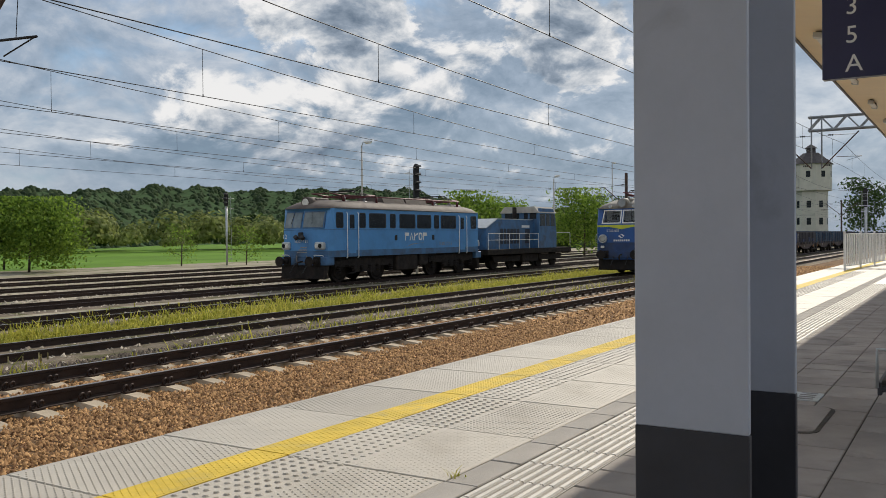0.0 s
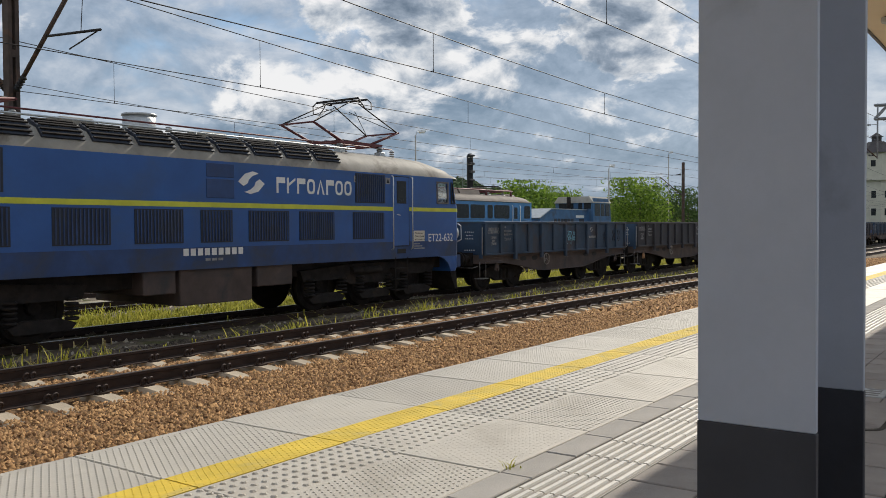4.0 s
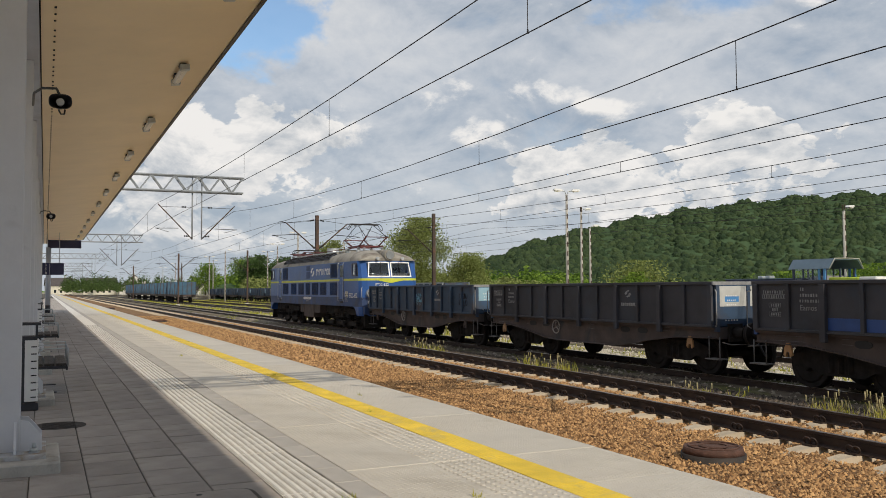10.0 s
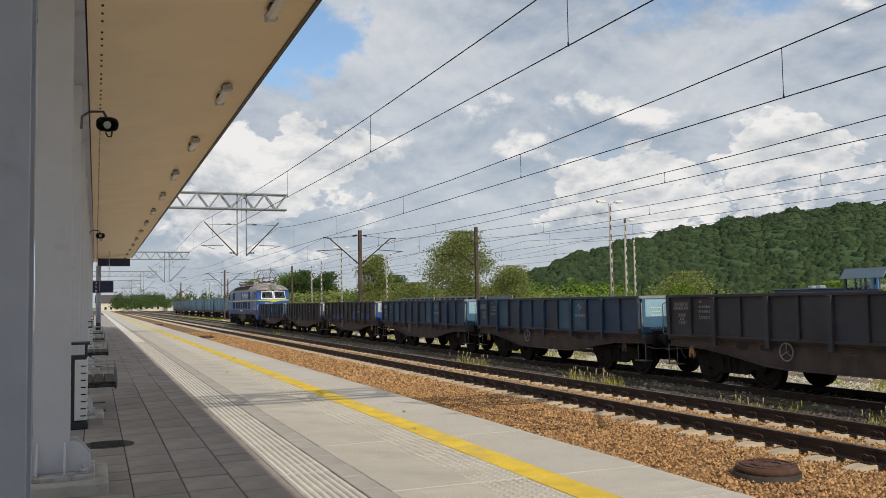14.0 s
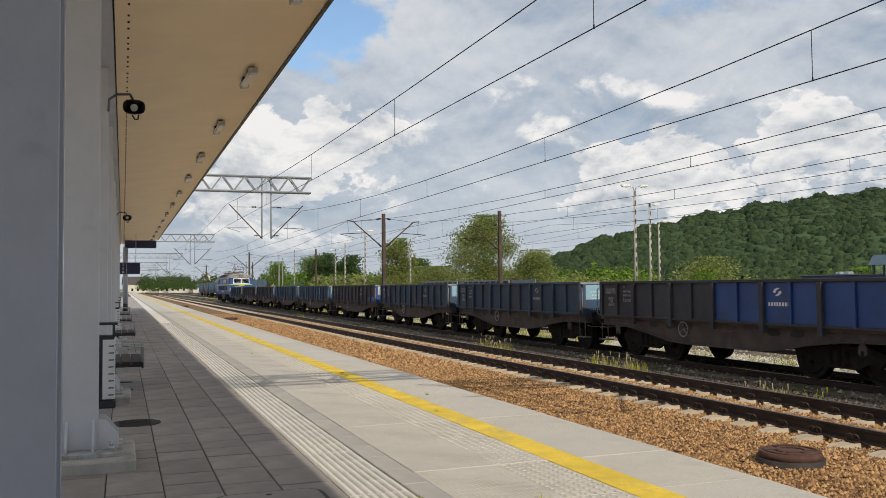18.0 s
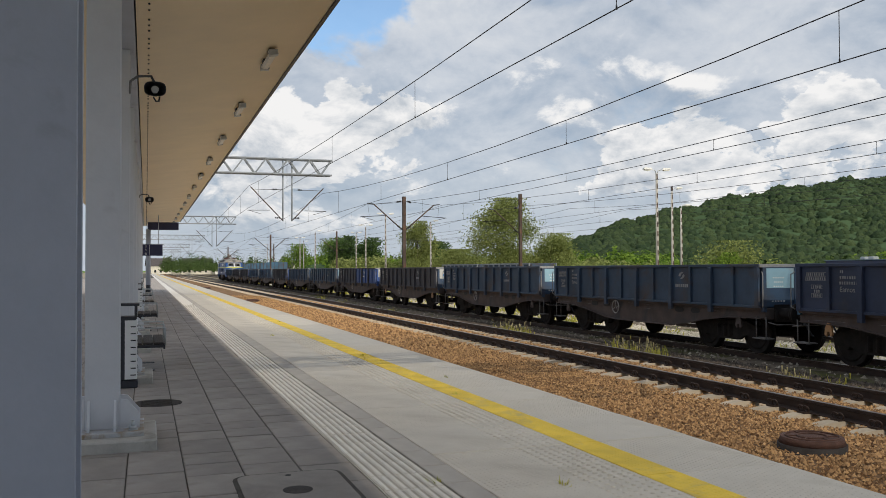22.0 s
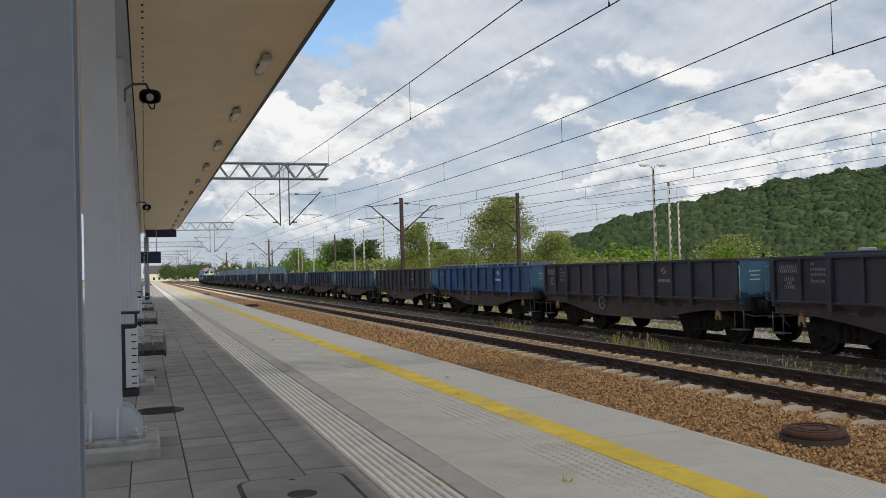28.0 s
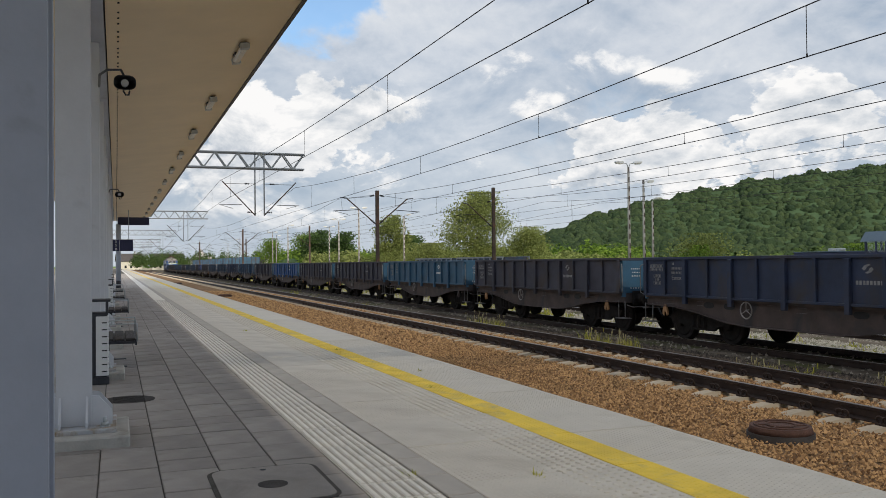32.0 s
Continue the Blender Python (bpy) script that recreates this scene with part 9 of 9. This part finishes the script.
make_hatch(-1.02, 0.02, -8.48, -7.70)
make_hatch(14.18, 15.30, -8.56, -7.78)
t = thing("slotted_drain_plate", "pale steel drain plate with raised slots in the paving", "drain plate", (15.78, -8.16, PLAT))
bm = bm_new()
box(bm, -0.21, 0.21, -0.24, 0.24, -0.02, 0.008, 0.003)
part("plate", bm, M_GALV, t)
for k in range(4):
    for q in (-0.12, 0.12):
        bm = bm_new()
        box(bm, -0.16 + 0.10 * k, -0.12 + 0.10 * k, q - 0.07, q + 0.07, 0.006, 0.012, 0.002)
        part("raised_slot", bm, M_LETTER_WORN, t)
t = thing("drain_cover", "dark round cast-iron drain cover in the paving", "drain cover", (-5.2, -9.02, PLAT))
bm = bm_new()
rod(bm, (0, 0, -0.02), (0, 0, 0.006), 0.30, 0.30, 28)
part("lid", bm, M_MANHOLE, t)
for k in range(8):
    bm = bm_new()
    box(bm, -0.22 + 0.06 * k, -0.19 + 0.06 * k, -0.18, 0.18, 0.005, 0.011)
    part("rib", bm, M_MANHOLE, t)


def make_manhole(x, y, r, z):
    t = thing("gravel_manhole", "rusty cast-iron manhole raised out of the gravel", "manhole cover", (x, y, z), group="gravel manholes")
    bm = bm_new()
    rod(bm, (0, 0, -0.30), (0, 0, 0.05), r + 0.015, r + 0.015, 32)
    part("ring", bm, M_MANHOLE, t, "dark cast ring")
    bm = bm_new()
    rod(bm, (0, 0, 0.05), (0, 0, 0.12), r, r - 0.02, 32)
    torus(bm, (0, 0, 0.125), (0, 0, 1), r * 0.8, 0.012, 28, 4)
    torus(bm, (0, 0, 0.125), (0, 0, 1), r * 0.45, 0.012, 24, 4)
    for k in range(6):
        a = math.pi / 3 * k
        rod(bm, (math.cos(a) * r * 0.45, math.sin(a) * r * 0.45, 0.122), (math.cos(a) * r * 0.8, math.sin(a) * r * 0.8, 0.122), 0.012, 0.012, 4)
    part("lid", bm, M_CASTIRON, t, "rusty ribbed lid")
    return t


make_manhole(-1.62, -2.36, 0.34, -0.17)
make_manhole(-47.2, -3.05, 0.42, -0.16)
make_manhole(-86.7, -3.2, 0.42, -0.16)


# ---- pieces of the platform and the tracks, last ----
pv = random.Random(5)


def block(x, y, z, bev=0.006):
    """A slab piece lying with its top at z = 0, slightly eased at the top edge."""
    bm = bm_new()
    box(bm, -x / 2, x / 2, -y / 2, y / 2, -z, 0)
    top = [e for e in bm.edges if all(abs(v.co.z) < 1e-6 for v in e.verts)]
    bmesh.ops.bevel(bm, geom=top, offset=bev, segments=1, affect="EDGES")
    return bm


def pieces(name, parent, mesh, spots):
    for m in spots:
        o = new(name, mesh)
        o.parent = parent
        o.matrix_basis = m


def joined(name, parent, mesh_dims, spots, material):
    """The same kind of piece farther off, as one part."""
    V, Fc, n0 = [], [], 0
    for x, y, dx, dy in spots:
        a = dx / 2, dy / 2
        V += [(x - a[0], y - a[1], PLAT - 0.05), (x + a[0], y - a[1], PLAT - 0.05), (x + a[0], y + a[1], PLAT - 0.05), (x - a[0], y + a[1], PLAT - 0.05),
              (x - a[0], y - a[1], PLAT), (x + a[0], y - a[1], PLAT), (x + a[0], y + a[1], PLAT), (x - a[0], y + a[1], PLAT)]
        Fc += [(n0 + 4, n0 + 5, n0 + 6, n0 + 7), (n0, n0 + 1, n0 + 5, n0 + 4), (n0 + 1, n0 + 2, n0 + 6, n0 + 5), (n0 + 2, n0 + 3, n0 + 7, n0 + 6), (n0 + 3, n0, n0 + 4, n0 + 7)]
        n0 += 8
    o = new(name, raw(name, V, Fc, material))
    o.parent = parent
    o["kind"] = "stuff"
    return o


# edge slabs: one long slab across the edge zone every 1.30 m
SLAB_Y0 = -6.77
slab_mesh = finish(block(SLAB - 0.012, EDGE - SLAB_Y0, 0.18), "edge_slab", M_SLAB)
near = [k for k in range(-60, 47)]
pieces("edge_slab", platform, slab_mesh, [pose(SLAB * (k + 0.5), (EDGE + SLAB_Y0) / 2, PLAT + pv.uniform(-0.002, 0.002)) for k in near])
joined("edge_slab", platform, None, [(SLAB * (k + 0.5), (EDGE + SLAB_Y0) / 2, SLAB - 0.02, EDGE - SLAB_Y0) for k in list(range(-320, -60)) + list(range(47, 110))], M_SLAB)

# yellow line, painted slab by slab
bm = bm_new()
for k in range(-320, 110):
    box(bm, SLAB * k + 0.008, SLAB * (k + 1) - 0.008, -5.465, -5.14, PLAT - 0.002, PLAT + 0.0045)
part("yellow_line", bm, M_YELLOW, platform, "worn yellow safety line")["kind"] = "stuff"


def studs(name, x0, x1, y0, y1, sx, sy, r, h, seg, material, label, stagger=True):
    V, Fc, n0 = [], [], 0
    j = 0
    y = y0
    while y <= y1 + 1e-6:
        x = x0 + (sx / 2 if stagger and j % 2 else 0)
        while x < x1:
            if (x % SLAB) > r and (x % SLAB) < SLAB - r:
                for i in range(seg):
                    a = 2 * math.pi * i / seg
                    V.append((x + r * math.cos(a), y + r * math.sin(a), PLAT))
                for i in range(seg):
                    a = 2 * math.pi * i / seg
                    V.append((x + 0.6 * r * math.cos(a), y + 0.6 * r * math.sin(a), PLAT + h))
                for i in range(seg):
                    k2 = (i + 1) % seg
                    Fc.append((n0 + i, n0 + k2, n0 + seg + k2, n0 + seg + i))
                Fc.append(tuple(range(n0 + seg, n0 + 2 * seg)))
                n0 += 2 * seg
            x += sx
        y += sy
        j += 1
    o = new(name, raw(name, V, Fc, material))
    o.parent = platform
    o["kind"] = "stuff"
    return tagged(o, label)


studs("tactile_dome", -45.2, 45, -5.955, -5.51, 0.0867, 0.0878, 0.024, 0.009, 8, M_SLAB, "tactile warning domes", False)
studs("anti_slip_stud", -12, 24, -5.10, -4.24, 0.052, 0.045, 0.010, 0.0035, 4, M_SLAB, "fine anti-slip relief")
studs("anti_slip_stud", -7, 18, -6.72, -6.03, 0.052, 0.045, 0.010, 0.0035, 4, M_SLAB, "fine anti-slip relief")
studs("line_relief", -12, 24, -5.44, -5.16, 0.052, 0.045, 0.010, 0.0075, 4, M_YELLOW, "fine relief under the yellow paint")

# grey border row
bord = finish(block(0.585, 0.228, 0.08), "border_paver", M_PAVER_LIGHT)
pieces("border_paver", platform, bord, [pose(-36 + 0.6 * k, -6.89, PLAT + pv.uniform(-0.003, 0.002)) for k in range(120)])
joined("border_paver", platform, None, [(-36 - 0.6 * k, -6.89, 0.58, 0.228) for k in range(1, 560)] + [(36 + 0.6 * k, -6.89, 0.58, 0.228) for k in range(0, 170)], M_PAVER_LIGHT)

# white ribbed guidance strip
bm = block(0.44, 0.488, 0.08, 0.003)
for k in range(7):
    y = -0.205 + 0.0685 * k
    prism(bm, [(y - 0.021, 0.0), (y + 0.021, 0.0), (y + 0.013, 0.010), (y - 0.013, 0.010)], "x", -0.215, 0.215)
rib = finish(bm, "ribbed_tile", M_RIB)
rib.materials.append(M_GROOVE)
for f in rib.polygons:
    f.material_index = 1 if f.normal.z > 0.9 and abs(f.center.z) < 0.001 else 0
pieces("ribbed_tile", platform, rib, [pose(-36 + 0.45 * k, -7.26, PLAT - 0.004 + pv.uniform(-0.003, 0.002)) for k in range(160)])
joined("ribbed_tile", platform, None, [(-36.2 - 0.45 * k, -7.26, 0.44, 0.485) for k in range(1, 700)] + [(36.2 + 0.45 * k, -7.26, 0.44, 0.485) for k in range(0, 230)], M_RIB)

# dark pavers under the canopy in rows of mixed lengths
rows_y = [-7.51 - 0.445 * k for k in range(8)]
plates = {L: finish(block(L - 0.020, 0.435, 0.08, 0.006), "paver", M_PAVER) for L in (0.43, 0.64, 0.86)}
far = []
for r, y in enumerate(rows_y):
    yc = y - 0.2225
    x = -180.0 + pv.uniform(0, 0.4)
    while x < 140:
        L = pv.choice((0.43, 0.64, 0.64, 0.86))
        c = x + L / 2
        if -13.5 < c < 17.5 and r < 6:
            o = new("paver", plates[L])
            o.parent = platform
            o.matrix_basis = pose(c, yc, PLAT + pv.uniform(-0.003, 0.002), pv.uniform(-0.2, 0.2), pv.uniform(-0.15, 0.15), 0)
        else:
            far.append((c, yc, L - 0.022, 0.434))
        x += L
joined("paver", platform, None, far, M_PAVER)
bm = bm_new()
box(bm, -180, 140, -22, rows_y[-1] - 0.44, PLAT - 0.06, PLAT - 0.002)
part("far_paving", bm, M_PAVER, platform, "grey paving behind the columns")

# concrete sleepers of track 1, wooden ones of the others
def sleeper_mesh():
    bm = bm_new()
    lo = [(-0.15, -1.3), (0.15, -1.3), (0.15, 1.3), (-0.15, 1.3)]
    sec = [(-1.30, -0.225, 0.085), (-1.14, -0.190, 0.09), (-0.98, -0.172, 0.095), (-0.55, -0.172, 0.095), (-0.40, -0.205, 0.09), (0.40, -0.205, 0.09), (0.55, -0.172, 0.095), (0.98, -0.172, 0.095), (1.14, -0.190, 0.09), (1.30, -0.225, 0.085)]
    prev = None
    for y, z, w in sec:
        ring = [bm.verts.new(p) for p in ((-0.15, y, -0.36), (-w, y, z), (w, y, z), (0.15, y, -0.36))]
        if prev:
            for i in range(3):
                bm.faces.new((prev[i], prev[i + 1], ring[i + 1], ring[i]))
        else:
            bm.faces.new(ring)
        prev = ring
    bm.faces.new(prev[::-1])
    return finish(bm, "sleeper", M_SLEEPER)


SL0, n_near = 0.17, 290
sm = sleeper_mesh()
pieces("sleeper", TRACK_OBS[0], sm, [pose(SL0 + 0.6 * (k - 160), pv.uniform(-0.01, 0.01), 0.0, 0, 0, pv.uniform(-0.4, 0.4)) for k in range(n_near)])
V, Fc, n0 = [], [], 0
base_v = [tuple(v.co) for v in sm.vertices]
base_f = [tuple(p.vertices) for p in sm.polygons]
for k in list(range(-420, -160)) + list(range(130, 420)):
    V += [(x + SL0 + 0.6 * k, y, z) for x, y, z in base_v]
    Fc += [tuple(i + n0 for i in f) for f in base_f]
    n0 += len(base_v)
o = new("sleeper", raw("sleeper", V, Fc, M_SLEEPER))
o.parent = TRACK_OBS[0]
o["kind"] = "stuff"

# rail clips: a pair of sprung loops on each side of each rail
bm = bm_new()
for k in range(-66, 72):
    x = SL0 + 0.6 * k
    for rail in (-0.7525, 0.7525):
        for s in (-1, 1):
            y = rail + s * 0.105
            for q in (-0.045, 0.045):
                if -35 < x < 40:
                    torus(bm, (x + q, y, -0.112), (0.25 * s, 1, 0.3), 0.042, 0.012, 9, 5)
            box(bm, x - 0.075, x + 0.075, y - 0.05, y + 0.04, -0.176, -0.150)
o = new("rail_clip", finish(bm, "rail_clip", M_RAIL))
o.parent = TRACK_OBS[0]
o["kind"] = "stuff"

# wooden sleepers of the yard tracks
for ti, (yc, zc) in enumerate(TRACKS[1:], 1):
    bm = None
    V, Fc, n0 = [], [], 0
    for k in range(-300, 250):
        x = 0.65 * k + pv.uniform(-0.03, 0.03)
        z1 = zc - 0.168
        V += [(x + a, yc + b, z) for z in (z1 - 0.12, z1) for a, b in ((-0.12, -1.28), (0.12, -1.28), (0.12, 1.28), (-0.12, 1.28))]
        Fc += [(n0 + 4, n0 + 5, n0 + 6, n0 + 7), (n0, n0 + 1, n0 + 5, n0 + 4), (n0 + 1, n0 + 2, n0 + 6, n0 + 5), (n0 + 2, n0 + 3, n0 + 7, n0 + 6), (n0 + 3, n0, n0 + 4, n0 + 7)]
        n0 += 8
    o = new("sleeper", raw("sleeper", V, Fc, M_SLEEPER_OLD))
    o.parent = TRACK_OBS[ti]
    o["kind"] = "stuff"


# ballast stones
def stones(name, x0, x1, y0, y1, level, count, size, material, label, seed, skip=None):
    rng = np.random.default_rng(seed)
    x, y = rng.uniform(x0, x1, count), rng.uniform(y0, y1, count)
    if skip is not None:
        keep = skip(x, y)
        x, y = x[keep], y[keep]
    n = len(x)
    z = np.array([level(v) for v in y]) + rng.uniform(-0.012, 0.018, n)
    s = size * rng.uniform(0.55, 1.35, n)
    octa = np.array([(1, 0, -0.5), (0, 1, -0.5), (-1, 0, -0.5), (0, -1, -0.5), (0.15, 0.1, 0.65)])
    v = octa[None] * (1 + rng.uniform(-0.38, 0.38, (n, 5, 3)))
    a = rng.uniform(0, 6.28, n)
    t = rng.uniform(-0.5, 0.5, n)
    ca, sa = np.cos(a)[:, None], np.sin(a)[:, None]
    vx, vy, vz = v[..., 0] * ca - v[..., 1] * sa, v[..., 0] * sa + v[..., 1] * ca, v[..., 2]
    ct, st = np.cos(t)[:, None], np.sin(t)[:, None]
    vx, vz = vx * ct - vz * st, vx * st + vz * ct
    P3 = np.stack([x[:, None] + vx * s[:, None], y[:, None] + vy * s[:, None], z[:, None] + vz * s[:, None]], -1).reshape(-1, 3)
    f = np.array([(0, 1, 4), (1, 2, 4), (2, 3, 4), (3, 0, 4)])
    Fq = (f[None] + 5 * np.arange(n)[:, None, None]).reshape(-1, 3)
    me = bpy.data.meshes.new(name)
    me.vertices.add(len(P3))
    me.vertices.foreach_set("co", P3.ravel())
    me.loops.add(Fq.size)
    me.loops.foreach_set("vertex_index", Fq.ravel().astype(np.int32))
    me.polygons.add(len(Fq))
    me.polygons.foreach_set("loop_start", np.arange(0, Fq.size, 3, dtype=np.int32))
    me.polygons.foreach_set("loop_total", np.full(len(Fq), 3, dtype=np.int32))
    me.update(calc_edges=True)
    me.materials.append(material)
    return tagged(new(name, me), label, "gravel", kind="stuff")


def bed(y):
    if -1.7 < y < -1.2:
        return -0.200
    if y < -1.35:
        return -0.165 - 0.035 * min(1.0, max(0.0, (y + 3.6) / 2.25))
    if abs(y) < 0.46:
        return -0.200
    return -0.222 if y < 1.35 else -0.222 - 0.25 * (y - 1.35)


def off_sleeper(x, y):
    on = (np.abs(((x - SL0) + 0.3) % 0.6 - 0.3) < 0.13) & (np.abs(np.abs(y) - 0.80) < 0.34)
    return ~on & (np.abs(np.abs(y) - 0.7525) > 0.085)


stones("ballast_stones", -14, 24, -4.15, 1.9, bed, 170000, 0.020, M_STONE, "brown crushed-stone ballast", 31, off_sleeper)
stones("ballast_stones", -60, -14, -4.15, 1.9, bed, 40000, 0.045, M_STONE, "brown crushed-stone ballast", 32, off_sleeper)
stones("ballast_stones", 24, 60, -4.15, 1.9, bed, 30000, 0.045, M_STONE, "brown crushed-stone ballast", 33, off_sleeper)
stones("ballast_stones", -30, 60, 1.7, 3.3, lambda y: -0.36 - 0.13 * min(1.6, (y - 1.7)), 9000, 0.040, M_STONE, "brown stones rolled off the track bed", 34)
stones("dark_ballast_stones", -30, 45, 2.2, 4.4, lambda y: -0.50 if y < 3.3 else -0.46, 42000, 0.034, M_STONE_DARK, "oil-dark stones between the main tracks", 52)
for ti, (yc, zc) in enumerate(TRACKS[4:]):
    stones("old_ballast_stones", -40, 95, yc - 2.6, yc + 2.6, lambda y, yc=yc, zc=zc: zc - 0.15 if abs(y - yc) < 1.4 else zc - 0.12, 8000, 0.08, M_STONE_OLD, "grey old track ballast", 65 + ti)
for ti, (yc, zc) in enumerate(TRACKS[1:4]):
    stones("old_ballast_stones", -60, 90, yc - 2.2, yc + 2.2, lambda y, yc=yc, zc=zc: zc - 0.15 if abs(y - yc) < 1.4 else zc - 0.15 - 0.45 * (abs(y - yc) - 1.4), 12000, 0.055, M_STONE_OLD, "grey old track ballast", 35 + ti)

stones("pale_gravel", -70, 12, 7.3, 9.9, lambda y: -0.548, 26000, 0.045, M_GRAVEL_PALE, "pale limestone gravel between the yard tracks", 51)


# ---- what moves ----
def motions():
    walk(cloud, [(t, pose(CLOUD_AT.x - CLOUD_SPEED * (t - CLOUD_TIME), CLOUD_AT.y, CLOUD_AT.z)) for t in (0.0, 16.0, 32.0)])
    walk(loco, [(t, pose(x - 10.17, TY, TZ)) for t, x in SPEED_ROWS])
    for k, w in enumerate(WAGONS):
        walk(w, [(t, pose(x - COUPLED + PITCH * k + W_LEN / 2, TY, TZ)) for t, x in SPEED_ROWS])


motions()
